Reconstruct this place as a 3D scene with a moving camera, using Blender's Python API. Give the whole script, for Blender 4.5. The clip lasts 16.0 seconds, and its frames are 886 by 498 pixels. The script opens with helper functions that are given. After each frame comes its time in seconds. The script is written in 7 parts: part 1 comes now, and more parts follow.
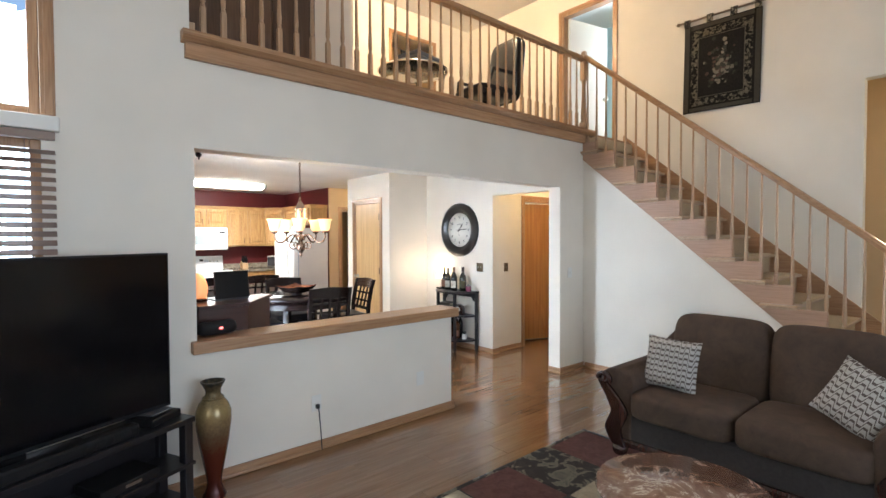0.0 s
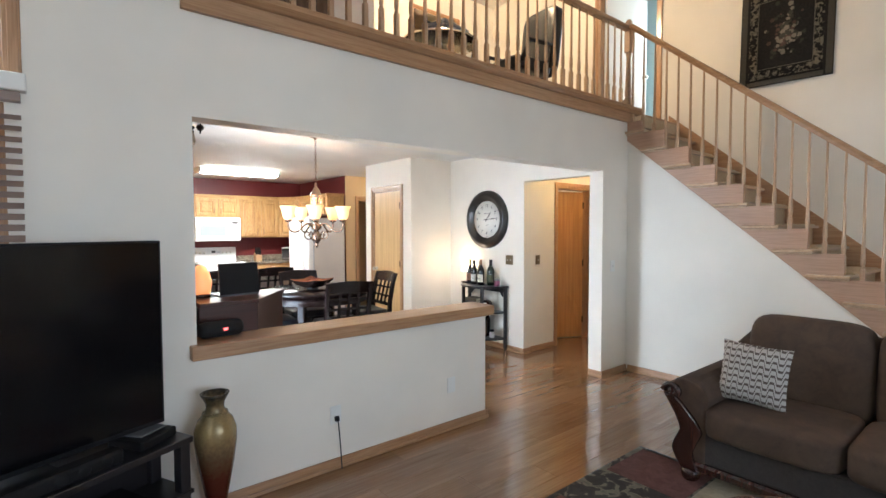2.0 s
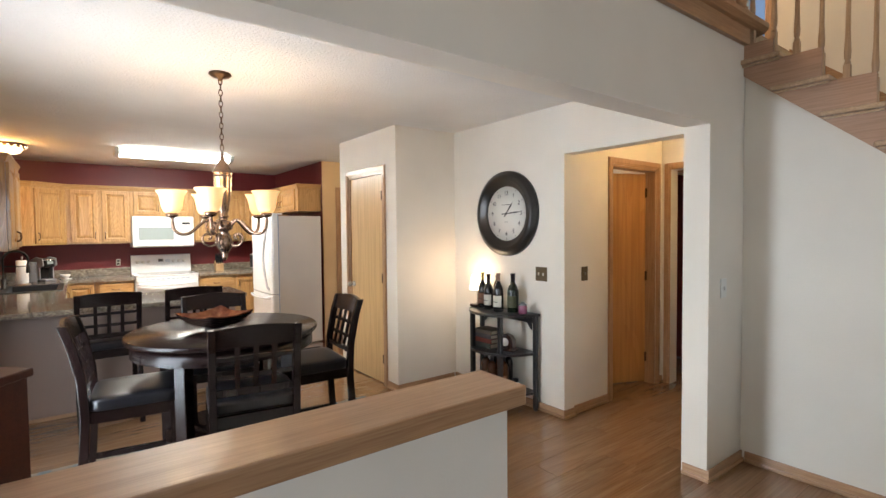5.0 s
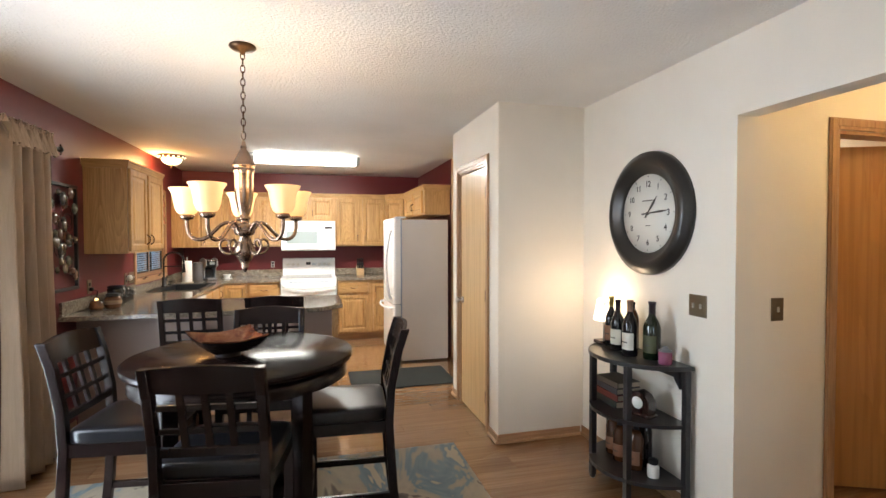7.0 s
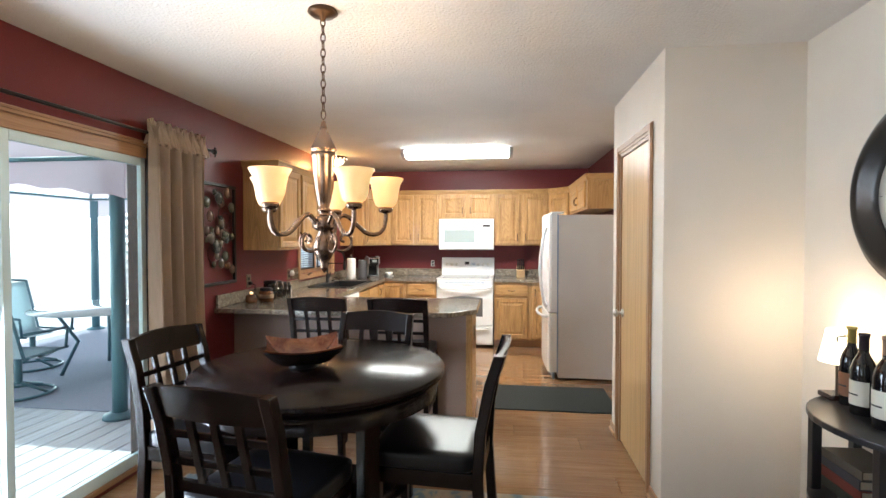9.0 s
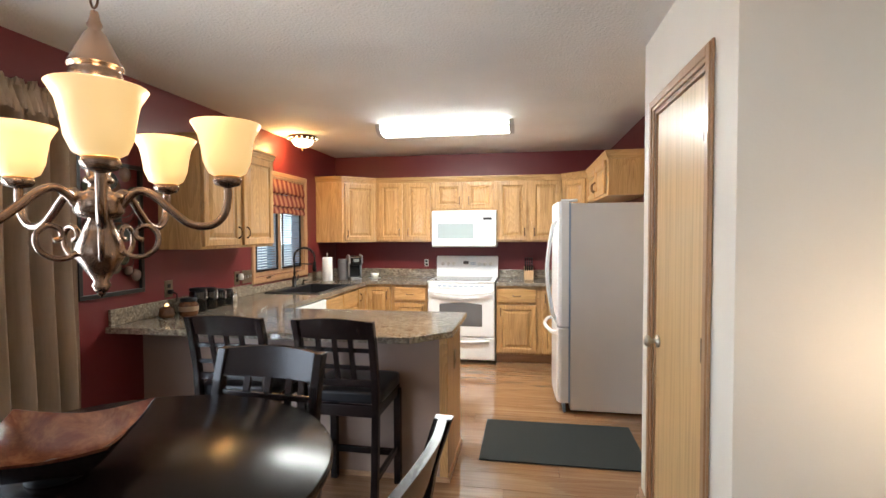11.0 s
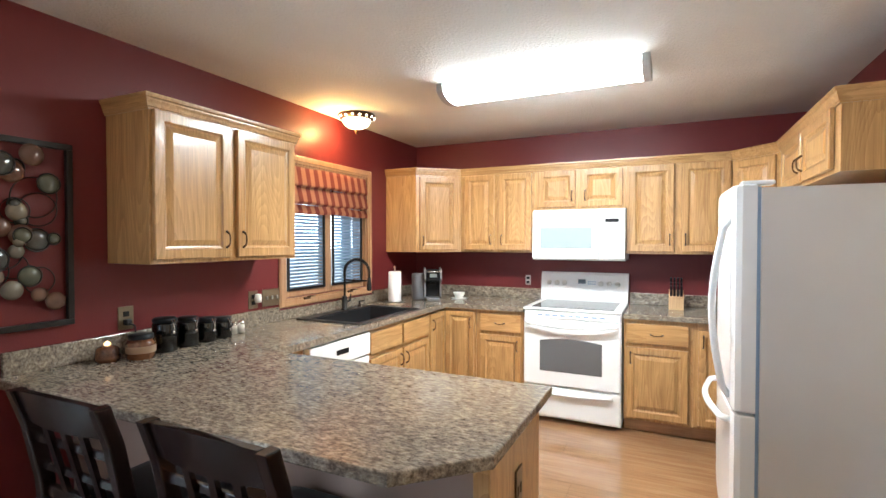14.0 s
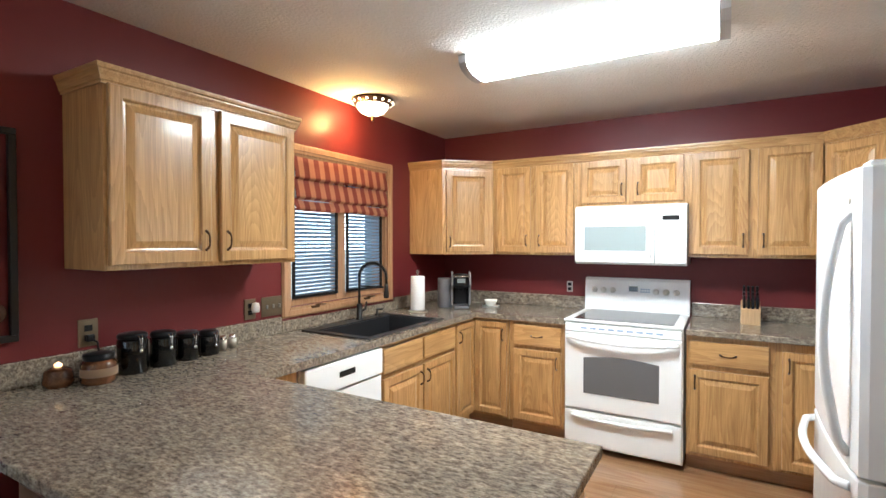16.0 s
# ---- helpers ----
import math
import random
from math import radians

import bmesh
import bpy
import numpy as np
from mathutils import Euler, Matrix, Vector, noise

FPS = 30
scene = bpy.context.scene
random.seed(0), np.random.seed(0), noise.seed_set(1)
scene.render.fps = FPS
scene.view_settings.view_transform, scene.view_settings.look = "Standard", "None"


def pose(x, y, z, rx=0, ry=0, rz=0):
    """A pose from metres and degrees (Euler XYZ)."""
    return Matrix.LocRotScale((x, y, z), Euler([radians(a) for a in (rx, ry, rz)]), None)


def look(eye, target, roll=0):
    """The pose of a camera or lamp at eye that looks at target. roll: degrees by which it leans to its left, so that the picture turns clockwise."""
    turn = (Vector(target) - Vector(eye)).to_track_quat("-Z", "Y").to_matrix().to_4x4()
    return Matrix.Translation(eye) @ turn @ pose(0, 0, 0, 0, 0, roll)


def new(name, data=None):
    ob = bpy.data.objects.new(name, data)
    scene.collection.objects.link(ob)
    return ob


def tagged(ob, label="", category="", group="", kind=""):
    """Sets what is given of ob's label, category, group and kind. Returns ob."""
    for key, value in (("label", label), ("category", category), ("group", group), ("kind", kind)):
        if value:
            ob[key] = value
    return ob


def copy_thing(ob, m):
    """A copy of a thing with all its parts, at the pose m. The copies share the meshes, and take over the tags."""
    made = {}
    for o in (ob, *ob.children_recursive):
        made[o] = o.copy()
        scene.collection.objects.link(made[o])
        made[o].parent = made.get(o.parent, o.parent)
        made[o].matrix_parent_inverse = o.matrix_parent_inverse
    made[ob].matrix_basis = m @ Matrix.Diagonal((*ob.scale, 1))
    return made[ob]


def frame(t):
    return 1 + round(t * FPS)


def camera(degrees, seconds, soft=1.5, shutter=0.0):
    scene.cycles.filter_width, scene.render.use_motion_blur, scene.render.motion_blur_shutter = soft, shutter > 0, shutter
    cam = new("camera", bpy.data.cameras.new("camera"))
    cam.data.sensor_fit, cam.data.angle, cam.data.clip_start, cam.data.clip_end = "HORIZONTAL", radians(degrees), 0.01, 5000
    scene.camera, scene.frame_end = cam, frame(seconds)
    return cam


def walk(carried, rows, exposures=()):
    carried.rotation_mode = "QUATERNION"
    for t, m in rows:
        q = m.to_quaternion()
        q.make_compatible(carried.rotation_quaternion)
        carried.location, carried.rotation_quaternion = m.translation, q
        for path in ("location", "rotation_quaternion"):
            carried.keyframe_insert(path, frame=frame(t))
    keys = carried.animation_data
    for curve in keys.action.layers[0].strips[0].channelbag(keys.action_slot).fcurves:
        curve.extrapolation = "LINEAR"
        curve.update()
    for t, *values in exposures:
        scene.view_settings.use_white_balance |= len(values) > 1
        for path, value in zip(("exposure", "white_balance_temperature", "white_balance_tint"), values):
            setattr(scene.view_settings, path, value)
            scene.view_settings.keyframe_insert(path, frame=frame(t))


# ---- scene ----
cam = camera(84.7, 16.0)
PATH = [
    (0, (0.196, 0.256, 1.534), (1.501, 1.771, 1.482), -0.2),
    (0.5, (0.201, 0.252, 1.523), (1.481, 1.788, 1.472), -0.2),
    (1, (0.236, 0.334, 1.519), (1.507, 1.878, 1.455), -0.1),
    (1.5, (0.288, 0.505, 1.522), (1.552, 2.054, 1.449), 0.1),
    (2, (0.398, 0.728, 1.497), (1.659, 2.279, 1.416), -0.1),
    (2.5, (0.556, 1.01, 1.496), (1.819, 2.558, 1.411), -0.1),
    (3, (0.71, 1.296, 1.48), (1.976, 2.842, 1.406), -0.2),
    (3.5, (0.903, 1.557, 1.489), (2.167, 3.106, 1.409), -0.3),
    (3.7, (1.006, 1.659, 1.485), (2.271, 3.206, 1.407), -0.5),
    (5.8, (2.272, 2.384, 1.472), (3.286, 4.107, 1.411), -0.3),
    (6, (2.385, 2.43, 1.468), (3.32, 4.197, 1.413), -0.2),
    (6.5, (2.63, 2.574, 1.479), (3.359, 4.436, 1.425), -0.2),
    (7, (2.842, 2.721, 1.483), (3.355, 4.653, 1.434), -0.1),
    (7.5, (2.993, 2.857, 1.47), (3.284, 4.835, 1.418), 0.2),
    (8, (3.074, 3.007, 1.482), (3.148, 5.005, 1.432), 0.4),
    (8.2, (3.124, 3.052, 1.472), (3.106, 5.052, 1.429), 0.2),
    (10.3, (3.438, 3.943, 1.455), (3.107, 5.914, 1.393), -0.0),
    (10.7, (3.476, 4.18, 1.464), (3.141, 6.151, 1.398), -0.2),
    (11, (3.483, 4.361, 1.454), (3.148, 6.332, 1.389), -0.2),
    (11.5, (3.491, 4.677, 1.44), (3.136, 6.645, 1.387), -0.0),
    (12, (3.477, 4.967, 1.436), (3.092, 6.929, 1.384), -0.3),
    (12.5, (3.51, 5.232, 1.447), (3.021, 7.171, 1.397), -0.1),
    (13, (3.509, 5.474, 1.444), (2.898, 7.378, 1.399), 0.0),
    (13.5, (3.506, 5.674, 1.451), (2.765, 7.532, 1.414), -0.2),
    (14, (3.493, 5.858, 1.462), (2.638, 7.665, 1.425), -0.0),
    (14.5, (3.464, 6.025, 1.46), (2.518, 7.787, 1.417), 0.1),
    (15, (3.4, 6.167, 1.463), (2.415, 7.907, 1.426), 0.1),
    (15.5, (3.357, 6.266, 1.468), (2.367, 8.004, 1.43), 0.0),
    (16, (3.364, 6.339, 1.465), (2.362, 8.07, 1.43), -0.0),
]
walk(cam, [(t, look(eye, target, roll)) for t, eye, target, roll in PATH],
     [(0, 0.12, 6250, 10), (2.5, 0.08, 6200, 10), (3.6, -0.14, 6400, 11), (6.0, -0.34, 6900, 12), (7.0, -0.26, 6700, 11), (8.2, -0.24, 6350, 10), (10.5, -0.31, 6450, 11), (13.0, 0.0, 6000, 8), (14.5, -0.15, 5900, 8), (16.0, -0.34, 5850, 8)])

# ---- world, large lights, exposure ----
world = bpy.data.worlds.new("sky")
scene.world = world
world.use_nodes = True
_wn = world.node_tree.nodes
_sky = _wn.new("ShaderNodeTexSky")
_sky.sky_type, _sky.sun_disc = "NISHITA", False
_sky.sun_elevation, _sky.sun_rotation = radians(74), radians(-45)
world.node_tree.links.new(_sky.outputs[0], _wn["Background"].inputs[0])
_wn["Background"].inputs[1].default_value = 0.15


def lamp(name, kind, m, power, color=(1, 1, 1), size=0.1, size_y=None, angle=None):
    d = bpy.data.lights.new(name, kind)
    d.energy, d.color = power, color
    if kind == "AREA":
        d.shape, d.size, d.size_y = "RECTANGLE", size, size_y or size
    elif kind == "SUN":
        d.angle = angle
    else:
        d.shadow_soft_size = size
    ob = new(name, d)
    ob.matrix_world = m
    return ob


DAY = (0.74, 0.85, 1.0)
WARM = (1.0, 0.74, 0.44)
lamp("sun", "SUN", look((-2, 2, 10), (0, 0, 0)), 5.0, (1, 0.97, 0.92), angle=radians(0.6))
lamp("window_daylight", "AREA", look((-0.2, 3.62, 2.2), (0.4, 0.0, 1.2)), 26, DAY, 1.0, 2.6)
lamp("window_daylight", "AREA", look((-1.5, 0.65, 1.55), (4.0, 1.0, 0.6)), 4, DAY, 1.2, 1.4)
lamp("window_daylight", "AREA", look((1.8, -3.1, 1.8), (-0.8, 3.4, 0.9)), 96, (0.72, 0.84, 1.0), 3.4, 2.2)
lamp("door_daylight", "AREA", look((1.0, 4.86, 1.03), (5.0, 4.86, 0.2)), 92, DAY, 0.74, 1.75)
lamp("upstairs_daylight", "AREA", look((7.6, 4.15, 4.0), (5.0, 4.0, 3.6)), 55, (0.75, 0.9, 1.0), 0.8, 1.6)
lamp("loft_light", "POINT", pose(3.9, 4.9, 4.9), 195, WARM, 0.12)
lamp("hall_light", "POINT", pose(5.7, 3.95, 2.25), 13, (1.0, 0.68, 0.30), 0.08)
lamp("bath_light", "POINT", pose(6.0, 5.4, 2.2), 7, (1.0, 0.8, 0.55), 0.08)
lamp("laundry_light", "POINT", pose(5.2, 7.8, 2.2), 9, (1.0, 0.72, 0.36), 0.08)
lamp("foyer_light", "POINT", pose(7.3, 0.2, 2.6), 25, (1.0, 0.78, 0.46), 0.1)

# ---- materials ----


def mat(name, color, rough=0.5, metal=0.0, **more):
    m = bpy.data.materials.new(name)
    m.use_nodes = True
    b = m.node_tree.nodes["Principled BSDF"]
    b.inputs["Base Color"].default_value = (*color, 1)
    b.inputs["Roughness"].default_value = rough
    b.inputs["Metallic"].default_value = metal
    for key, v in more.items():
        b.inputs[key.replace("_", " ")].default_value = v
    return m


def node(m, kind, **props):
    n = m.node_tree.nodes.new(kind)
    for key, v in props.items():
        n.inputs[key.replace("_", " ")].default_value = v
    return n


def wire(m, a, ai, b, bi):
    m.node_tree.links.new(a.outputs[ai], b.inputs[bi])


def coords(m, scale=(1, 1, 1), shift=True):
    """Object coordinates, moved by a random step for each object."""
    tc = m.node_tree.nodes.new("ShaderNodeTexCoord")
    mp = m.node_tree.nodes.new("ShaderNodeMapping")
    mp.inputs["Scale"].default_value = scale
    wire(m, tc, "Object", mp, "Vector")
    if shift:
        oi = m.node_tree.nodes.new("ShaderNodeObjectInfo")
        mu = m.node_tree.nodes.new("ShaderNodeVectorMath")
        mu.operation = "SCALE"
        mu.inputs[0].default_value = (7.3, 4.1, 9.7)
        wire(m, oi, "Random", mu, "Scale")
        wire(m, mu, 0, mp, "Location")
    return mp


def ramp(m, stops):
    r = m.node_tree.nodes.new("ShaderNodeValToRGB")
    e = r.color_ramp.elements
    e[0].position, e[0].color = stops[0][0], (*stops[0][1], 1)
    e[1].position, e[1].color = stops[-1][0], (*stops[-1][1], 1)
    for p, c in stops[1:-1]:
        n = e.new(p)
        n.color = (*c, 1)
    return r


def bump(m, src, out, strength, dist=0.002):
    b = m.node_tree.nodes.new("ShaderNodeBump")
    b.inputs["Strength"].default_value, b.inputs["Distance"].default_value = strength, dist
    wire(m, src, out, b, "Height")
    wire(m, b, 0, m.node_tree.nodes["Principled BSDF"], "Normal")


def paint(name, color, rough=0.6, relief=0.25, scale=90, depth=0.002):
    """Wall paint: faint roller texture and slow unevenness."""
    m = mat(name, color, rough)
    c = coords(m, shift=False)
    n1 = node(m, "ShaderNodeTexNoise", Scale=1.3, Detail=3)
    n2 = node(m, "ShaderNodeTexNoise", Scale=scale, Detail=3)
    wire(m, c, 0, n1, "Vector"), wire(m, c, 0, n2, "Vector")
    k = [tuple(v * f for v in color) for f in (0.93, 1.05)]
    r = ramp(m, [(0.3, k[0]), (0.7, k[1])])
    wire(m, n1, 0, r, 0)
    wire(m, r, 0, m.node_tree.nodes["Principled BSDF"], "Base Color")
    bump(m, n2, 0, relief, depth)
    return m


def wood(name, dark, light, rough=0.35, axis=2, fine=1.0, per_object=0.18, coat=0.0, figure=0.0, shine=0.5):
    """Wood with long grain along one axis, pores and a tone of its own for each piece."""
    m = mat(name, light, rough)
    bsdf = m.node_tree.nodes["Principled BSDF"]
    s = [22 * fine, 22 * fine, 22 * fine]
    s[axis] = 1.3 * fine
    c = coords(m, s)
    n1 = node(m, "ShaderNodeTexNoise", Scale=1.0, Detail=6, Roughness=0.6, Distortion=1.4)
    wire(m, c, 0, n1, "Vector")
    s2 = [160 * fine, 160 * fine, 160 * fine]
    s2[axis] = 5 * fine
    c2 = coords(m, s2)
    n2 = node(m, "ShaderNodeTexNoise", Scale=1.0, Detail=2)
    wire(m, c2, 0, n2, "Vector")
    mid = tuple((a + b) / 2 for a, b in zip(dark, light))
    grain = n1
    if figure:
        s3 = [5.0, 5.0, 5.0]
        s3[axis] = 0.75
        n3 = node(m, "ShaderNodeTexNoise", Scale=1.0, Detail=1.5, Roughness=0.4, Distortion=0.3)
        wire(m, coords(m, s3), 0, n3, "Vector")
        ring = m.node_tree.nodes.new("ShaderNodeMath")
        ring.operation = "MULTIPLY_ADD"
        ring.inputs[1].default_value = figure
        wire(m, n3, 0, ring, 0), wire(m, n1, 0, ring, 2)
        frac = m.node_tree.nodes.new("ShaderNodeMath")
        frac.operation = "FRACT"
        wire(m, ring, 0, frac, 0)
        grain = m.node_tree.nodes.new("ShaderNodeMath")
        grain.operation = "MULTIPLY_ADD"
        grain.inputs[1].default_value = 0.24
        shift = m.node_tree.nodes.new("ShaderNodeMath")
        shift.operation = "MULTIPLY_ADD"
        shift.inputs[1].default_value, shift.inputs[2].default_value = 0.8, 0.0
        wire(m, n1, 0, shift, 0), wire(m, frac, 0, grain, 0), wire(m, shift, 0, grain, 2)
    r = ramp(m, [(0.28, dark), (0.5, mid), (0.72, light)])
    wire(m, grain, 0, r, 0)
    r2 = ramp(m, [(0.36, (0.72, 0.68, 0.62)), (0.56, (1, 1, 1))])
    wire(m, n2, 0, r2, 0)
    mx = m.node_tree.nodes.new("ShaderNodeMixRGB")
    mx.blend_type = "MULTIPLY"
    mx.inputs[0].default_value = 0.6
    wire(m, r, 0, mx, 1), wire(m, r2, 0, mx, 2)
    oi = m.node_tree.nodes.new("ShaderNodeObjectInfo")
    mr = m.node_tree.nodes.new("ShaderNodeMapRange")
    mr.inputs["To Min"].default_value, mr.inputs["To Max"].default_value = 1 - per_object, 1 + per_object
    wire(m, oi, "Random", mr, "Value")
    hs = m.node_tree.nodes.new("ShaderNodeHueSaturation")
    wire(m, mr, 0, hs, "Value"), wire(m, mx, 0, hs, "Color")
    wire(m, hs, 0, bsdf, "Base Color")
    bsdf.inputs["Coat Weight"].default_value = coat
    bsdf.inputs["Specular IOR Level"].default_value = shine
    bsdf.inputs["Coat Roughness"].default_value = 0.08
    bump(m, n2, 0, 0.12, 0.001)
    return m


def speckled(name, stops, scale, rough, stretch=(1, 1, 1), relief=0.0, detail=8):
    m = mat(name, stops[0][1], rough)
    c = coords(m, stretch, shift=False)
    n1 = node(m, "ShaderNodeTexNoise", Scale=scale, Detail=detail, Roughness=0.72, Distortion=0.6)
    wire(m, c, 0, n1, "Vector")
    r = ramp(m, stops)
    wire(m, n1, 0, r, 0)
    wire(m, r, 0, m.node_tree.nodes["Principled BSDF"], "Base Color")
    if relief:
        bump(m, n1, 0, relief)
    return m


def glow(name, color, strength, base=(0.9, 0.9, 0.88)):
    m = mat(name, base, 0.35)
    b = m.node_tree.nodes["Principled BSDF"]
    b.inputs["Emission Color"].default_value = (*color, 1)
    b.inputs["Emission Strength"].default_value = strength
    return m


CREAM = paint("cream_paint", (0.77, 0.715, 0.63))
RED = paint("red_paint", (0.138, 0.020, 0.0205), 0.42)
RED.node_tree.nodes["Principled BSDF"].inputs["Specular IOR Level"].default_value = 0.3
TAN = paint("tan_paint", (0.66, 0.47, 0.27))
CEIL = paint("ceiling_texture", (0.72, 0.70, 0.67), 0.8, 0.9, 70, 0.007)
OAK = wood("golden_oak", (0.345, 0.18, 0.063), (0.56, 0.33, 0.135), 0.3, 2, 1.0, 0.07, 0.3, 26)
OAK_X = wood("golden_oak_cross", (0.37, 0.193, 0.067), (0.56, 0.33, 0.135), 0.3, 0, 1.0, 0.07, 0.3, 14)
OAK_Y = wood("golden_oak_side", (0.37, 0.193, 0.067), (0.56, 0.33, 0.135), 0.3, 1, 1.0, 0.07, 0.3, 14)
TRIM = wood("oak_trim", (0.34, 0.18, 0.088), (0.47, 0.275, 0.148), 0.38, 2, 1.2, 0.05, 0.2)
TRIM_X = wood("oak_trim_long", (0.34, 0.18, 0.088), (0.47, 0.275, 0.148), 0.38, 0, 1.2, 0.05, 0.2)
TRIM_Y = wood("oak_trim_cross", (0.34, 0.18, 0.088), (0.47, 0.275, 0.148), 0.38, 1, 1.2, 0.05, 0.2)
DOOR = wood("oak_veneer", (0.60, 0.39, 0.18), (0.645, 0.425, 0.20), 0.36, 2, 0.3, 0.06, 0.2, 3)
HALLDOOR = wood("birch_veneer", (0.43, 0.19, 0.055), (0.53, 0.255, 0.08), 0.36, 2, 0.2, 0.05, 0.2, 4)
FLOOR = wood("oak_laminate", (0.215, 0.103, 0.044), (0.285, 0.163, 0.084), 0.13, 0, 0.6, 0.10, 0.5, 4)
ESPRESSO = wood("espresso_wood", (0.006, 0.003, 0.0028), (0.011, 0.0055, 0.005), 0.24, 2, 1.0, 0.1, 0.0, 0, 0.24)
CHERRY = wood("dark_cherry", (0.045, 0.014, 0.009), (0.065, 0.02, 0.012), 0.3, 0, 1.0, 0.1, 0.1, 0, 0.35)
MAHOGANY = wood("mahogany", (0.02, 0.007, 0.005), (0.05, 0.018, 0.012), 0.22, 2, 1.0, 0.1, 0.4)
LEATHER = mat("black_leather", (0.006, 0.006, 0.008), 0.3, Specular_IOR_Level=0.35)
BLACK = mat("black_plastic", (0.010, 0.010, 0.011), 0.45, Specular_IOR_Level=0.2)
BLACKWOOD = mat("black_lacquer", (0.014, 0.013, 0.015), 0.3)
SCREEN = mat("screen_glass", (0.004, 0.004, 0.005), 0.12)
WHITE = mat("white_enamel", (0.82, 0.83, 0.83), 0.22)
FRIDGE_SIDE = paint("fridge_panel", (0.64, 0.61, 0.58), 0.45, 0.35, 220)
WHITEPL = mat("white_plastic", (0.75, 0.74, 0.70), 0.4)
DARKGLASS = mat("oven_glass", (0.05, 0.05, 0.055), 0.08)
GREYGLASS = mat("microwave_glass", (0.30, 0.35, 0.35), 0.15)


def laminate(name):
    """Speckled stone-pattern laminate: fine streaked grain over slow clouds, with dark flecks."""
    m = mat(name, (0.3, 0.26, 0.2), 0.13)
    fine = node(m, "ShaderNodeTexNoise", Scale=72, Detail=4, Roughness=0.72)
    wire(m, coords(m, (0.55, 1.2, 1.0), False), 0, fine, "Vector")
    cloud = node(m, "ShaderNodeTexNoise", Scale=24, Detail=4, Roughness=0.6)
    fleck = node(m, "ShaderNodeTexNoise", Scale=75, Detail=2)
    for n in (cloud, fleck):
        wire(m, coords(m, (0.8, 1.2, 1.0), False), 0, n, "Vector")
    tone = ramp(m, [(0.33, (0.105, 0.086, 0.068)), (0.45, (0.18, 0.148, 0.115)), (0.53, (0.255, 0.215, 0.168)), (0.66, (0.36, 0.32, 0.26))])
    slow = ramp(m, [(0.36, (0.74, 0.73, 0.73)), (0.64, (1.18, 1.15, 1.10))])
    dark = ramp(m, [(0.32, (0.55, 0.53, 0.52)), (0.42, (1, 1, 1))])
    wire(m, fine, 0, tone, 0), wire(m, cloud, 0, slow, 0), wire(m, fleck, 0, dark, 0)
    last = tone
    for other in (slow, dark):
        mx = m.node_tree.nodes.new("ShaderNodeMixRGB")
        mx.blend_type = "MULTIPLY"
        mx.inputs[0].default_value = 1.0
        wire(m, last, 0, mx, 1), wire(m, other, 0, mx, 2)
        last = mx
    wire(m, last, 0, m.node_tree.nodes["Principled BSDF"], "Base Color")
    return m


COUNTER = laminate("laminate_counter")
MARBLE = speckled("brown_marble", [(0.3, (0.05, 0.025, 0.018)), (0.47, (0.16, 0.085, 0.06)), (0.545, (0.24, 0.15, 0.11)), (0.562, (0.62, 0.52, 0.44)), (0.58, (0.20, 0.12, 0.09)), (0.75, (0.10, 0.05, 0.04))], 7, 0.12)
BRONZE = mat("aged_bronze", (0.10, 0.055, 0.03), 0.35, 0.9)
COPPER = mat("brushed_copper_pewter", (0.27, 0.18, 0.13), 0.27, 0.95)
STEEL = mat("satin_nickel", (0.5, 0.47, 0.42), 0.3, 1.0)
CHROME = mat("chrome", (0.8, 0.8, 0.8), 0.12, 1.0)
IRON = mat("black_iron", (0.02, 0.018, 0.017), 0.4, 0.6)
SINK = mat("black_composite", (0.016, 0.016, 0.018), 0.4)
BRASSPL = mat("bronze_plate", (0.22, 0.17, 0.11), 0.35, 0.8)
CARPET = speckled("beige_carpet", [(0.3, (0.42, 0.32, 0.205)), (0.7, (0.60, 0.475, 0.33))], 120, 0.95, relief=0.8)
SOFA = speckled("brown_microfibre", [(0.35, (0.046, 0.026, 0.016)), (0.65, (0.074, 0.043, 0.027))], 9, 0.9, relief=0.05)
SOFABASE = speckled("brown_base_cloth", [(0.35, (0.030, 0.024, 0.022)), (0.65, (0.042, 0.034, 0.031))], 40, 0.9, relief=0.05)
CURTAIN = speckled("taupe_satin", [(0.35, (0.50, 0.385, 0.28)), (0.65, (0.62, 0.49, 0.37))], 14, 0.38, (1, 1, 0.1))
MAT_RUBBER = speckled("charcoal_mat", [(0.35, (0.008, 0.011, 0.010)), (0.65, (0.016, 0.020, 0.019))], 140, 0.9, relief=0.5)
SHADE = glow("amber_glass_shade", (1.0, 0.62, 0.22), 0.75, (0.95, 0.74, 0.42))
BULB = glow("bulb_glow", (1.0, 0.86, 0.62), 22)
TUBE = glow("fluorescent_diffuser", (0.93, 1.0, 0.95), 50)
DOME = glow("alabaster_dome", (1.0, 0.80, 0.50), 7)
LAMPSHADE = glow("lamp_linen_shade", (1.0, 0.84, 0.58), 5)
SALT = glow("salt_crystal", (1.0, 0.36, 0.11), 0.85, (0.8, 0.42, 0.26))
LED = glow("red_led", (1.0, 0.06, 0.05), 3)
GLASS = mat("clear_glass", (1, 1, 1), 0.02, 0, Transmission_Weight=1.0, IOR=1.45)
PANE = mat("window_pane", (0.95, 1, 1), 0.0, 0, Transmission_Weight=1.0, IOR=1.05)
# White kitchen slats seen against daylight: their blue shade is put in the colour.
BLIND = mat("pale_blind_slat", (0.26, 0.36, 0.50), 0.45)
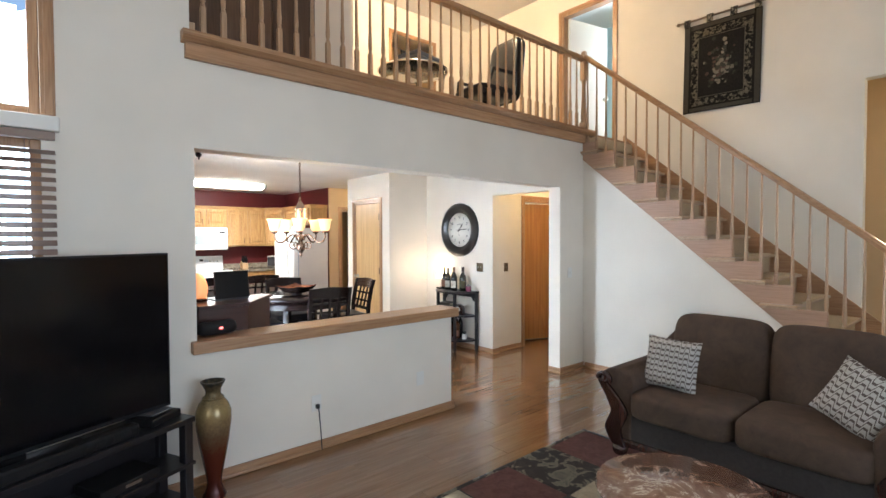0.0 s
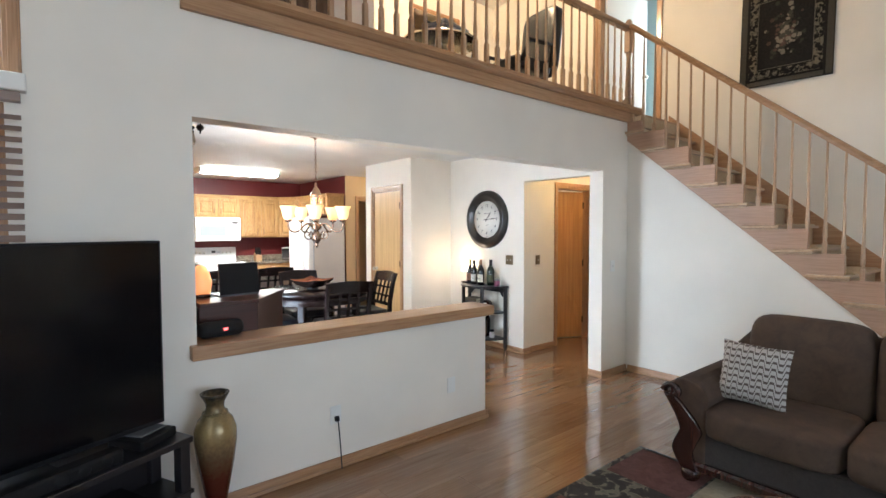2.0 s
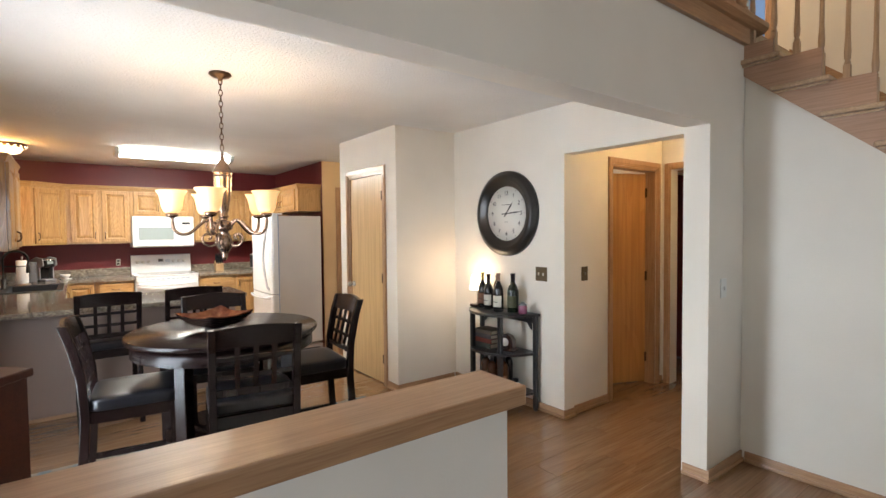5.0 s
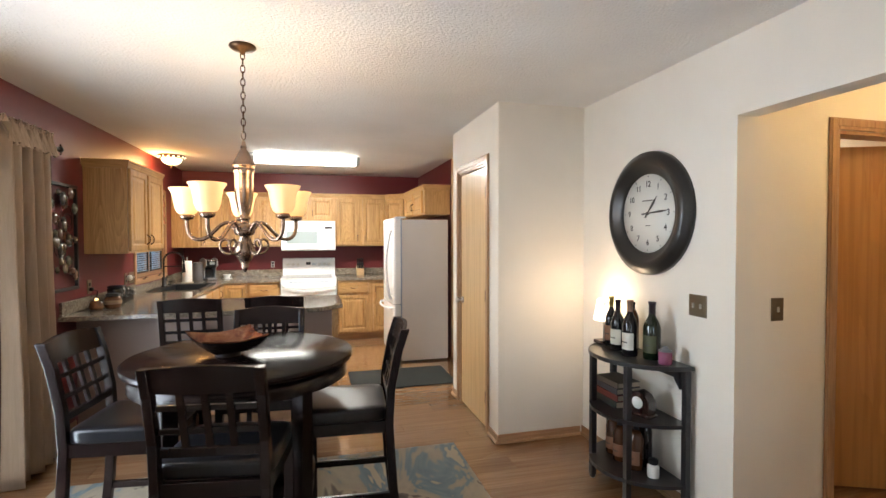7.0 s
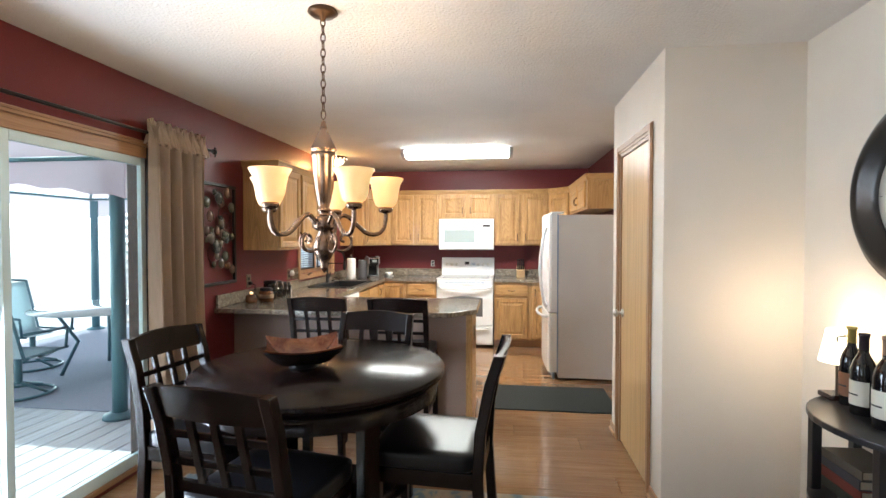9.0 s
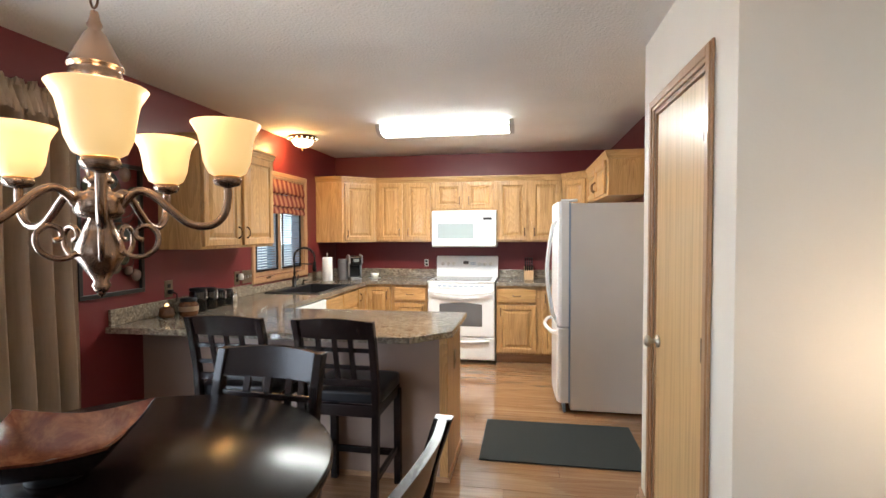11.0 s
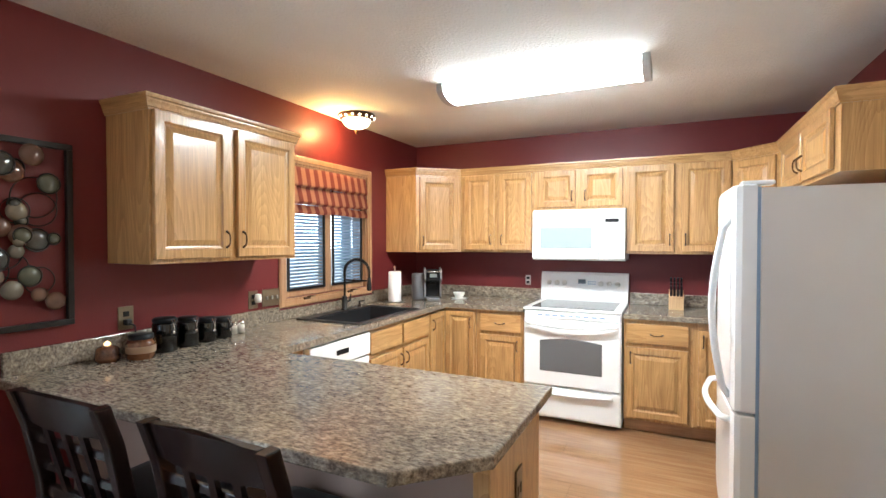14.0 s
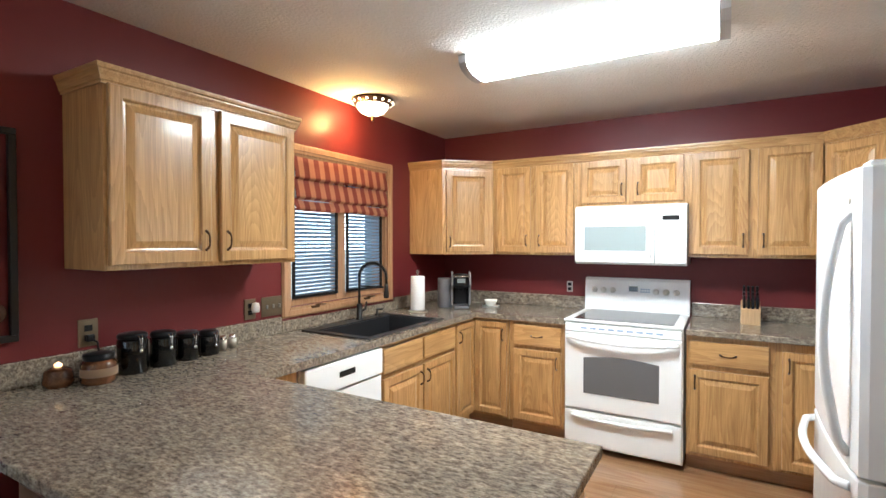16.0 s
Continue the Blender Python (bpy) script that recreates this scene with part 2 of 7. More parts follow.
# Pale sash with the cyan cast of the skylight mixed into its colour.
SASH = mat("pale_vinyl_sash", (0.66, 0.82, 0.85), 0.4)
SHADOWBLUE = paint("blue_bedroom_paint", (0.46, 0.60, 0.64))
SNOW = paint("pale_ground", (0.62, 0.64, 0.62), 0.9, 0.6, 8)
OVENGLASS = mat("oven_window_glass", (0.12, 0.12, 0.125), 0.1)


def cloth_through(m, share):
    """Lets part of the light through thin cloth."""
    n, l = m.node_tree.nodes, m.node_tree.links
    out, b = n["Material Output"], n["Principled BSDF"]
    t, mx = n.new("ShaderNodeBsdfTranslucent"), n.new("ShaderNodeMixShader")
    if b.inputs["Base Color"].is_linked:
        l.new(b.inputs["Base Color"].links[0].from_socket, t.inputs["Color"])
    else:
        t.inputs["Color"].default_value = b.inputs["Base Color"].default_value
    mx.inputs[0].default_value = share
    l.new(b.outputs[0], mx.inputs[1]), l.new(t.outputs[0], mx.inputs[2]), l.new(mx.outputs[0], out.inputs[0])


cloth_through(CURTAIN, 0.3)
# Weathered grey boards; skylight's cyan tint is painted into both tones.
DECKING = wood("weathered_decking", (0.58, 0.68, 0.72), (0.68, 0.78, 0.81), 0.6, 1, 0.6, 0.08)

# ---- mesh helpers ----


class Geo:
    """A bmesh to which simple solids are added and which becomes one object."""

    def __init__(self):
        self.bm = bmesh.new()

    def _tr(self, verts, m):
        if m is not None:
            bmesh.ops.transform(self.bm, matrix=m, verts=[v for v in verts if v.is_valid])

    def box(self, a, b, bevel=0.0, m=None, seg=2):
        lo = [min(p, q) for p, q in zip(a, b)]
        hi = [max(p, q) for p, q in zip(a, b)]
        vs = [self.bm.verts.new((x, y, z)) for x in (lo[0], hi[0]) for y in (lo[1], hi[1]) for z in (lo[2], hi[2])]
        fs = [self.bm.faces.new([vs[i] for i in f]) for f in ((0, 1, 3, 2), (4, 6, 7, 5), (0, 4, 5, 1), (2, 3, 7, 6), (0, 2, 6, 4), (1, 5, 7, 3))]
        if bevel:
            edges = {e for f in fs for e in f.edges}
            old = set(self.bm.verts) - set(vs)
            bmesh.ops.bevel(self.bm, geom=list(edges), offset=bevel, segments=seg, affect="EDGES", profile=0.5)
            vs = [v for v in self.bm.verts if v not in old]
        self._tr(vs, m)
        return self

    def prism(self, pts, lo, hi, axis=2, m=None, bevel=0.0):
        """A polygon in the plane across the axis (x, y order kept), drawn out from lo to hi."""
        def place(p, h):
            q = [p[0], p[1]]
            q.insert(axis, h)
            return q
        a = [self.bm.verts.new(place(p, lo)) for p in pts]
        b = [self.bm.verts.new(place(p, hi)) for p in pts]
        n = len(pts)
        fs = [self.bm.faces.new(a[::-1]), self.bm.faces.new(b)]
        for i in range(n):
            fs.append(self.bm.faces.new((a[i], a[(i + 1) % n], b[(i + 1) % n], b[i])))
        bmesh.ops.recalc_face_normals(self.bm, faces=fs)
        vs = a + b
        if bevel:
            edges = {e for f in fs[:2] for e in f.edges}
            old = set(self.bm.verts) - set(vs)
            bmesh.ops.bevel(self.bm, geom=list(edges), offset=bevel, segments=2, affect="EDGES", profile=0.5)
            vs = [v for v in self.bm.verts if v not in old]
        self._tr(vs, m)
        return self

    def lathe(self, profile, center=(0, 0, 0), seg=24, m=None):
        """Profile of (radius, height), turned about z."""
        rings = []
        vs = []
        for r, z in profile:
            if r < 1e-5:
                v = self.bm.verts.new((center[0], center[1], center[2] + z))
                rings.append([v])
                vs.append(v)
            else:
                ring = [self.bm.verts.new((center[0] + r * math.cos(2 * math.pi * i / seg), center[1] + r * math.sin(2 * math.pi * i / seg), center[2] + z)) for i in range(seg)]
                rings.append(ring)
                vs += ring
        for p, q in zip(rings, rings[1:]):
            for i in range(seg):
                j = (i + 1) % seg
                if len(p) == 1 and len(q) > 1:
                    f = self.bm.faces.new((p[0], q[j], q[i]))
                elif len(q) == 1 and len(p) > 1:
                    f = self.bm.faces.new((p[i], p[j], q[0]))
                elif len(p) > 1:
                    f = self.bm.faces.new((p[i], p[j], q[j], q[i]))
                else:
                    continue
                f.smooth = True
        self._tr(vs, m)
        return self

    def tube(self, pts, r, seg=8, closed=False, m=None):
        """A round bar along points; r may be a list."""
        pts = [Vector(p) for p in pts]
        n = len(pts)
        rs = r if isinstance(r, (list, tuple)) else [r] * n
        rings = []
        vs = []
        side = None
        for i, p in enumerate(pts):
            t = (pts[(i + 1) % n if closed else min(i + 1, n - 1)] - pts[i - 1 if (closed or i) else 0]).normalized()
            if side is None:
                side = t.orthogonal().normalized()
            side = (side - t * side.dot(t)).normalized()
            up = t.cross(side)
            ring = [self.bm.verts.new(p + rs[i] * (math.cos(2 * math.pi * k / seg) * side + math.sin(2 * math.pi * k / seg) * up)) for k in range(seg)]
            rings.append(ring)
            vs += ring
        pairs = list(zip(rings, rings[1:])) + ([(rings[-1], rings[0])] if closed else [])
        for a, b in pairs:
            for k in range(seg):
                f = self.bm.faces.new((a[k], a[(k + 1) % seg], b[(k + 1) % seg], b[k]))
                f.smooth = True
        if not closed:
            self.bm.faces.new(rings[0][::-1])
            self.bm.faces.new(rings[-1])
        self._tr(vs, m)
        return self

    def grid(self, fn, nu, nv, smooth=True, thick=0.0):
        """A sheet fn(u, v), u and v from 0 to 1."""
        vs = [[self.bm.verts.new(fn(i / nu, j / nv)) for j in range(nv + 1)] for i in range(nu + 1)]
        fs = []
        for i in range(nu):
            for j in range(nv):
                f = self.bm.faces.new((vs[i][j], vs[i + 1][j], vs[i + 1][j + 1], vs[i][j + 1]))
                f.smooth = smooth
                fs.append(f)
        if thick:
            bmesh.ops.solidify(self.bm, geom=fs, thickness=thick)
        return self

    def pillow(self, a, b, puff=1.0, n=10, m=None):
        """A soft cushion filling the box a to b, rounded on all sides."""
        lo, hi = Vector(a), Vector(b)
        c, h = (lo + hi) / 2, (hi - lo) / 2
        old = set(self.bm.verts)
        vs = bmesh.ops.create_cube(self.bm, size=2.0)["verts"]
        es = list({e for v in vs for e in v.link_edges})
        bmesh.ops.subdivide_edges(self.bm, edges=es, cuts=n, use_grid_fill=True)
        vs = [v for v in self.bm.verts if v not in old]
        p = 2.0 + 4.0 / max(puff, 0.1)
        for v in vs:
            x, y, z = v.co
            k = (abs(x) ** p + abs(y) ** p + abs(z) ** p) ** (1 / p)
            mx = max(abs(x), abs(y), abs(z))
            v.co = c + Vector((x / k * h.x * mx, y / k * h.y * mx, z / k * h.z * mx))
            for f in v.link_faces:
                f.smooth = True
        self._tr(vs, m)
        return self

    def done(self, name, material, parent=None, label=""):
        me = bpy.data.meshes.new(name)
        bmesh.ops.recalc_face_normals(self.bm, faces=self.bm.faces[:])
        self.bm.to_mesh(me)
        self.bm.free()
        me.materials.append(material)
        ob = new(name, me)
        if parent is not None:
            ob.parent = parent
        if label:
            tagged(ob, label)
        return ob


def part(name, geo, material, parent, label=""):
    return geo.done(name, material, parent, label)


def same_part(ob, parent, m):
    """Another piece on the same mesh."""
    o = new(ob.name.split(".")[0], ob.data)
    o.parent = parent
    o.matrix_local = m
    return o


def thing(name, label, category, m=None, group="", kind=""):
    e = new(name)
    e.empty_display_size = 0.1
    if m is not None:
        e.matrix_world = m
    return tagged(e, label, category, group, kind)


def setting(ob, label, category):
    return tagged(ob, label, category, kind="structure")


def wall(name, axis, f0, f1, u0, u1, z0, z1, holes, material, label):
    """A wall from f0 to f1 in thickness, u0 to u1 along, with holes (u0, u1, z0, z1)."""
    g = Geo()
    us = sorted({u0, u1, *[h[0] for h in holes], *[h[1] for h in holes]})
    us = [u for u in us if u0 <= u <= u1]
    for a, b in zip(us, us[1:]):
        cuts = sorted([h for h in holes if h[0] <= a + 1e-6 and h[1] >= b - 1e-6], key=lambda h: h[2])
        z = z0
        spans = []
        for h in cuts:
            if h[2] > z:
                spans.append((z, h[2]))
            z = h[3]
        if z < z1:
            spans.append((z, z1))
        for p, q in spans:
            if axis == "y":
                g.box((a, f0, p), (b, f1, q))
            else:
                g.box((f0, a, p), (f1, b, q))
    ob = g.done(name, material)
    return setting(ob, label, "wall")

# ---- large structure ----
XR, YB, XC, XK = 1.035, 10.40, 4.79, 4.47   # red wall, stove wall, clock wall, kitchen's right wall
YL = 3.48                                  # face of the wall between living room and dining room
CLX, CLY, CLE = 4.11, 5.96, 7.12           # pantry: face, front, end
XS, XT = 5.13, 6.26                        # stair's open side, tapestry wall
LOFT = 2.72

wall("wall_divider", "y", YL, YL + 0.15, -1.42, XS, 0.0, 2.60,
     [(-0.75, 0.27, 0.72, 2.04), (-0.75, 0.27, 2.16, 2.60), (0.985, 3.065, 0.825, 2.075), (3.065, 4.68, 0.0, 2.075)], CREAM, "cream painted wall with wide pass-through into dining room")
wall("wall_divider_upper", "y", YL, YL + 0.15, -1.42, 0.97, 2.60, 5.6, [(-0.75, 0.27, 2.60, 3.6)], CREAM, "cream painted wall above the living room")
wall("wall_living_side", "x", -1.42, -1.30, -3.1, YL, 0, 5.6, [(0.0, 1.3, 0.8, 2.3)], CREAM, "cream painted living room wall with window")
wall("wall_living_back", "y", -3.1, -2.98, -1.30, 8.2, 0, 5.6, [(0.1, 3.5, 0.7, 3.3)], CREAM, "cream painted living room wall with window")
wall("wall_tapestry", "x", XT, XT + 0.12, -2.98, 7.0, 0, 5.6, [(-1.6, 1.16, 0.0, 3.02), (3.70, 4.54, 0.0, 2.03), (3.76, 4.58, LOFT, LOFT + 2.04)], CREAM, "tall cream wall beside the staircase")
wall("wall_foyer", "x", 8.2, 8.32, -3.1, 3.0, 0, 5.6, [], TAN, "warm tan foyer wall")
wall("wall_foyer_end", "y", 2.9, 3.0, XT + 0.12, 8.2, 0, 5.6, [], TAN, "warm tan foyer end wall")
wall("wall_dining_corner", "x", 0.85, 0.972, YL + 0.15, 4.20, 0, 2.44, [], RED, "dark red dining wall behind curtain")
wall("wall_slider", "x", XR - 0.14, XR, 4.20, YB, 0, 2.44, [(4.42, 6.15, 0.02, 2.03), (8.46, 9.47, 1.05, 2.01)], RED, "dark red dining and kitchen wall")
wall("wall_stove", "y", YB, YB + 0.12, XR - 0.14, XK + 0.1, 0, 2.44, [], RED, "dark red kitchen wall behind stove")
wall("wall_fridge", "x", XK, XK + 0.1, 8.47, YB, 0, 2.44, [], RED, "dark red kitchen wall behind refrigerator")
wall("wall_laundry", "y", 8.45, 8.55, XK + 0.004, 6.3, 0, 2.44, [(4.72, 5.42, 0, 2.03)], TAN, "tan wall beside the laundry passage")
wall("wall_laundry_end", "x", 6.3, 6.4, 6.0, 10.5, 0, 2.44, [], TAN, "tan passage end wall")
wall("wall_laundry_back", "y", 10.0, 10.1, XK + 0.1, 6.3, 0, 2.44, [], TAN, "tan laundry room wall")
wall("wall_pantry_face", "x", CLX, CLX + 0.1, CLY, CLE, 0, 2.44, [(6.20, 6.90, 0, 2.045)], CREAM, "cream pantry wall with oak door")
wall("wall_pantry_front", "y", CLY, CLY + 0.1, CLX + 0.1, XC, 0, 2.44, [], CREAM, "cream pantry front wall")
wall("wall_pantry_end", "y", CLE - 0.1, CLE, CLX + 0.1, 6.3, 0, 2.44, [], CREAM, "cream pantry end wall")
wall("wall_clock", "x", XC, XC + 0.12, YL + 0.15, CLY + 0.1, 0, 2.44, [(YL + 0.15, 4.605, 0, 2.06)], CREAM, "cream wall holding the clock")
wall("wall_hall", "y", 4.63, 4.73, XC + 0.12, 7.3, 0, 2.44, [(5.45, 6.15, 0, 2.03), (6.35, 7.2, 0, 2.03)], CREAM, "cream hallway wall with oak door")
wall("wall_hall_side", "y", YL + 0.02, YL + 0.15, XS, 7.3, 0, 2.44, [], CREAM, "cream hallway side wall")
wall("wall_hall_end", "x", 7.3, 7.4, 3.4, 6.2, 0, 2.44, [], RED, "dark red wall of room past hallway")
wall("wall_bath", "y", 5.95, 6.05, XC + 0.12, 7.3, 0, 2.44, [], paint("dusky_red_paint", (0.30, 0.10, 0.09)), "dusky red wall of room past hallway")

floor = setting(Geo().box((-1.42, -3.1, -0.12), (8.32, YL + 0.15, -0.012)).box((XR - 0.14, YL + 0.15, -0.12), (8.32, 10.52, -0.012)).done("floor", FLOOR), "glossy oak laminate plank floor", "floor")
setting(Geo().box((XR - 0.14, YL + 0.15, 2.44), (7.4, YB + 0.12, 2.60)).done("ceiling", CEIL), "white textured kitchen and dining ceiling", "ceiling")
setting(Geo().box((-1.42, -3.1, 5.6), (8.32, 3.44, 5.72)).done("ceiling_living", CEIL), "white high living room ceiling", "ceiling")
setting(Geo().box((0.0, 3.44, 5.16), (8.32, 8.12, 5.3)).box((0.97, 3.44, 5.3), (8.32, 3.5, 5.62)).done("ceiling_loft", CEIL), "white loft ceiling", "ceiling")
setting(Geo().box((0.97, YL, 2.602), (XT, 8.1, LOFT)).done("floor_loft", CARPET), "beige carpeted loft floor", "floor")
wall("wall_loft_back", "y", 6.6, 6.7, 2.75, XT, LOFT, 5.16, [(4.62, 5.45, LOFT, LOFT + 2.0)], CREAM, "cream loft wall with door opening")
wall("wall_loft_side", "x", 2.65, 2.75, 4.6, 6.7, LOFT, 5.16, [(5.0, 5.7, LOFT, LOFT + 2.0)], CREAM, "cream loft side wall with doorway")
wall("wall_loft_left", "y", 4.6, 4.7, 0.85, 2.65, LOFT, 5.16, [], CREAM, "cream loft wall")
wall("wall_loft_end", "x", 0.85, 0.97, YL + 0.15, 4.6, LOFT - 0.1, 5.16, [], CREAM, "cream loft end wall")
wall("wall_loft_room", "y", 8.0, 8.1, 2.0, XT, LOFT, 5.16, [], TAN, "tan wall of room past loft")
wall("wall_loft_room_side", "x", 1.9, 2.0, 4.7, 8.1, LOFT, 5.16, [], TAN, "tan side wall of room past loft")
wall("wall_loft_room_end", "x", XT, XT + 0.12, 7.0, 8.1, LOFT, 5.16, [], TAN, "tan end wall of room past loft")
wall("wall_bedroom", "x", 8.0, 8.1, 3.0, 6.0, 2.6, 5.2, [(3.7, 4.6, 3.4, 4.7)], SHADOWBLUE, "pale blue upstairs bedroom wall")
wall("wall_bedroom_end", "y", 5.4, 5.5, XT + 0.12, 8.0, 2.6, 5.2, [], SHADOWBLUE, "pale blue upstairs bedroom wall")
setting(Geo().box((XT + 0.12, 2.9, 2.60), (8.1, 5.4, LOFT)).done("floor_bedroom", CARPET), "beige bedroom carpet", "floor")
BACK = glow("bright_overcast_distance", (0.84, 0.96, 1.0), 5.0)
setting(Geo().box((-60.5, -60, -1.0), (-60, 80, 30)).done("backdrop", BACK), "bright hazy distance past the deck", "backdrop")
setting(Geo().box((-60, 80, -1.0), (0, 80.5, 30)).done("backdrop_end", BACK), "bright hazy distance past the deck", "backdrop")
setting(Geo().box((-60, -60, -0.6), (XR - 0.15, 80, -0.35)).done("ground", SNOW), "pale ground outside", "ground")

# living room trim ledge along the loft edge
setting(Geo().box((0.94, YL - 0.028, 2.60), (XS + 0.0, YL - 0.002, 2.70), 0.004).prism([(YL - 0.075, 2.755), (YL - 0.075, 2.725), (YL - 0.05, 2.70), (YL - 0.002, 2.69), (YL + 0.14, 2.724), (YL + 0.14, 2.755)], 0.92, XS + 0.16, 0).done("trim_ledge", TRIM_X), "oak ledge trim along the loft edge", "trim")
setting(Geo().box((0.95, YL - 0.058, 0.825), (3.11, YL + 0.205, 0.90), 0.006).done("trim_cap", TRIM_X), "oak cap on the half wall", "trim")


def baseboard(x0, y0, x1, y1, nx, ny):
    """Oak baseboard with a shoe, on the side of the wall that the normal names."""
    g = Geo()
    for d, h, r in ((0.014, 0.066, 0.004), (0.026, 0.022, 0.006)):
        g.box((x0 + nx * 0.002, y0 + ny * 0.002, 0), (x1 + nx * d, y1 + ny * d, h), r)
    setting(g.done("baseboard", TRIM_X if nx == 0 else TRIM_Y), "oak baseboard", "baseboard")


baseboard(-1.3, YL, 3.065, YL, 0, -1)
baseboard(4.68, YL, XS, YL, 0, -1)
baseboard(3.065, YL - 0.02, 3.065, YL + 0.15, 1, 0)
baseboard(4.68, YL - 0.02, 4.68, YL + 0.14, -1, 0)
baseboard(XS, 0.5, XS, YL - 0.03, -1, 0)
baseboard(XC, 4.605, XC, CLY, -1, 0)
baseboard(CLX, CLY, XC - 0.03, CLY, 0, -1)
baseboard(CLX, CLY - 0.02, CLX, 6.13, -1, 0)
baseboard(CLX, 6.97, CLX, CLE, -1, 0)
baseboard(XC - 0.02, 4.605, XC + 0.12, 4.605, 0, -1)
baseboard(XC + 0.15, 4.63, 5.38, 4.63, 0, -1)
baseboard(6.22, 4.63, 6.28, 4.63, 0, -1)
baseboard(XK, 8.45, 4.66, 8.45, 0, -1)
baseboard(XR, 6.2, XR, 7.08, 1, 0)


def casing(name, axis, f, n, u0, u1, z1, w=0.062, z0=0.0, bottom=False, material=None, label="oak door casing"):
    """Moulded trim round an opening, standing proud of the face f towards n."""
    g = Geo()
    for d, i in ((0.012, 0.0), (0.019, 0.018)):
        a, b = f + n * 0.002, f + n * d
        o = w - (0.008 if i else 0)
        for (ua, ub, za, zb) in ((u0 - o, u0 - i, z0 - (o if bottom else 0), z1 + o), (u1 + i, u1 + o, z0 - (o if bottom else 0), z1 + o), (u0 - i, u1 + i, z1 + i, z1 + o)) + (((u0 - i, u1 + i, z0 - o, z0 - i),) if bottom else ()):
            if axis == "y":
                g.box((ua, a, za), (ub, b, zb), 0.003)
            else:
                g.box((a, ua, za), (b, ub, zb), 0.003)
    return setting(g.done(name, material or TRIM), label, "trim")


def jamb(axis, f0, f1, u0, u1, z1, z0=0.0, material=None):
    g = Geo()
    for (a, b, c, d) in ((u0, u0 + 0.018, z0, z1), (u1 - 0.018, u1, z0, z1), (u0 + 0.018, u1 - 0.018, z1 - 0.018, z1)):
        if axis == "y":
            g.box((a, f0, c), (b, f1, d))
        else:
            g.box((f0, a, c), (f1, b, d))
    return setting(g.done("trim_jamb", material or TRIM), "oak door jamb", "trim")


casing("trim_pantry", "x", CLX, -1, 6.20, 6.90, 2.045)
jamb("x", CLX - 0.001, CLX + 0.1, 6.20, 6.90, 2.045)
casing("trim_hall", "y", 4.63, -1, 5.45, 6.15, 2.03)
jamb("y", 4.629, 4.73, 5.45, 6.15, 2.03)
casing("trim_hall", "y", 4.63, -1, 6.35, 7.2, 2.03)
casing("trim_laundry", "y", 8.45, -1, 4.72, 5.42, 2.03)
jamb("y", 8.449, 8.55, 4.72, 5.42, 2.03)
casing("trim_bedroom", "x", XT, -1, 3.76, 4.58, LOFT + 2.04, z0=LOFT)
jamb("x", XT - 0.001, XT + 0.12, 3.76, 4.58, LOFT + 2.04, LOFT)
casing("trim_loft", "y", 6.6, -1, 4.62, 5.45, LOFT + 2.0, z0=LOFT)
casing("trim_loft", "x", 2.75, 1, 5.0, 5.7, LOFT + 2.0, z0=LOFT)


def knob(parent, m, name="door_knob"):
    part(name, Geo().lathe([(0.0, 0.0), (0.03, 0.0), (0.03, 0.008), (0.012, 0.012), (0.011, 0.03), (0.026, 0.042), (0.028, 0.055), (0.018, 0.066), (0, 0.068)], seg=16, m=m), STEEL, parent, "satin nickel door knob")


def hinges(parent, x, y, zs, dx=0.012, dy=0.012):
    for z in zs:
        part("hinge", Geo().tube([(x, y, z - 0.045), (x, y, z + 0.045)], 0.007, 8).box((x - dx, y - dy, z - 0.043), (x + dx, y + dy, z + 0.043)), BRONZE, parent, "dark bronze hinge")


d1 = thing("door_1", "closed flush oak pantry door with nickel knob", "door", kind="structure")
part("door_leaf", Geo().box((CLX + 0.006, 6.222, 0.012), (CLX + 0.041, 6.878, 2.022), 0.003), DOOR, d1)
knob(d1, pose(CLX + 0.006, 6.83, 0.93, 0, -90, 0))
hinges(d1, CLX - 0.002, 6.215, (0.25, 1.03, 1.82), 0.004, 0.014)

d2 = thing("door_2", "birch veneer hallway door standing ajar", "door", pose(6.13, 4.72, 0, 0, 0, -24), kind="structure")
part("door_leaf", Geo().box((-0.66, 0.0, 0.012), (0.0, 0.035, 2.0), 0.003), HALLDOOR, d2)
knob(d2, pose(-0.60, 0.0, 0.93, 90, 0, 0))
hinges(d2, 0.004, 0.0, (0.25, 1.03, 1.82))
d3 = thing("door_3", "white upstairs bedroom door standing open", "door", pose(XT + 0.10, 4.56, LOFT, 0, 0, -12), kind="structure")
part("door_leaf", Geo().box((0.0, -0.035, 0.012), (0.78, 0.0, 2.02), 0.003), WHITEPL, d3)
knob(d3, pose(0.72, -0.035, 0.93, 90, 0, 0))


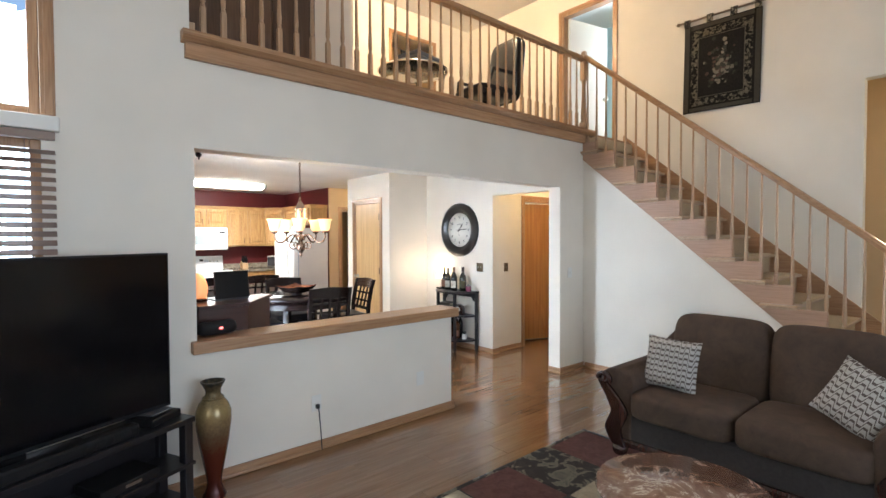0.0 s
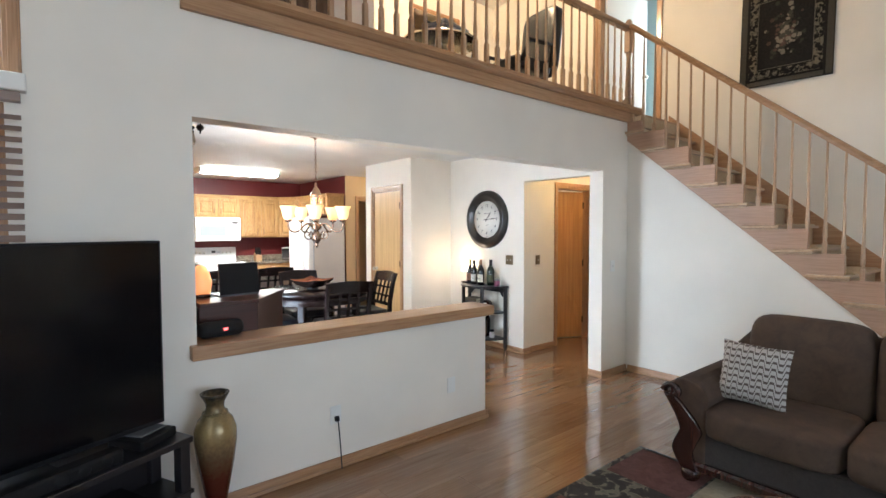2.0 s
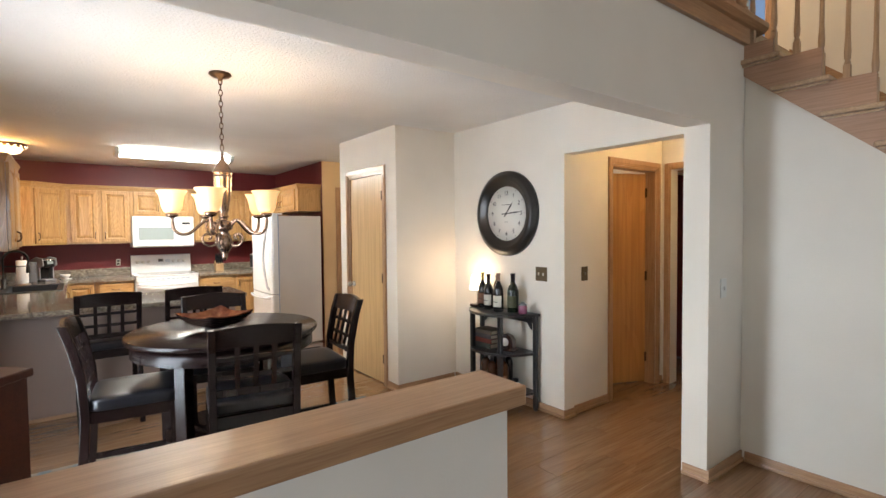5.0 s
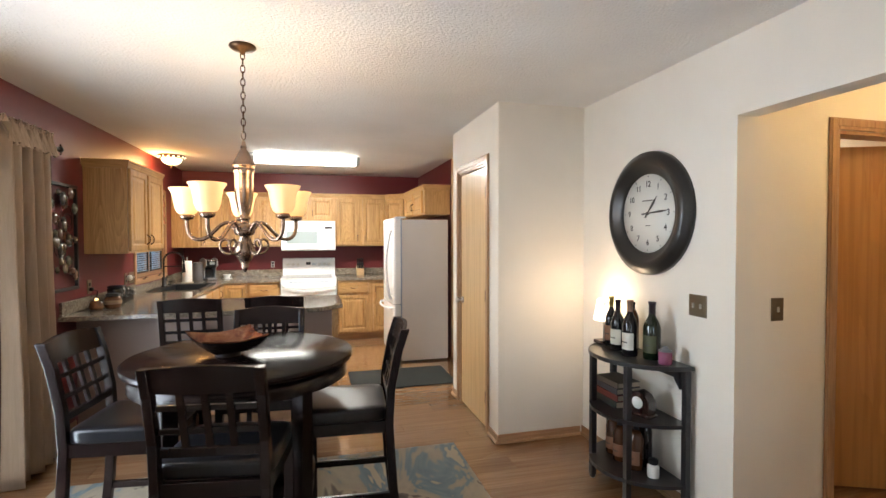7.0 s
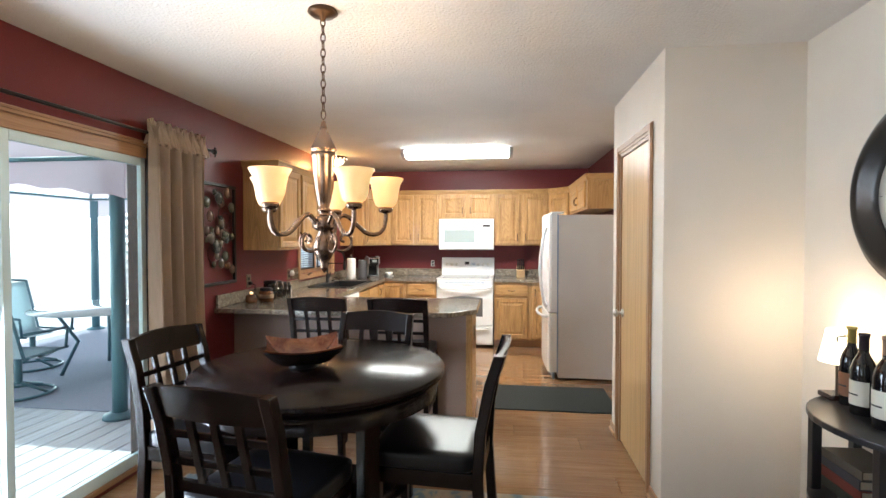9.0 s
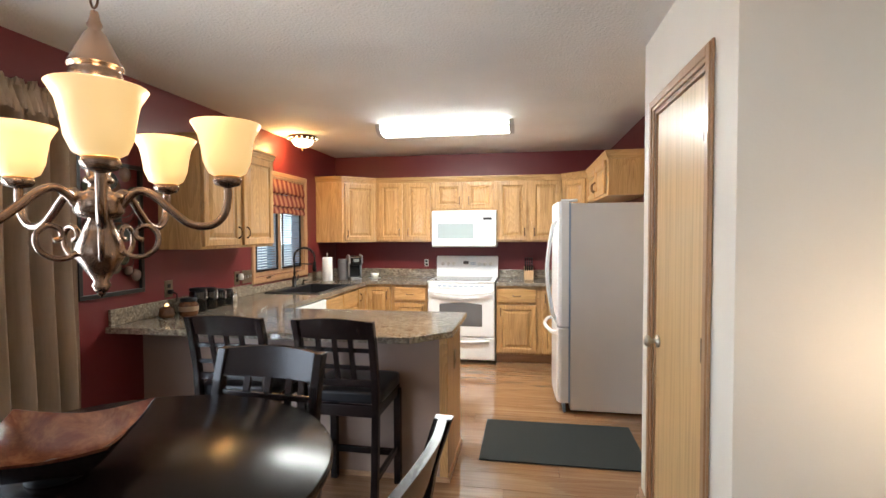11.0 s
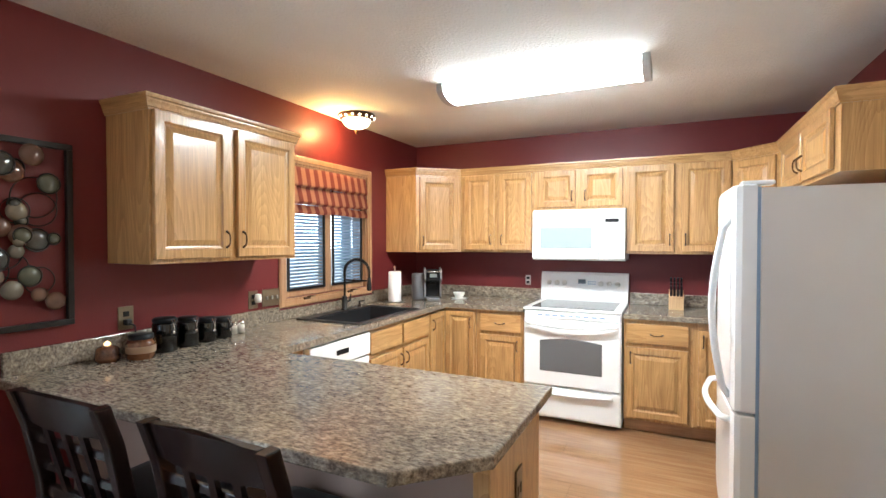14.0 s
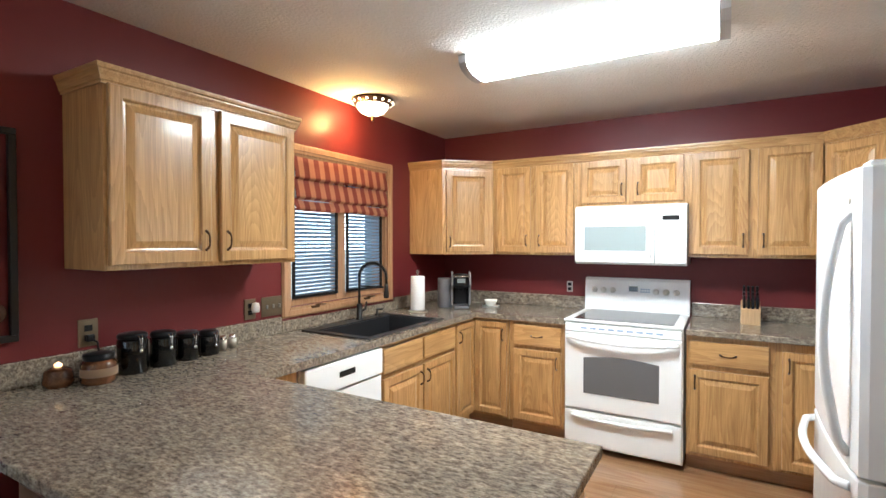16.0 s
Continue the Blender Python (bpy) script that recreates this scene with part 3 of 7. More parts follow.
# windows
def window(name, label, axis, f0, f1, u0, u1, z0, z1, split=1, frame_mat=None, pane=True):
    w = thing(name, label, "window", kind="structure")
    fm = frame_mat or TRIM
    mid = (f0 + f1) / 2

    def bx(ua, ub, za, zb, d=0.03):
        return Geo().box((ua, mid - d, za), (ub, mid + d, zb), 0.004) if axis == "y" else Geo().box((mid - d, ua, za), (mid + d, ub, zb), 0.004)
    for i in range(split):
        a = u0 + (u1 - u0) * i / split
        b = u0 + (u1 - u0) * (i + 1) / split
        t = 0.045
        for q in ((a, a + t, z0, z1), (b - t, b, z0, z1), (a + t, b - t, z0, z0 + t), (a + t, b - t, z1 - t, z1)):
            part("window_frame", bx(*q), fm, w)
        if pane:
            p = part("pane", bx(a + t, b - t, z0 + t, z1 - t, 0.003), PANE, w)
            p.visible_shadow = False
    return w


window("window_1", "oak framed living room window with bright daylight", "y", YL, YL + 0.15, -0.75, 0.27, 0.72, 2.04)
window("window_2", "tall oak framed upper window with bright daylight", "y", YL, YL + 0.15, -0.75, 0.27, 2.16, 3.6)
window("window_3", "oak framed living room window", "x", -1.42, -1.30, 0.0, 1.3, 0.8, 2.3, 2)
window("window_4", "oak framed living room window", "y", -3.1, -2.98, 0.1, 3.5, 0.7, 3.3, 3)
window("window_5", "oak casement kitchen window with two sashes", "x", XR - 0.10, XR - 0.02, 8.46, 9.47, 1.05, 2.01, 2)
casing("trim_window", "y", YL, -1, -0.75, 0.27, 3.6, z0=2.16, bottom=False, label="oak window trim")
setting(Geo().box((-0.85, YL - 0.06, 2.075), (0.345, YL - 0.002, 2.15), 0.006).done("window_sill", WHITEPL), "pale sill between upper and lower windows", "trim")
casing("trim_kitchen_window", "x", XR, 1, 8.46, 9.47, 2.01, z0=1.05, bottom=True, label="oak kitchen window trim")
jamb("x", XR - 0.14, XR - 0.001, 8.46, 9.47, 2.01, 1.05)


def blinds(name, label, axis, f, u0, u1, z0, z1, pitch, depth, tilt, material):
    b = thing(name, label, "blinds")
    n = int((z1 - z0) / pitch)
    c = math.cos(radians(tilt)) * depth / 2
    s = math.sin(radians(tilt)) * depth / 2
    first = None
    for i in range(n):
        z = z0 + pitch * (i + 0.5)
        if first is None:
            pts = [(f - c, -s), (f + c, s), (f + c, s + 0.003), (f - c, -s + 0.003)]
            g = Geo().prism(pts if axis == "y" else [(p[0], p[1]) for p in pts], u0, u1, 0 if axis == "y" else 1)
            first = part("slat", g, material, b)
            first.location.z = z
        else:
            same_part(first, b, pose(0, 0, z))
    for u in (u0 + 0.12, u1 - 0.12):
        p = ((u, f, z0), (u, f, z1)) if axis == "y" else ((f, u, z0), (f, u, z1))
        part("cord", Geo().tube(p, 0.002, 5), material, b)
    hd = ((u0, f - depth / 2, z1), (u1, f + depth / 2, z1 + 0.04)) if axis == "y" else ((f - depth / 2, u0, z1), (f + depth / 2, u1, z1 + 0.04))
    part("headrail", Geo().box(*hd, 0.003), material, b)
    return b


WOODBLIND = mat("warm_wood_blind", (0.24, 0.165, 0.13), 0.45)
blinds("window_blinds", "brown wooden slat blinds half open", "y", YL - 0.04, -0.80, 0.325, 0.70, 2.03, 0.046, 0.05, 30, WOODBLIND)
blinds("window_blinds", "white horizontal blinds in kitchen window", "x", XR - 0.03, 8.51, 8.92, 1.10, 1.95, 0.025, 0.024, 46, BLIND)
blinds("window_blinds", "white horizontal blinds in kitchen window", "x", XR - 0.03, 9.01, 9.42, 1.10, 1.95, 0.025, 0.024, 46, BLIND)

for i, y in enumerate((8.505, 9.01)):
    k = thing("window_screen", "dark framed insect screen in kitchen window", "window screen")
    for (a, b, c, d) in ((y, y + 0.022, 1.095, 1.965), (y + 0.393, y + 0.415, 1.095, 1.965), (y + 0.022, y + 0.393, 1.095, 1.112)):
        part("frame", Geo().box((XR - 0.026, a, c), (XR - 0.014, b, d), 0.002), IRON, k)

# sliding patio door
sl = thing("door_4", "sliding glass patio door with oak frame", "door", kind="structure")
# Right oak jamb in dark mahogany: its shade is put into the colour.
for (a, b, c, d) in ((4.42, 4.46, 0.02, 2.03), (6.136, 6.15, 0.02, 2.03), (4.46, 6.136, 1.96, 2.03), (4.46, 6.136, 0.02, 0.05)):
    part("door_frame", Geo().box((XR - 0.14, a, c), (XR + 0.004, b, d), 0.004), TRIM_Y if b - a > 1 else MAHOGANY if a > 6 else TRIM, sl)
for i, (a, b, dx) in enumerate(((4.46, 5.28, -0.075), (5.24, 6.135, -0.022))):
    for (p, q, c, d) in ((a, a + 0.04, 0.05, 1.96), (b - 0.04, b, 0.05, 1.96), (a + 0.04, b - 0.04, 1.91, 1.96), (a + 0.04, b - 0.04, 0.05, 0.12)):
        part("sash", Geo().box((XR + dx - 0.014, p, c), (XR + dx + 0.014, q, d), 0.003), SASH, sl)
    g = part("pane", Geo().box((XR + dx - 0.004, a + 0.04, 0.12), (XR + dx + 0.004, b - 0.04, 1.91)), PANE, sl)
    g.visible_shadow = False
setting(Geo().box((XR + 0.002, 4.36, 2.03), (XR + 0.02, 6.15, 2.065), 0.004).box((XR + 0.02, 4.36, 2.045), (XR + 0.03, 6.15, 2.062), 0.004).box((XR + 0.002, 4.36, 0.0), (XR + 0.018, 4.42, 2.029), 0.003).done("trim_slider", TRIM_Y), "oak patio door casing", "trim")

# ---- kitchen ----
CT = 0.905          # worktop height
UB, UT = 1.35, 2.065  # upper cabinets' bottom and top


def raised_door(g, w, h, t=0.021, rail=0.055):
    """A raised-panel door in the x-z plane, facing -y, from (0, 0): one moulded surface of nested rings."""
    steps = ((0.0, 0.0), (0.0, t - 0.004), (0.004, t), (rail - 0.009, t), (rail - 0.004, t - 0.003), (rail, t - 0.010), (rail + 0.008, t - 0.012), (rail + 0.012, t - 0.010), (rail + 0.034, t - 0.002), (rail + 0.037, t - 0.001))
    rings = [[g.bm.verts.new((x, -d, z)) for x, z in ((i, i), (w - i, i), (w - i, h - i), (i, h - i))] for i, d in steps]
    for a, b in zip(rings, rings[1:]):
        for k in range(4):
            g.bm.faces.new((a[k], a[(k + 1) % 4], b[(k + 1) % 4], b[k]))
    g.bm.faces.new(rings[0][::-1]), g.bm.faces.new(rings[-1])
    return g


def pull(parent, x, z, t, vertical=True, L=0.085):
    """An arched cabinet pull."""
    n = 9
    pts = []
    for k in range(n):
        s = k / (n - 1) - 0.5
        out = 0.026 * (1 - (2 * s) ** 4)
        pts.append((x, -t - out - 0.002, z + s * L) if vertical else (x + s * L, -t - out - 0.002, z - 0.006 * math.cos(s * math.pi)))
    part("handle", Geo().tube(pts, [0.007, 0.005, 0.004, 0.004, 0.005, 0.004, 0.004, 0.005, 0.007], 8), BRONZE, parent, "antique bronze arched handle")


def cabinet_door(parent, x, z, w, h, handle=None, name="door"):
    d = part(name, raised_door(Geo(), w, h), OAK, parent)
    d.matrix_local = pose(x, -0.003, z)
    if handle:
        side, hz = handle
        pull(d, 0.03 if side == "l" else w - 0.03, hz, 0.02)
    return d


def drawer_front(parent, x, z, w, h, handle=True):
    d = part("drawer", Geo().box((0, -0.02, 0), (w, 0, h), 0.006), OAK_X, parent)
    d.matrix_local = pose(x, -0.003, z)
    if handle:
        pull(d, w / 2, h / 2, 0.02, False)
    return d


def upper(m, w, doors, z0=UB, depth=0.305, group="kitchen wall cabinets", label="golden oak wall cabinet with raised-panel doors"):
    """Wall cabinet whose face lies on the local x axis, facing -y. doors: (x, width, handle side)."""
    c = thing("wall_cabinet", label, "cabinet", m, group)
    part("body", Geo().box((0, 0.0, z0), (w, depth, UT), 0.002), OAK, c)
    for x, dw, side in doors:
        cabinet_door(c, x, z0 + 0.02, dw, UT - z0 - 0.03, (side, 0.095))
    return c


def crown(name, pts, label):
    """Crown moulding swept along a line of plan points, on the left of the way."""
    prof = [(0.0, 0.0), (0.007, 0.0), (0.007, 0.010), (0.012, 0.013), (0.015, 0.028), (0.021, 0.042), (0.021, 0.048), (0.027, 0.053), (0.029, 0.062), (0.029, 0.07), (0.0, 0.07)]
    g = Geo()
    P = [Vector((p[0], p[1], 0)) for p in pts]
    rings = []
    for i, p in enumerate(P):
        d1 = (P[i] - P[i - 1]).normalized() if i else None
        d2 = (P[i + 1] - P[i]).normalized() if i < len(P) - 1 else None
        n1 = Vector((-d1.y, d1.x, 0)) if d1 else None
        n2 = Vector((-d2.y, d2.x, 0)) if d2 else None
        n = n1 or n2
        if n1 and n2:
            n = (n1 + n2)
            n = n / n.dot(n1)
        rings.append([g.bm.verts.new(p + n * o + Vector((0, 0, UT - 0.012 + h))) for o, h in prof])
    for a, b in zip(rings, rings[1:]):
        for k in range(len(prof)):
            g.bm.faces.new((a[k], a[(k + 1) % len(prof)], b[(k + 1) % len(prof)], b[k]))
    g.bm.faces.new(rings[0][::-1]), g.bm.faces.new(rings[-1])
    return tagged(g.done(name, OAK_X), label, "moulding")


FY = YB - 0.325     # face of the wall cabinets on the stove wall
FX = XR + 0.318     # face of the lone cabinet beside the window
# lone cabinet on the red wall, facing +x
c = upper(pose(FX, 7.278, 0, 0, 0, 90), 0.935, [(0.012, 0.418, "r"), (0.478, 0.435, "l")], depth=FX - XR - 0.003, group="", label="golden oak two-door wall cabinet on red wall")
crown("crown_moulding", [(XR + 0.003, 8.213), (FX, 8.213), (FX, 7.278), (XR + 0.003, 7.278)], "golden oak crown moulding on lone wall cabinet")
# corner cabinet at the window's end
CY = YB - 0.61
c = thing("wall_cabinet", "golden oak corner wall cabinet with one door", "cabinet", None, "kitchen wall cabinets")
k0, k1 = (XR + 0.325, CY), (XR + 0.65, FY)
part("body", Geo().prism([(XR + 0.003, CY), k0, k1, (k1[0], YB - 0.003), (XR + 0.003, YB - 0.003)], UB, UT), OAK, c)
ang = math.degrees(math.atan2(k1[1] - k0[1], k1[0] - k0[0]))
ln = math.hypot(k1[1] - k0[1], k1[0] - k0[0])
e = part("door", raised_door(Geo(), ln - 0.06, UT - UB - 0.045), OAK, c)
e.matrix_local = pose(k0[0], k0[1], UB + 0.02, 0, 0, ang) @ pose(0.03, -0.003, 0)
pull(e, 0.03, 0.085, 0.02)
X0 = k1[0]
upper(pose(X0, FY, 0), 2.39 - X0, [(0.045, 0.288, "r"), (0.379, 0.30, "l")], depth=0.322)
upper(pose(2.39, FY, 0), 0.76, [(0.03, 0.325, "r"), (0.405, 0.325, "l")], z0=1.722, depth=0.322, label="short golden oak wall cabinet above microwave")
upper(pose(3.15, FY, 0), 0.74, [(0.02, 0.33, "r"), (0.40, 0.33, "l")], depth=0.322)
c = thing("wall_cabinet", "golden oak corner wall cabinet behind refrigerator", "cabinet", None, "kitchen wall cabinets")
k2, k3 = (3.89, FY), (XK - 0.325, CY)
part("body", Geo().prism([(3.89, YB - 0.003), k2, k3, (XK - 0.003, CY), (XK - 0.003, YB - 0.003)], UB, UT), OAK, c)
ang2 = math.degrees(math.atan2(k3[1] - k2[1], k3[0] - k2[0]))
e = part("door", raised_door(Geo(), math.hypot(k3[1] - k2[1], k3[0] - k2[0]) - 0.05, UT - UB - 0.045), OAK, c)
e.matrix_local = pose(k2[0], k2[1], UB + 0.02, 0, 0, ang2) @ pose(0.025, -0.003, 0)
FC = XK - 0.325
upper(pose(FC, CY - 0.02, 0, 0, 0, -90), CY - 0.02 - 8.50, [(0.12, 0.52, "r"), (0.67, 0.52, "l")], z0=1.76, depth=0.322, label="golden oak cabinet above refrigerator")
crown("crown_moulding", [(XK - 0.003, 8.50), (FC, 8.50), k3, k2, (X0, FY), k0, (XR + 0.003, CY)], "golden oak crown moulding along wall cabinets")

# base cabinets
BX, BY = XR + 0.61, YB - 0.61   # faces of the left run and of the stove wall's run


def base(m, w, fronts, label="golden oak base cabinet with raised-panel door", depth=0.60, open_top=False):
    c = thing("base_cabinet", label, "cabinet", m, "kitchen base cabinets")
    part("body", Geo().box((0, 0, 0.10), (w, depth, CT - (0.24 if open_top else 0.04)), 0.002), OAK, c)
    if open_top:
        part("face_rail", Geo().box((0, 0, CT - 0.239), (w, 0.02, CT - 0.04)), OAK_X, c)
    part("toe_kick", Geo().box((0.0, 0.07, 0.0), (w, 0.085, 0.10)), TRIM_X, c)
    for f in fronts:
        if f[0] == "door":
            cabinet_door(c, f[1], 0.125, f[2], 0.53 if len(f) < 5 else f[4], (f[3], 0.45 if len(f) < 5 else f[4] - 0.08))
        else:
            drawer_front(c, f[1], 0.685, f[2], 0.15, f[3])
    return c


base(pose(BX, 8.57, 0, 0, 0, 90), 0.90, [("door", 0.02, 0.42, "r"), ("door", 0.46, 0.42, "l"), ("drawer", 0.02, 0.42, False), ("drawer", 0.46, 0.42, False)], "golden oak sink base cabinet with false drawers", open_top=True)
c = thing("base_cabinet", "golden oak corner base cabinet with folding door", "cabinet", None, "kitchen base cabinets")
part("body", Geo().prism([(XR + 0.01, 9.472), (BX, 9.472), (BX, BY), (1.95, BY), (1.95, YB - 0.01), (XR + 0.01, YB - 0.01)], 0.10, CT - 0.04), OAK, c)
part("toe_kick", Geo().prism([(XR + 0.01, 9.472), (BX - 0.07, 9.472), (BX - 0.07, BY + 0.07), (1.95, BY + 0.07), (1.95, YB - 0.01), (XR + 0.01, YB - 0.01)], 0.0, 0.10), TRIM_X, c)
e = part("door", raised_door(Geo(), BY - 9.472 - 0.02, CT - 0.19, rail=0.05), OAK, c)
e.matrix_local = pose(BX + 0.003, 9.482, 0.125, 0, 0, 90)
pull(e, 0.03, 0.62, 0.02)
e = part("door", raised_door(Geo(), 1.95 - BX - 0.04, CT - 0.19, rail=0.05), OAK, c)
e.matrix_local = pose(BX + 0.025, BY - 0.003, 0.125)
pull(e, 1.95 - BX - 0.07, 0.62, 0.02)
base(pose(1.955, BY, 0), 0.425, [("door", 0.04, 0.36, "r"), ("drawer", 0.04, 0.36, True)])
base(pose(3.16, BY, 0), 0.47, [("door", 0.02, 0.42, "l"), ("drawer", 0.02, 0.42, True)])
base(pose(3.63, BY, 0), 0.80, [("door", 0.035, 0.30, "l", 0.69)], "golden oak corner base cabinet with tall door")
base(pose(BX, 7.68, 0, 0, 0, 90), 0.27, [], "golden oak filler base cabinet beside dishwasher")

dw = thing("dishwasher", "white built-in dishwasher under worktop", "dishwasher", pose(BX, 7.955, 0, 0, 0, 90))
part("body", Geo().box((0.005, 0.0, 0.10), (0.605, 0.57, CT - 0.045), 0.004), WHITE, dw)
part("door", Geo().box((0.008, -0.03, 0.12), (0.602, -0.002, 0.70), 0.006), WHITE, dw)
part("control_panel", Geo().box((0.008, -0.04, 0.71), (0.602, -0.002, CT - 0.05), 0.008), WHITE, dw)
part("handle", Geo().box((0.24, -0.043, 0.77), (0.36, -0.040, 0.80), 0.001), BLACK, dw, "dark recessed latch")

# peninsula
pen = thing("peninsula_cabinet", "peninsula base with taupe panel and oak end", "cabinet")
PX, PY0, PY1 = 3.04, 7.12, 7.675
# Taupe darkened: shade under the worktop's overhang is put into the colour.
PANEL = paint("taupe_panel", (0.26, 0.18, 0.14), 0.45, 0.1)
part("body", Geo().box((XR + 0.004, PY0 + 0.012, 0.0), (PX - 0.02, PY1, CT - 0.04)), OAK, pen)
part("back_panel", Geo().box((XR + 0.004, PY0, 0.0), (PX - 0.05, PY0 + 0.01, CT - 0.04)), PANEL, pen, "smooth taupe back panel")
part("corner_post", Geo().box((PX - 0.05, PY0 - 0.004, 0.0), (PX, PY0 + 0.012, CT - 0.04), 0.003), OAK, pen)
part("end_panel", Geo().box((PX - 0.018, PY0 + 0.014, 0.0), (PX - 0.002, PY1, CT - 0.04), 0.002), OAK, pen)
part("shoe", Geo().box((PX - 0.002, PY0, 0.0), (PX + 0.012, PY1, 0.03), 0.004).box((XR + 0.01, PY0 - 0.014, 0.0), (PX + 0.012, PY0 - 0.001, 0.03), 0.004), TRIM_X, pen, "oak shoe moulding")
part("outlet_plate", Geo().box((PX - 0.002, 7.36, 0.60), (PX + 0.004, 7.43, 0.715), 0.002).box((PX + 0.002, 7.375, 0.63), (PX + 0.007, 7.385, 0.66)).box((PX + 0.002, 7.405, 0.63), (PX + 0.007, 7.415, 0.66)), BRASSPL, pen, "bronze outlet plate")

wt = thing("worktop", "speckled brown laminate worktop with backsplash", "worktop")
SX0, SX1, SY0, SY1 = XR + 0.10, XR + 0.60, 8.50, 9.30
wx, wy = XR + 0.65, YB - 0.65
PF, PB, PE = 6.84, 7.70, 3.08
z0, z1 = CT - 0.038, CT
g = Geo()
g.prism([(XR + 0.002, PF), (PE - 0.20, PF), (PE, PF + 0.20), (PE, PB), (XR + 0.002, PB)], z0, z1, bevel=0.006)
part("top", g, COUNTER, wt)
for a in (((XR + 0.002, PB + 0.0005, z0), (wx, SY0, z1)), ((XR + 0.002, SY0, z0), (SX0, SY1, z1)), ((SX1, SY0, z0), (wx, SY1, z1)), ((XR + 0.002, SY1, z0), (wx, wy, z1)), ((XR + 0.002, wy, z0), (2.385, YB - 0.002, z1))):
    part("top", Geo().box(*a), COUNTER, wt)
part("top", Geo().box((3.157, wy, z0), (XK - 0.003, YB - 0.002, z1), 0.005), COUNTER, wt)
for a in (((XR + 0.003, PF + 0.02, z1), (XR + 0.024, 8.384, z1 + 0.10)), ((XR + 0.003, 8.385, z1), (XR + 0.024, 9.544, z1 + 0.07)), ((XR + 0.003, 9.545, z1), (XR + 0.024, YB - 0.003, z1 + 0.10))):
    part("backsplash", Geo().box(*a, 0.004), COUNTER, wt)
part("backsplash", Geo().box((XR + 0.024, YB - 0.024, z1), (2.385, YB - 0.003, z1 + 0.10), 0.004), COUNTER, wt)
part("backsplash", Geo().box((3.157, YB - 0.024, z1), (XK - 0.003, YB - 0.003, z1 + 0.10), 0.004), COUNTER, wt)

sk = thing("sink", "black composite drop-in kitchen sink", "sink")
g = Geo()
for a in ((SX0 - 0.02, SY0 - 0.02, SX1 + 0.02, SY0 + 0.03), (SX0 - 0.02, SY1 - 0.03, SX1 + 0.02, SY1 + 0.02), (SX0 - 0.02, SY0 + 0.03, SX0 + 0.07, SY1 - 0.03), (SX1 - 0.03, SY0 + 0.03, SX1 + 0.02, SY1 - 0.03)):
    g.box((a[0], a[1], z1 + 0.0005), (a[2], a[3], z1 + 0.009), 0.003)
part("rim", g, SINK, sk)
g = Geo()
a, b, c2, d = SX0 + 0.06, SX1 - 0.02, SY0 + 0.02, SY1 - 0.02
g.box((a, c2, z1 - 0.2), (b, d, z1 - 0.19)).box((a, c2, z1 - 0.19), (a + 0.01, d, z1)).box((b - 0.01, c2, z1 - 0.19), (b, d, z1)).box((a + 0.01, c2, z1 - 0.19), (b - 0.01, c2 + 0.01, z1)).box((a + 0.01, d - 0.01, z1 - 0.19), (b - 0.01, d, z1))
part("basin", g, SINK, sk)
part("drain", Geo().lathe([(0.0, 0.004), (0.03, 0.004), (0.042, 0.0)], ((a + b) / 2, (c2 + d) / 2, z1 - 0.189), 16), STEEL, sk)

fx, fy, fz = SX0 + 0.025, 8.98, z1 + 0.0095
fa = thing("faucet", "matte black spring pull-down kitchen faucet", "faucet", pose(fx, fy, fz))
part("base", Geo().lathe([(0, 0), (0.028, 0), (0.028, 0.006), (0.02, 0.012), (0.02, 0.10), (0.016, 0.11), (0, 0.11)]), IRON, fa)
arc = [(0, 0, 0.10), (0, 0, 0.27)] + [(0.10 - 0.10 * math.cos(t), 0.045 * (1 - math.cos(t)) / 2, 0.30 + 0.095 * math.sin(t)) for t in [math.pi * k / 12 for k in range(13)]] + [(0.20, 0.045, 0.25)]
part("spout", Geo().tube(arc, 0.009, 10), IRON, fa)
g = Geo()
for k in range(34):
    t = k / 33
    i = t * (len(arc) - 3) + 1
    p = Vector(arc[int(i)]).lerp(Vector(arc[min(int(i) + 1, len(arc) - 1)]), i % 1)
    q = Vector(arc[min(int(i) + 1, len(arc) - 1)]) - Vector(arc[int(i)])
    s, u = q.orthogonal().normalized(), q.normalized().cross(q.orthogonal().normalized())
    g.tube([p + 0.0135 * (math.cos(a) * s + math.sin(a) * u) for a in [2 * math.pi * n / 10 for n in range(10)]], 0.002, 4, True)
part("spring", g, IRON, fa)
part("spray_head", Geo().lathe([(0, 0), (0.017, 0), (0.02, 0.02), (0.014, 0.07), (0.014, 0.10), (0, 0.10)], (0.20, 0.045, 0.155)), IRON, fa)
part("docking_arm", Geo().tube([(0, 0, 0.235), (0.10, 0.02, 0.232), (0.18, 0.042, 0.23)], 0.006, 8), IRON, fa)
part("lever", Geo().tube([(0, 0.015, 0.06), (0.01, 0.05, 0.065), (0.015, 0.06, 0.12)], [0.013, 0.011, 0.005], 8), IRON, fa)
sd = thing("soap_dispenser", "black soap dispenser pump on sink rim", "soap dispenser", pose(fx, fy + 0.2, fz))
part("pump", Geo().lathe([(0, 0), (0.018, 0), (0.015, 0.01), (0.009, 0.014), (0.007, 0.045), (0, 0.045)], seg=14).tube([(0, 0, 0.045), (0.05, 0, 0.05)], 0.006, 8), IRON, sd)

# stove
st = thing("stove", "white freestanding electric stove with glass cooktop", "stove", pose(2.39, 9.735, 0))
SD = YB - 9.735 - 0.006
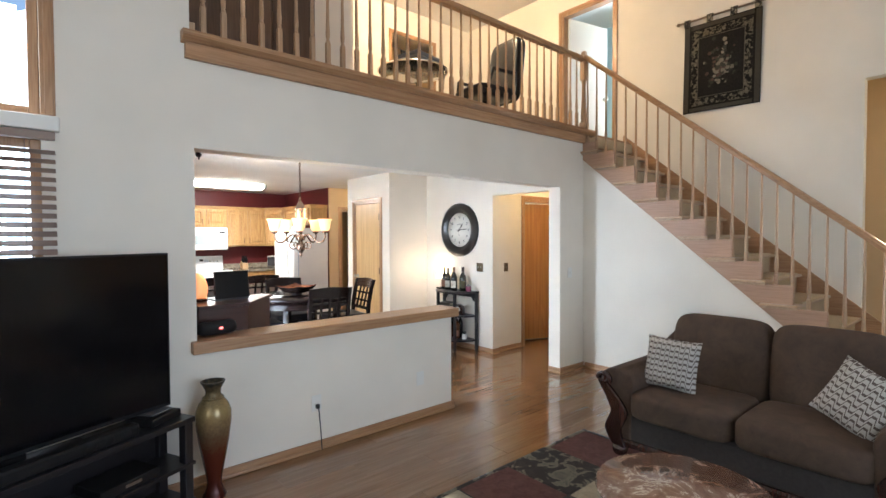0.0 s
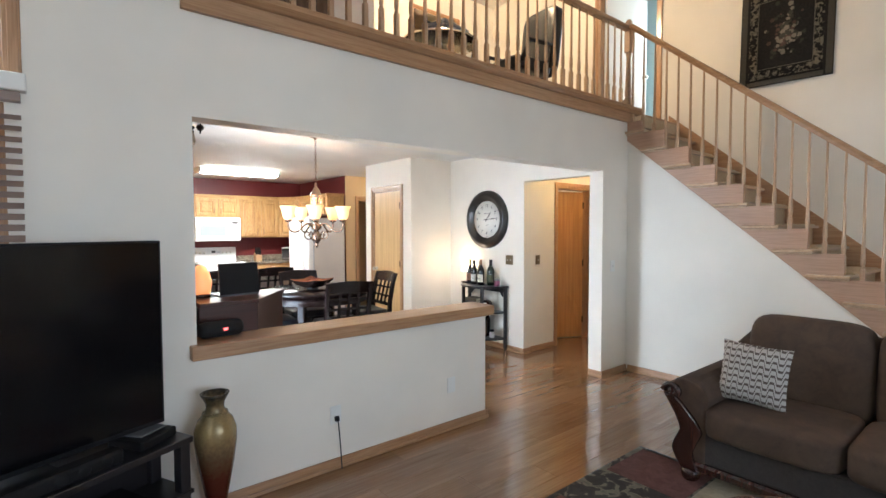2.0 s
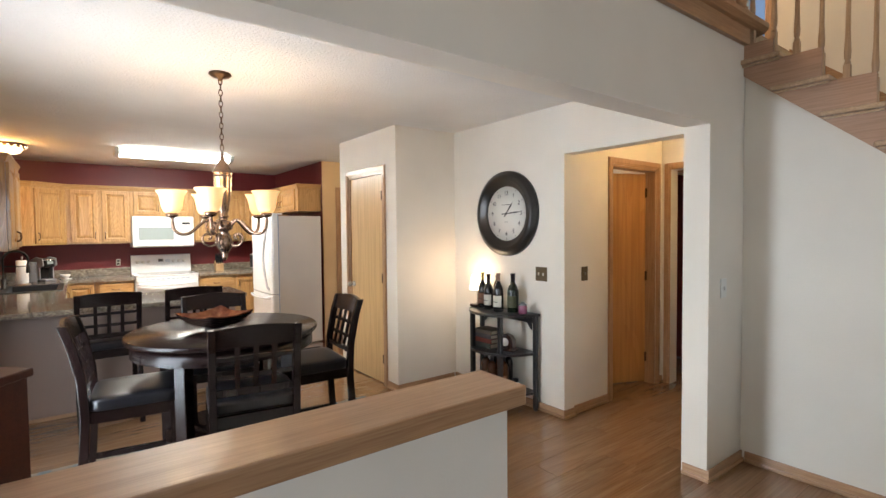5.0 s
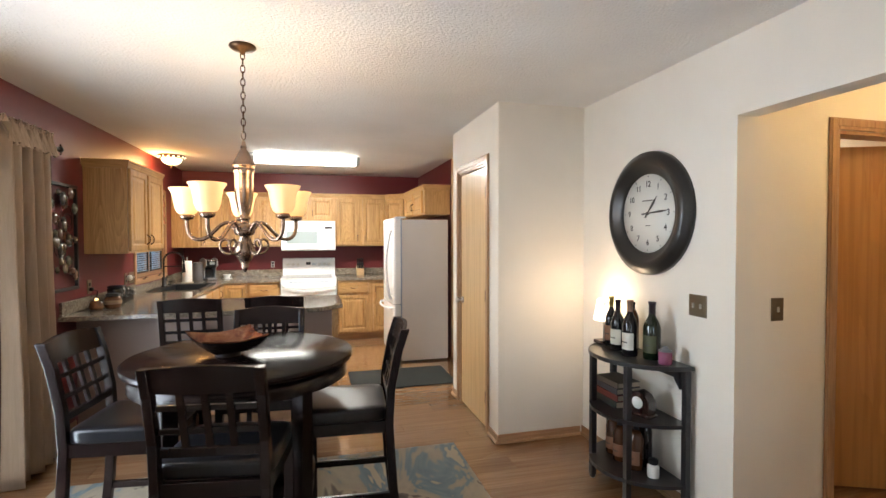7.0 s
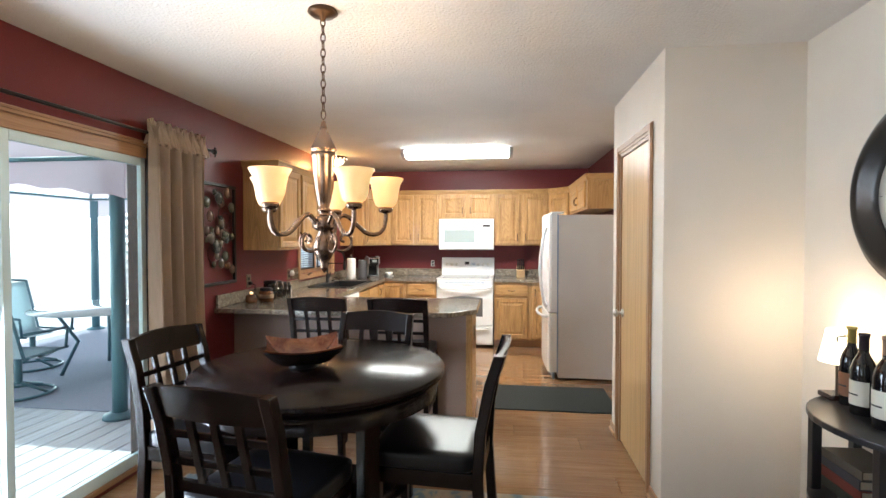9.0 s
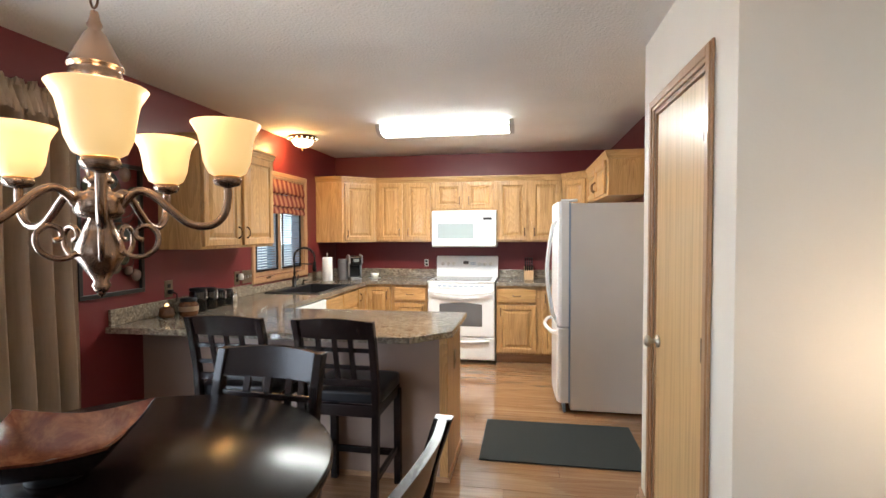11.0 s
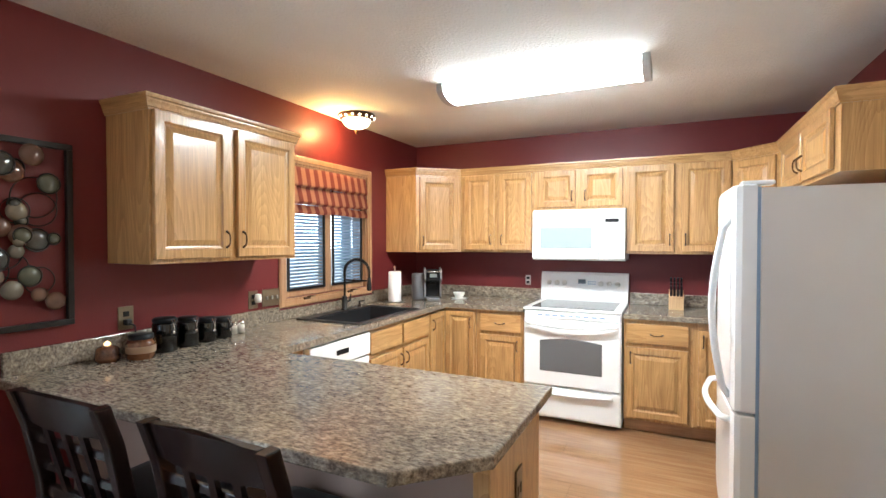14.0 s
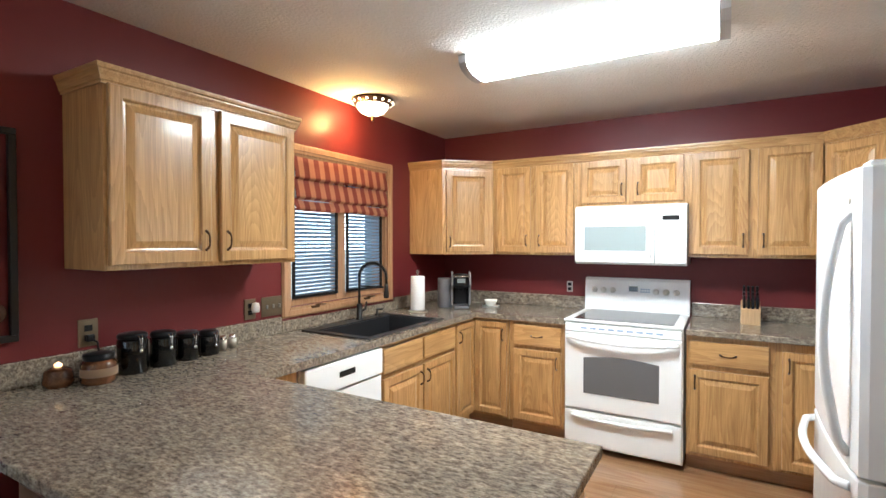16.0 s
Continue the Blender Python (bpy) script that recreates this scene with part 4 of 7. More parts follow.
part("body", Geo().box((0.002, 0.02, 0.03), (0.758, SD, CT - 0.005), 0.003), WHITE, st)
part("cooktop", Geo().box((0.0, -0.02, CT - 0.005), (0.76, SD - 0.05, CT + 0.012), 0.006), WHITE, st)
part("glass_top", Geo().box((0.06, 0.03, CT + 0.0122), (0.70, SD - 0.10, CT + 0.0155), 0.001), DARKGLASS, st, "dark smooth cooktop glass")
g = Geo().prism([(SD - 0.085, CT + 0.0125), (SD - 0.06, CT + 0.245), (SD - 0.045, CT + 0.265), (SD, CT + 0.265), (SD, CT + 0.0125)], 0.0, 0.76, 0, bevel=0.006)
bp = part("control_panel", g, WHITE, st)
for kx in (0.075, 0.145, 0.215, 0.53, 0.60, 0.67):
    part("knob", Geo().lathe([(0, 0.028), (0.014, 0.028), (0.017, 0.02), (0.021, 0.004), (0.023, 0)], seg=18, m=pose(kx, SD - 0.068, CT + 0.17, 84, 0, 0)), WHITEPL, bp)
part("display", Geo().box((0.335, -0.02, 0), (0.40, 0.02, 0.002), m=pose(0, SD - 0.066, CT + 0.185, 84, 0, 0)), DARKGLASS, bp)
for k in range(8):
    part("button", Geo().box((0.42 + 0.018 * (k % 4), -0.02 + 0.02 * (k // 4), 0), (0.432 + 0.018 * (k % 4), -0.01 + 0.02 * (k // 4), 0.003), m=pose(0, SD - 0.067, CT + 0.18, 84, 0, 0)), BLIND, bp)
dr = part("oven_door", Geo().box((0.008, -0.018, 0.30), (0.752, 0.018, CT - 0.075), 0.008), WHITE, st)
n = 10
arch = [(0.14, 0.415), (0.62, 0.415), (0.62, 0.66)] + [(0.62 - 0.48 * k / n, 0.66 + 0.022 * math.sin(math.pi * k / n)) for k in range(1, n)] + [(0.14, 0.66)]
part("oven_window", Geo().prism(arch, -0.0205, -0.017, 1), OVENGLASS, dr, "dark oven window")
part("handle", Geo().tube([(0.03, -0.02, CT - 0.10), (0.045, -0.05, CT - 0.103)] + [(0.045 + 0.67 * k / 10, -0.055 - 0.012 * math.sin(math.pi * k / 10), CT - 0.105 - 0.02 * math.sin(math.pi * k / 10)) for k in range(1, 10)] + [(0.715, -0.05, CT - 0.103), (0.73, -0.02, CT - 0.10)], 0.013, 10), WHITE, dr)
part("vent_strip", Geo().box((0.01, -0.016, CT - 0.07), (0.75, 0.018, CT - 0.012), 0.006), WHITE, st)
for k in range(9):
    part("vent_slot", Geo().box((0.12 + 0.06 * k, -0.018, CT - 0.048), (0.16 + 0.06 * k, -0.0155, CT - 0.036), 0.001), BLIND, st)
dd = part("storage_drawer", Geo().box((0.008, -0.014, 0.05), (0.752, 0.018, 0.285), 0.006), WHITE, st)
part("handle", Geo().tube([(0.06 + 0.64 * k / 10, -0.03, 0.255 - 0.018 * math.sin(math.pi * k / 10)) for k in range(11)], 0.013, 8), WHITE, dd)

mw = thing("microwave", "white over-range microwave mounted under cabinet", "microwave", pose(2.39, YB - 0.40, 1.291))
part("body", Geo().box((0.003, 0.02, 0), (0.757, 0.397, 0.428), 0.004), WHITE, mw)
md = part("door", Geo().box((0.003, -0.015, 0.012), (0.555, 0.019, 0.415), 0.008), WHITE, mw)
part("glass", Geo().box((0.075, -0.0175, 0.10), (0.50, -0.0145, 0.275), 0.001), GREYGLASS, md, "pale grey door glass")
part("handle", Geo().box((0.515, -0.035, 0.05), (0.535, -0.014, 0.39), 0.008), WHITE, md)
cp = part("control_panel", Geo().box((0.558, -0.015, 0.012), (0.757, 0.019, 0.415), 0.008), WHITE, mw)
part("display", Geo().box((0.605, -0.0175, 0.315), (0.71, -0.0145, 0.345), 0.001), BLACK, cp, "black clock display")
for k in range(12):
    part("button", Geo().box((0.60 + 0.04 * (k % 3), -0.0165, 0.10 + 0.045 * (k // 3)), (0.63 + 0.04 * (k % 3), -0.0145, 0.125 + 0.045 * (k // 3))), WHITEPL, cp)

fr = thing("refrigerator", "white bottom-freezer refrigerator with bowed handles", "refrigerator", pose(3.735, 9.22, 0, 0, 0, -90))
FW, FH = 0.86, 1.705
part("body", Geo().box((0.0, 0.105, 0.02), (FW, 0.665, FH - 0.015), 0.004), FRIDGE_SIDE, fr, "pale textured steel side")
prof = [(0.0, 0.09), (0.0, 0.035), (0.012, 0.012), (0.06, 0.0)] + [(0.06 + (FW - 0.12) * k / 8, -0.012 * math.sin(math.pi * k / 8)) for k in range(1, 8)] + [(FW - 0.06, 0.0), (FW - 0.012, 0.012), (FW, 0.035), (FW, 0.09)]
ud = part("door", Geo().prism(prof, 0.695, FH, bevel=0.006), WHITE, fr)
ld = part("freezer_drawer", Geo().prism(prof, 0.075, 0.683, bevel=0.006), WHITE, fr)
part("gasket", Geo().box((0.01, 0.09, 0.08), (FW - 0.01, 0.105, FH - 0.01)), BLIND, fr)
hpts = [(FW - 0.09, 0.0, 0.74)] + [(FW - 0.09, -0.03 - 0.045 * math.sin(math.pi * k / 12), 0.78 + 0.74 * k / 12) for k in range(13)] + [(FW - 0.09, 0.0, 1.56)]
part("handle", Geo().tube(hpts, 0.016, 10), WHITE, ud, "long bowed white handle")
hpts = [(0.06, 0.0, 0.64)] + [(0.09 + (FW - 0.18) * k / 10, -0.035 - 0.045 * math.sin(math.pi * k / 10), 0.64) for k in range(11)] + [(FW - 0.06, 0.0, 0.64)]
part("handle", Geo().tube(hpts, 0.016, 10), WHITE, ld, "bowed white drawer handle")
part("badge", Geo().lathe([(0, 0.002), (0.012, 0.002), (0.013, 0)], seg=16, m=pose(FW - 0.1, -0.004, 1.60, 90, 0, 0)), STEEL, ud)
part("hinge_cover", Geo().box((FW - 0.12, 0.03, FH), (FW - 0.02, 0.16, FH + 0.02), 0.008), WHITE, fr)
part("foot_grille", Geo().box((0.01, 0.05, 0.0), (FW - 0.01, 0.07, 0.07), 0.003), BLIND, fr)

# things on the worktop
for i, (cy, r, h) in enumerate(((7.46, 0.058, 0.145), (7.595, 0.054, 0.13), (7.715, 0.050, 0.11), (7.83, 0.047, 0.095))):
    k = thing("canister", "glossy black ceramic canister with clamp lid", "canister", pose(XR + 0.155 - 0.008 * i, cy, z1), "row of canisters")
    part("jar", Geo().lathe([(0, 0), (r * 0.93, 0), (r, 0.006), (r, h - 0.008), (r * 0.94, h), (0, h)]), mat("black_ceramic", (0.006, 0.006, 0.006), 0.08) if i == 0 else bpy.data.materials["black_ceramic"], k)
    part("lid", Geo().lathe([(r * 0.9, 0), (r * 0.98, 0.004), (r * 0.98, 0.016), (r * 0.85, 0.022), (0, 0.024)], (0, 0, h + 0.001)), BLACK, k)
    part("clamp", Geo().tube([(r + 0.002, -0.008, h + 0.016), (r + 0.012, -0.004, h), (r + 0.012, 0.0, h - 0.04), (r + 0.012, 0.004, h), (r + 0.002, 0.008, h + 0.016)], 0.002, 6).lathe([(0, -0.003), (0.008, -0.002), (0.008, 0.002), (0, 0.003)], seg=10, m=pose(r + 0.012, 0, h - 0.045, 0, 90, 0)), CHROME, k, "bright wire clamp")
for cy in (7.93, 7.985):
    k = thing("shaker", "small steel and glass spice shaker", "shaker", pose(XR + 0.10, cy, z1), "spice shakers")
    part("glass", Geo().lathe([(0, 0), (0.02, 0), (0.02, 0.05), (0, 0.05)], seg=16), STEEL, k)
    part("cap", Geo().lathe([(0.02, 0.0), (0.021, 0.012), (0.012, 0.02), (0, 0.021)], (0, 0, 0.0505), seg=16), CHROME, k)
CANDLE = speckled("amber_candle", [(0.35, (0.05, 0.018, 0.008)), (0.65, (0.15, 0.06, 0.025))], 30, 0.15)
k = thing("jar_candle", "amber jar candle with dark lid", "candle", pose(XR + 0.19, 7.315, z1))
part("jar", Geo().lathe([(0, 0), (0.058, 0), (0.062, 0.01), (0.062, 0.075), (0.05, 0.092), (0, 0.092)]), CANDLE, k)
part("lid", Geo().lathe([(0.052, 0), (0.054, 0.02), (0.04, 0.024), (0, 0.024)], (0, 0, 0.0925)), BLACK, k)
part("label", Geo().lathe([(0.0628, 0.03), (0.0632, 0.032), (0.0632, 0.06), (0.0628, 0.062)], seg=24), mat("paper_label", (0.24, 0.15, 0.085), 0.6), k)
k = thing("glass_jar", "clear glass jar with fairy-lit filling", "jar", pose(XR + 0.11, 7.21, z1))
part("jar", Geo().lathe([(0, 0), (0.048, 0), (0.052, 0.02), (0.045, 0.06), (0.03, 0.07), (0, 0.07)]), CANDLE, k)
part("tea_light", Geo().lathe([(0, 0), (0.012, 0.003), (0.013, 0.012), (0, 0.022)], (0, 0, 0.071), 10), glow("tea_glow", (1, 0.6, 0.25), 4), k)
k = thing("paper_towel_holder", "white paper towel roll on steel stand", "paper towel", pose(XR + 0.24, 9.55, z1))
part("stand", Geo().lathe([(0, 0), (0.075, 0), (0.075, 0.008), (0.008, 0.012), (0.007, 0.30), (0.012, 0.31), (0.009, 0.325), (0, 0.33)]), STEEL, k)
part("roll", Geo().lathe([(0.012, 0), (0.052, 0), (0.056, 0.004), (0.056, 0.262), (0.052, 0.266), (0.012, 0.266)], (0, 0, 0.014)), mat("paper", (0.82, 0.80, 0.78), 0.9), k)
k = thing("coffee_maker", "grey and black single-cup coffee maker", "coffee maker", pose(XR + 0.42, 9.90, z1, 0, 0, 30))
DGREY = mat("grey_plastic", (0.12, 0.12, 0.13), 0.35)
SILVER = mat("silver_plastic", (0.32, 0.32, 0.33), 0.3, 0.4)
part("tank", Geo().lathe([(0, 0), (0.058, 0), (0.062, 0.01), (0.062, 0.23), (0.056, 0.245), (0, 0.247)], (-0.115, 0.05, 0), 24), DGREY, k, "smoky water tank")
part("body", Geo().box((-0.05, 0.03, 0), (0.085, 0.16, 0.27), 0.028, seg=4), BLACK, k)
for sx in (-0.062, 0.083):
    part("side_panel", Geo().prism([(-0.02, 0.03), (0.15, 0.0), (0.15, 0.27), (0.05, 0.30), (-0.08, 0.285), (-0.095, 0.20), (-0.02, 0.17)], sx, sx + 0.014, 0, bevel=0.004), SILVER, k, "silver side panel")
part("head", Geo().box((-0.047, -0.095, 0.17), (0.082, 0.04, 0.285), 0.03, seg=4), BLACK, k)
part("spout", Geo().lathe([(0.0, 0.0), (0.018, 0.0), (0.026, 0.025), (0.0, 0.025)], (0.018, -0.04, 0.147), 16), BLACK, k)
part("drip_tray", Geo().box((-0.045, -0.10, 0), (0.08, 0.03, 0.03), 0.008), DGREY, k)
part("display", Geo().box((-0.015, -0.0965, 0.215), (0.05, -0.094, 0.25), 0.001), GREYGLASS, k)
part("handle", Geo().tube([(-0.045, -0.085, 0.262), (-0.04, -0.12, 0.268), (0.018, -0.13, 0.27), (0.075, -0.12, 0.268), (0.08, -0.085, 0.262)], 0.007, 8), CHROME, k)
k = thing("cup", "small white glass cup on saucer", "cup", pose(XR + 0.62, 10.10, z1))
part("bowl", Geo().lathe([(0, 0.004), (0.03, 0.004), (0.05, 0.04), (0.055, 0.06), (0.05, 0.06), (0.04, 0.03), (0, 0.012)]), WHITEPL, k)
part("saucer", Geo().lathe([(0, 0), (0.06, 0), (0.075, 0.008), (0, 0.004)]), WHITEPL, k)
k = thing("knife_block", "pale wooden block of black-handled knives", "knife block", pose(3.52, YB - 0.20, z1))
part("block", Geo().prism([(-0.06, 0), (0.07, 0), (0.07, 0.10), (0.03, 0.155), (-0.06, 0.10)], -0.055, 0.055, 0, bevel=0.004), wood("block_wood", (0.42, 0.26, 0.13), (0.55, 0.37, 0.2), 0.5), k)
for i in range(4):
    for j in range(3):
        part("knife_handle", Geo().box((-0.008, -0.012, 0), (0.008, 0.012, 0.10 + 0.015 * (j == 2)), 0.005, m=pose(-0.038 + 0.025 * i, -0.035 + 0.035 * j, 0.10 + 0.022 * j, 18, 0, 0)), BLACK, k)
k = thing("toaster_oven", "black and silver toaster oven on worktop", "toaster oven", pose(4.12, YB - 0.36, z1, 0, 0, -40))
part("body", Geo().box((-0.2, 0, 0.015), (0.2, 0.28, 0.24), 0.012), STEEL, k)
part("door", Geo().box((-0.19, -0.012, 0.03), (0.1, -0.001, 0.22), 0.004), DARKGLASS, k)
part("handle", Geo().tube([(-0.17, -0.035, 0.20), (0.08, -0.035, 0.20)], 0.007, 8).box((-0.17, -0.035, 0.195), (-0.16, -0.01, 0.205)).box((0.07, -0.035, 0.195), (0.08, -0.01, 0.205)), BLACK, k)
for i in range(3):
    part("knob", Geo().lathe([(0, 0.02), (0.014, 0.02), (0.016, 0)], seg=14, m=pose(0.15, 0.0, 0.06 + 0.06 * i, 90, 0, 0)), BLACK, k)


def plate(name, label, axis, f, n, u, z, w, toggles, material=None, outlet=False, h=0.115):
    p = thing(name, label, "outlet" if outlet else "light switch")
    mtl = material or BRASSPL

    def bx(a, b, c, d, t0, t1, r=0.0):
        q = (f + n * t0, f + n * t1)
        return Geo().box((a, q[0], c), (b, q[1], d), r) if axis == "y" else Geo().box((q[0], a, c), (q[1], b, d), r)
    part("cover", bx(u - w / 2, u + w / 2, z - h / 2, z + h / 2, 0.001, 0.007, 0.002), mtl, p)
    for t in toggles:
        if outlet:
            for dz in (-0.02, 0.02):
                part("socket", bx(u + t - 0.015, u + t + 0.015, z + dz - 0.013, z + dz + 0.013, 0.006, 0.009, 0.001), WHITEPL if mtl == WHITEPL else BLACK, p)
        else:
            part("toggle", bx(u + t - 0.005, u + t + 0.005, z - 0.012, z + 0.012, 0.006, 0.016, 0.002), WHITEPL if mtl == WHITEPL else STEEL, p)
    return p


k = plate("wall_outlet", "bronze outlet plate with plug on red wall", "x", XR, 1, 7.36, 1.075, 0.075, [0], outlet=True)
part("plug", Geo().box((XR + 0.009, 7.345, 1.04), (XR + 0.035, 7.375, 1.07), 0.006).tube([(XR + 0.035, 7.36, 1.05), (XR + 0.06, 7.37, 1.04), (XR + 0.05, 7.38, 0.99)], 0.004, 6), BLACK, k)
k = plate("wall_outlet", "bronze outlet plate with white night light", "x", XR, 1, 8.17, 1.075, 0.075, [0], outlet=True)
part("night_light", Geo().lathe([(0, 0), (0.02, 0.004), (0.024, 0.03), (0.018, 0.055), (0, 0.06)], (XR + 0.034, 8.185, 1.055), 14), WHITEPL, k)
plate("light_switch", "bronze triple switch plate on red wall", "x", XR, 1, 8.33, 1.075, 0.165, [-0.045, 0, 0.045])
plate("wall_outlet", "steel outlet plate on red wall", "y", YB, -1, 2.245, 1.08, 0.05, [0], STEEL, True, 0.09)
plate("light_switch", "bronze double switch plate on clock wall", "x", XC, -1, 4.835, 1.12, 0.12, [-0.025, 0.025])
plate("light_switch", "bronze single switch plate in hallway", "y", 4.63, -1, 5.07, 1.12, 0.075, [0])
plate("light_switch", "cream switch plate on living room wall", "y", YL, -1, 4.86, 1.12, 0.075, [0], WHITEPL)
k = plate("wall_outlet", "cream outlet with black cord on half wall", "y", YL, -1, 1.765, 0.34, 0.075, [0], WHITEPL, True)
part("cord", Geo().tube([(1.765, YL - 0.009, 0.32), (1.765, YL - 0.035, 0.32), (1.768, YL - 0.04, 0.27), (1.78, YL - 0.036, 0.15), (1.782, YL - 0.05, 0.012)], 0.004, 6).box((1.752, YL - 0.035, 0.305), (1.778, YL - 0.009, 0.335), 0.005), BLACK, k)
plate("wall_outlet", "cream outlet on half wall", "y", YL, -1, 2.71, 0.335, 0.075, [0], WHITEPL, True)

# roman shade with broad stripes
STRIPE = mat("striped_shade", (0.5, 0.2, 0.1), 0.8)
_c = coords(STRIPE, (1, 1, 1), False)
_w = node(STRIPE, "ShaderNodeTexWave", Scale=3.4, Distortion=0.0)
_w.bands_direction = "Y"
wire(STRIPE, _c, 0, _w, "Vector")
_r = ramp(STRIPE, [(0.40, (0.27, 0.055, 0.035)), (0.6, (0.56, 0.24, 0.13))])
wire(STRIPE, _w, 0, _r, 0)
wire(STRIPE, _r, 0, STRIPE.node_tree.nodes["Principled BSDF"], "Base Color")
k = thing("roman_shade", "orange and rust striped roman shade, drawn up", "window shade")
folds = [(1.995, 0.012), (1.90, 0.03), (1.865, 0.035), (1.85, 0.014), (1.77, 0.035), (1.735, 0.042), (1.72, 0.016), (1.675, 0.036), (1.655, 0.03)]
for i, (a, b) in enumerate(((0, 3), (3, 6), (6, 8))):
    part("fold", Geo().grid(lambda u, v, a=a, b=b: (XR - 0.005 + (lambda t: folds[int(t)][1] + (folds[min(int(t) + 1, b)][1] - folds[int(t)][1]) * (t % 1))(a + (b - a) * v * 0.9999) + 0.004 * math.sin(u * 40 + a) * v, 8.49 + 0.95 * u, (lambda t: folds[int(t)][0] + (folds[min(int(t) + 1, b)][0] - folds[int(t)][0]) * (t % 1))(a + (b - a) * v * 0.9999) - 0.004 * math.sin(u * 9 + a)), 60, 9, thick=0.003), STRIPE, k)

for y in (8.67, 9.2):
    k = thing("window_crank", "bronze casement window crank", "window crank", pose(XR + 0.002, y, 1.03))
    part("cover", Geo().box((0.0, -0.035, -0.006), (0.022, 0.035, 0.012), 0.006), BRONZE, k)
    part("arm", Geo().tube([(0.015, 0, 0.013), (0.03, 0.03, 0.018), (0.03, 0.075, 0.014)], 0.005, 6), BRONZE, k)

# ceiling lights
k = thing("fluorescent_light", "long white fluorescent ceiling light, lit", "ceiling light", pose(2.765, 8.75, 2.44))
part("pan", Geo().box((-0.61, -0.14, -0.012), (0.61, 0.14, -0.001), 0.002), WHITE, k)
n = 12
part("diffuser", Geo().prism([(0.15 * math.cos(math.pi * i / n), -0.014 - 0.075 * math.sin(math.pi * i / n) ** 0.6) for i in range(n + 1)], -0.57, 0.57, 0), TUBE, k, "glowing white acrylic diffuser")
for s in (-1, 1):
    part("end_cap", Geo().prism([(0.155 * math.cos(math.pi * i / n), -0.006 - 0.09 * math.sin(math.pi * i / n) ** 0.6) for i in range(n + 1)], s * 0.572, s * 0.615, 0), mat("grey_end_cap", (0.42, 0.42, 0.41), 0.45) if s < 0 else bpy.data.materials["grey_end_cap"], k, "grey metal end cap")
lamp("fluorescent_tube", "AREA", look((2.765, 8.75, 2.33), (2.765, 8.75, 0)), 47, (1, 0.98, 0.92), 1.1, 0.25)
k = thing("flush_light", "bronze flush ceiling light with alabaster dome, lit", "ceiling light", pose(1.25, 9.02, 2.44))
part("rim", Geo().lathe([(0.06, -0.001), (0.14, -0.001), (0.148, -0.012), (0.14, -0.03), (0.12, -0.042), (0.11, -0.042), (0.11, -0.02)], seg=32), BRONZE, k)
part("dome", Geo().lathe([(0.11, -0.03), (0.105, -0.06), (0.085, -0.088), (0.05, -0.105), (0, -0.11)], seg=28), DOME, k, "glowing alabaster glass dome")
part("finial", Geo().lathe([(0, -0.112), (0.014, -0.115), (0.017, -0.125), (0.009, -0.135), (0.012, -0.145), (0, -0.155)], seg=14), BRONZE, k)
first = None
for i in range(16):
    a = 2 * math.pi * i / 16
    if first is None:
        first = part("bead", Geo().lathe([(0, -0.009), (0.01, -0.004), (0.01, 0.004), (0, 0.009)], seg=8), DOME, k, "pale bead cut-out")
        first.matrix_local = pose(0.137, 0, -0.027)
    else:
        same_part(first, k, pose(0.137 * math.cos(a), 0.137 * math.sin(a), -0.027))
lamp("flush_bulb", "POINT", pose(1.19, 8.90, 2.29), 19, (1.0, 0.56, 0.18), 0.05)

k = thing("floor_mat", "charcoal rubber-backed kitchen floor mat", "mat")
part("mat", Geo().box((3.19, 7.42, 0.001), (4.24, 8.10, 0.011), 0.004), MAT_RUBBER, k)

# metal wall art
k = thing("wall_art", "metal framed wall art of round capiz discs", "wall art", pose(XR + 0.002, 6.885, 1.485, 0, 0, 90))
for a in ((-0.235, -0.40, 0.235, -0.375), (-0.235, 0.375, 0.235, 0.40), (-0.235, -0.375, -0.21, 0.375), (0.21, -0.375, 0.235, 0.375)):
    part("frame", Geo().box((a[0], -0.03, a[1]), (a[2], -0.006, a[3]), 0.003), IRON, k, "black iron frame")
random.seed(7)
DISCS = [speckled("disc_%s" % n, [(0.3, tuple(v * 0.7 for v in c)), (0.7, c)], 12, 0.15) for n, c in (("sage", (0.11, 0.11, 0.075)), ("copper", (0.12, 0.055, 0.035)), ("pewter", (0.06, 0.06, 0.052)), ("cream", (0.17, 0.135, 0.095)))]
for n in range(34):
    x, z, r = random.uniform(-0.17, 0.17), random.uniform(-0.34, 0.34), random.choice((0.022, 0.03, 0.04, 0.046))
    part("disc", Geo().lathe([(0, 0.016), (r * 0.7, 0.012), (r * 0.95, 0.004), (r, 0)], seg=16, m=pose(x, -0.012 - 0.0012 * n, z, 90, 0, 0)), DISCS[n % 4], k)
    if n % 2 == 0:
        part("ring", Geo().tube([(x + (r + 0.003) * math.cos(a), -0.012 - 0.0012 * n, z + (r + 0.003) * math.sin(a)) for a in [2 * math.pi * i / 16 for i in range(16)]], 0.003, 5, True), IRON, k)
for n in range(7):
    x, z, r = random.uniform(-0.12, 0.12), random.uniform(-0.28, 0.28), random.uniform(0.05, 0.09)
    part("wire", Geo().tube([(x + r * math.cos(a), -0.01, z + r * math.sin(a)) for a in [2 * math.pi * i / 20 for i in range(20)]], 0.0025, 5, True), IRON, k)

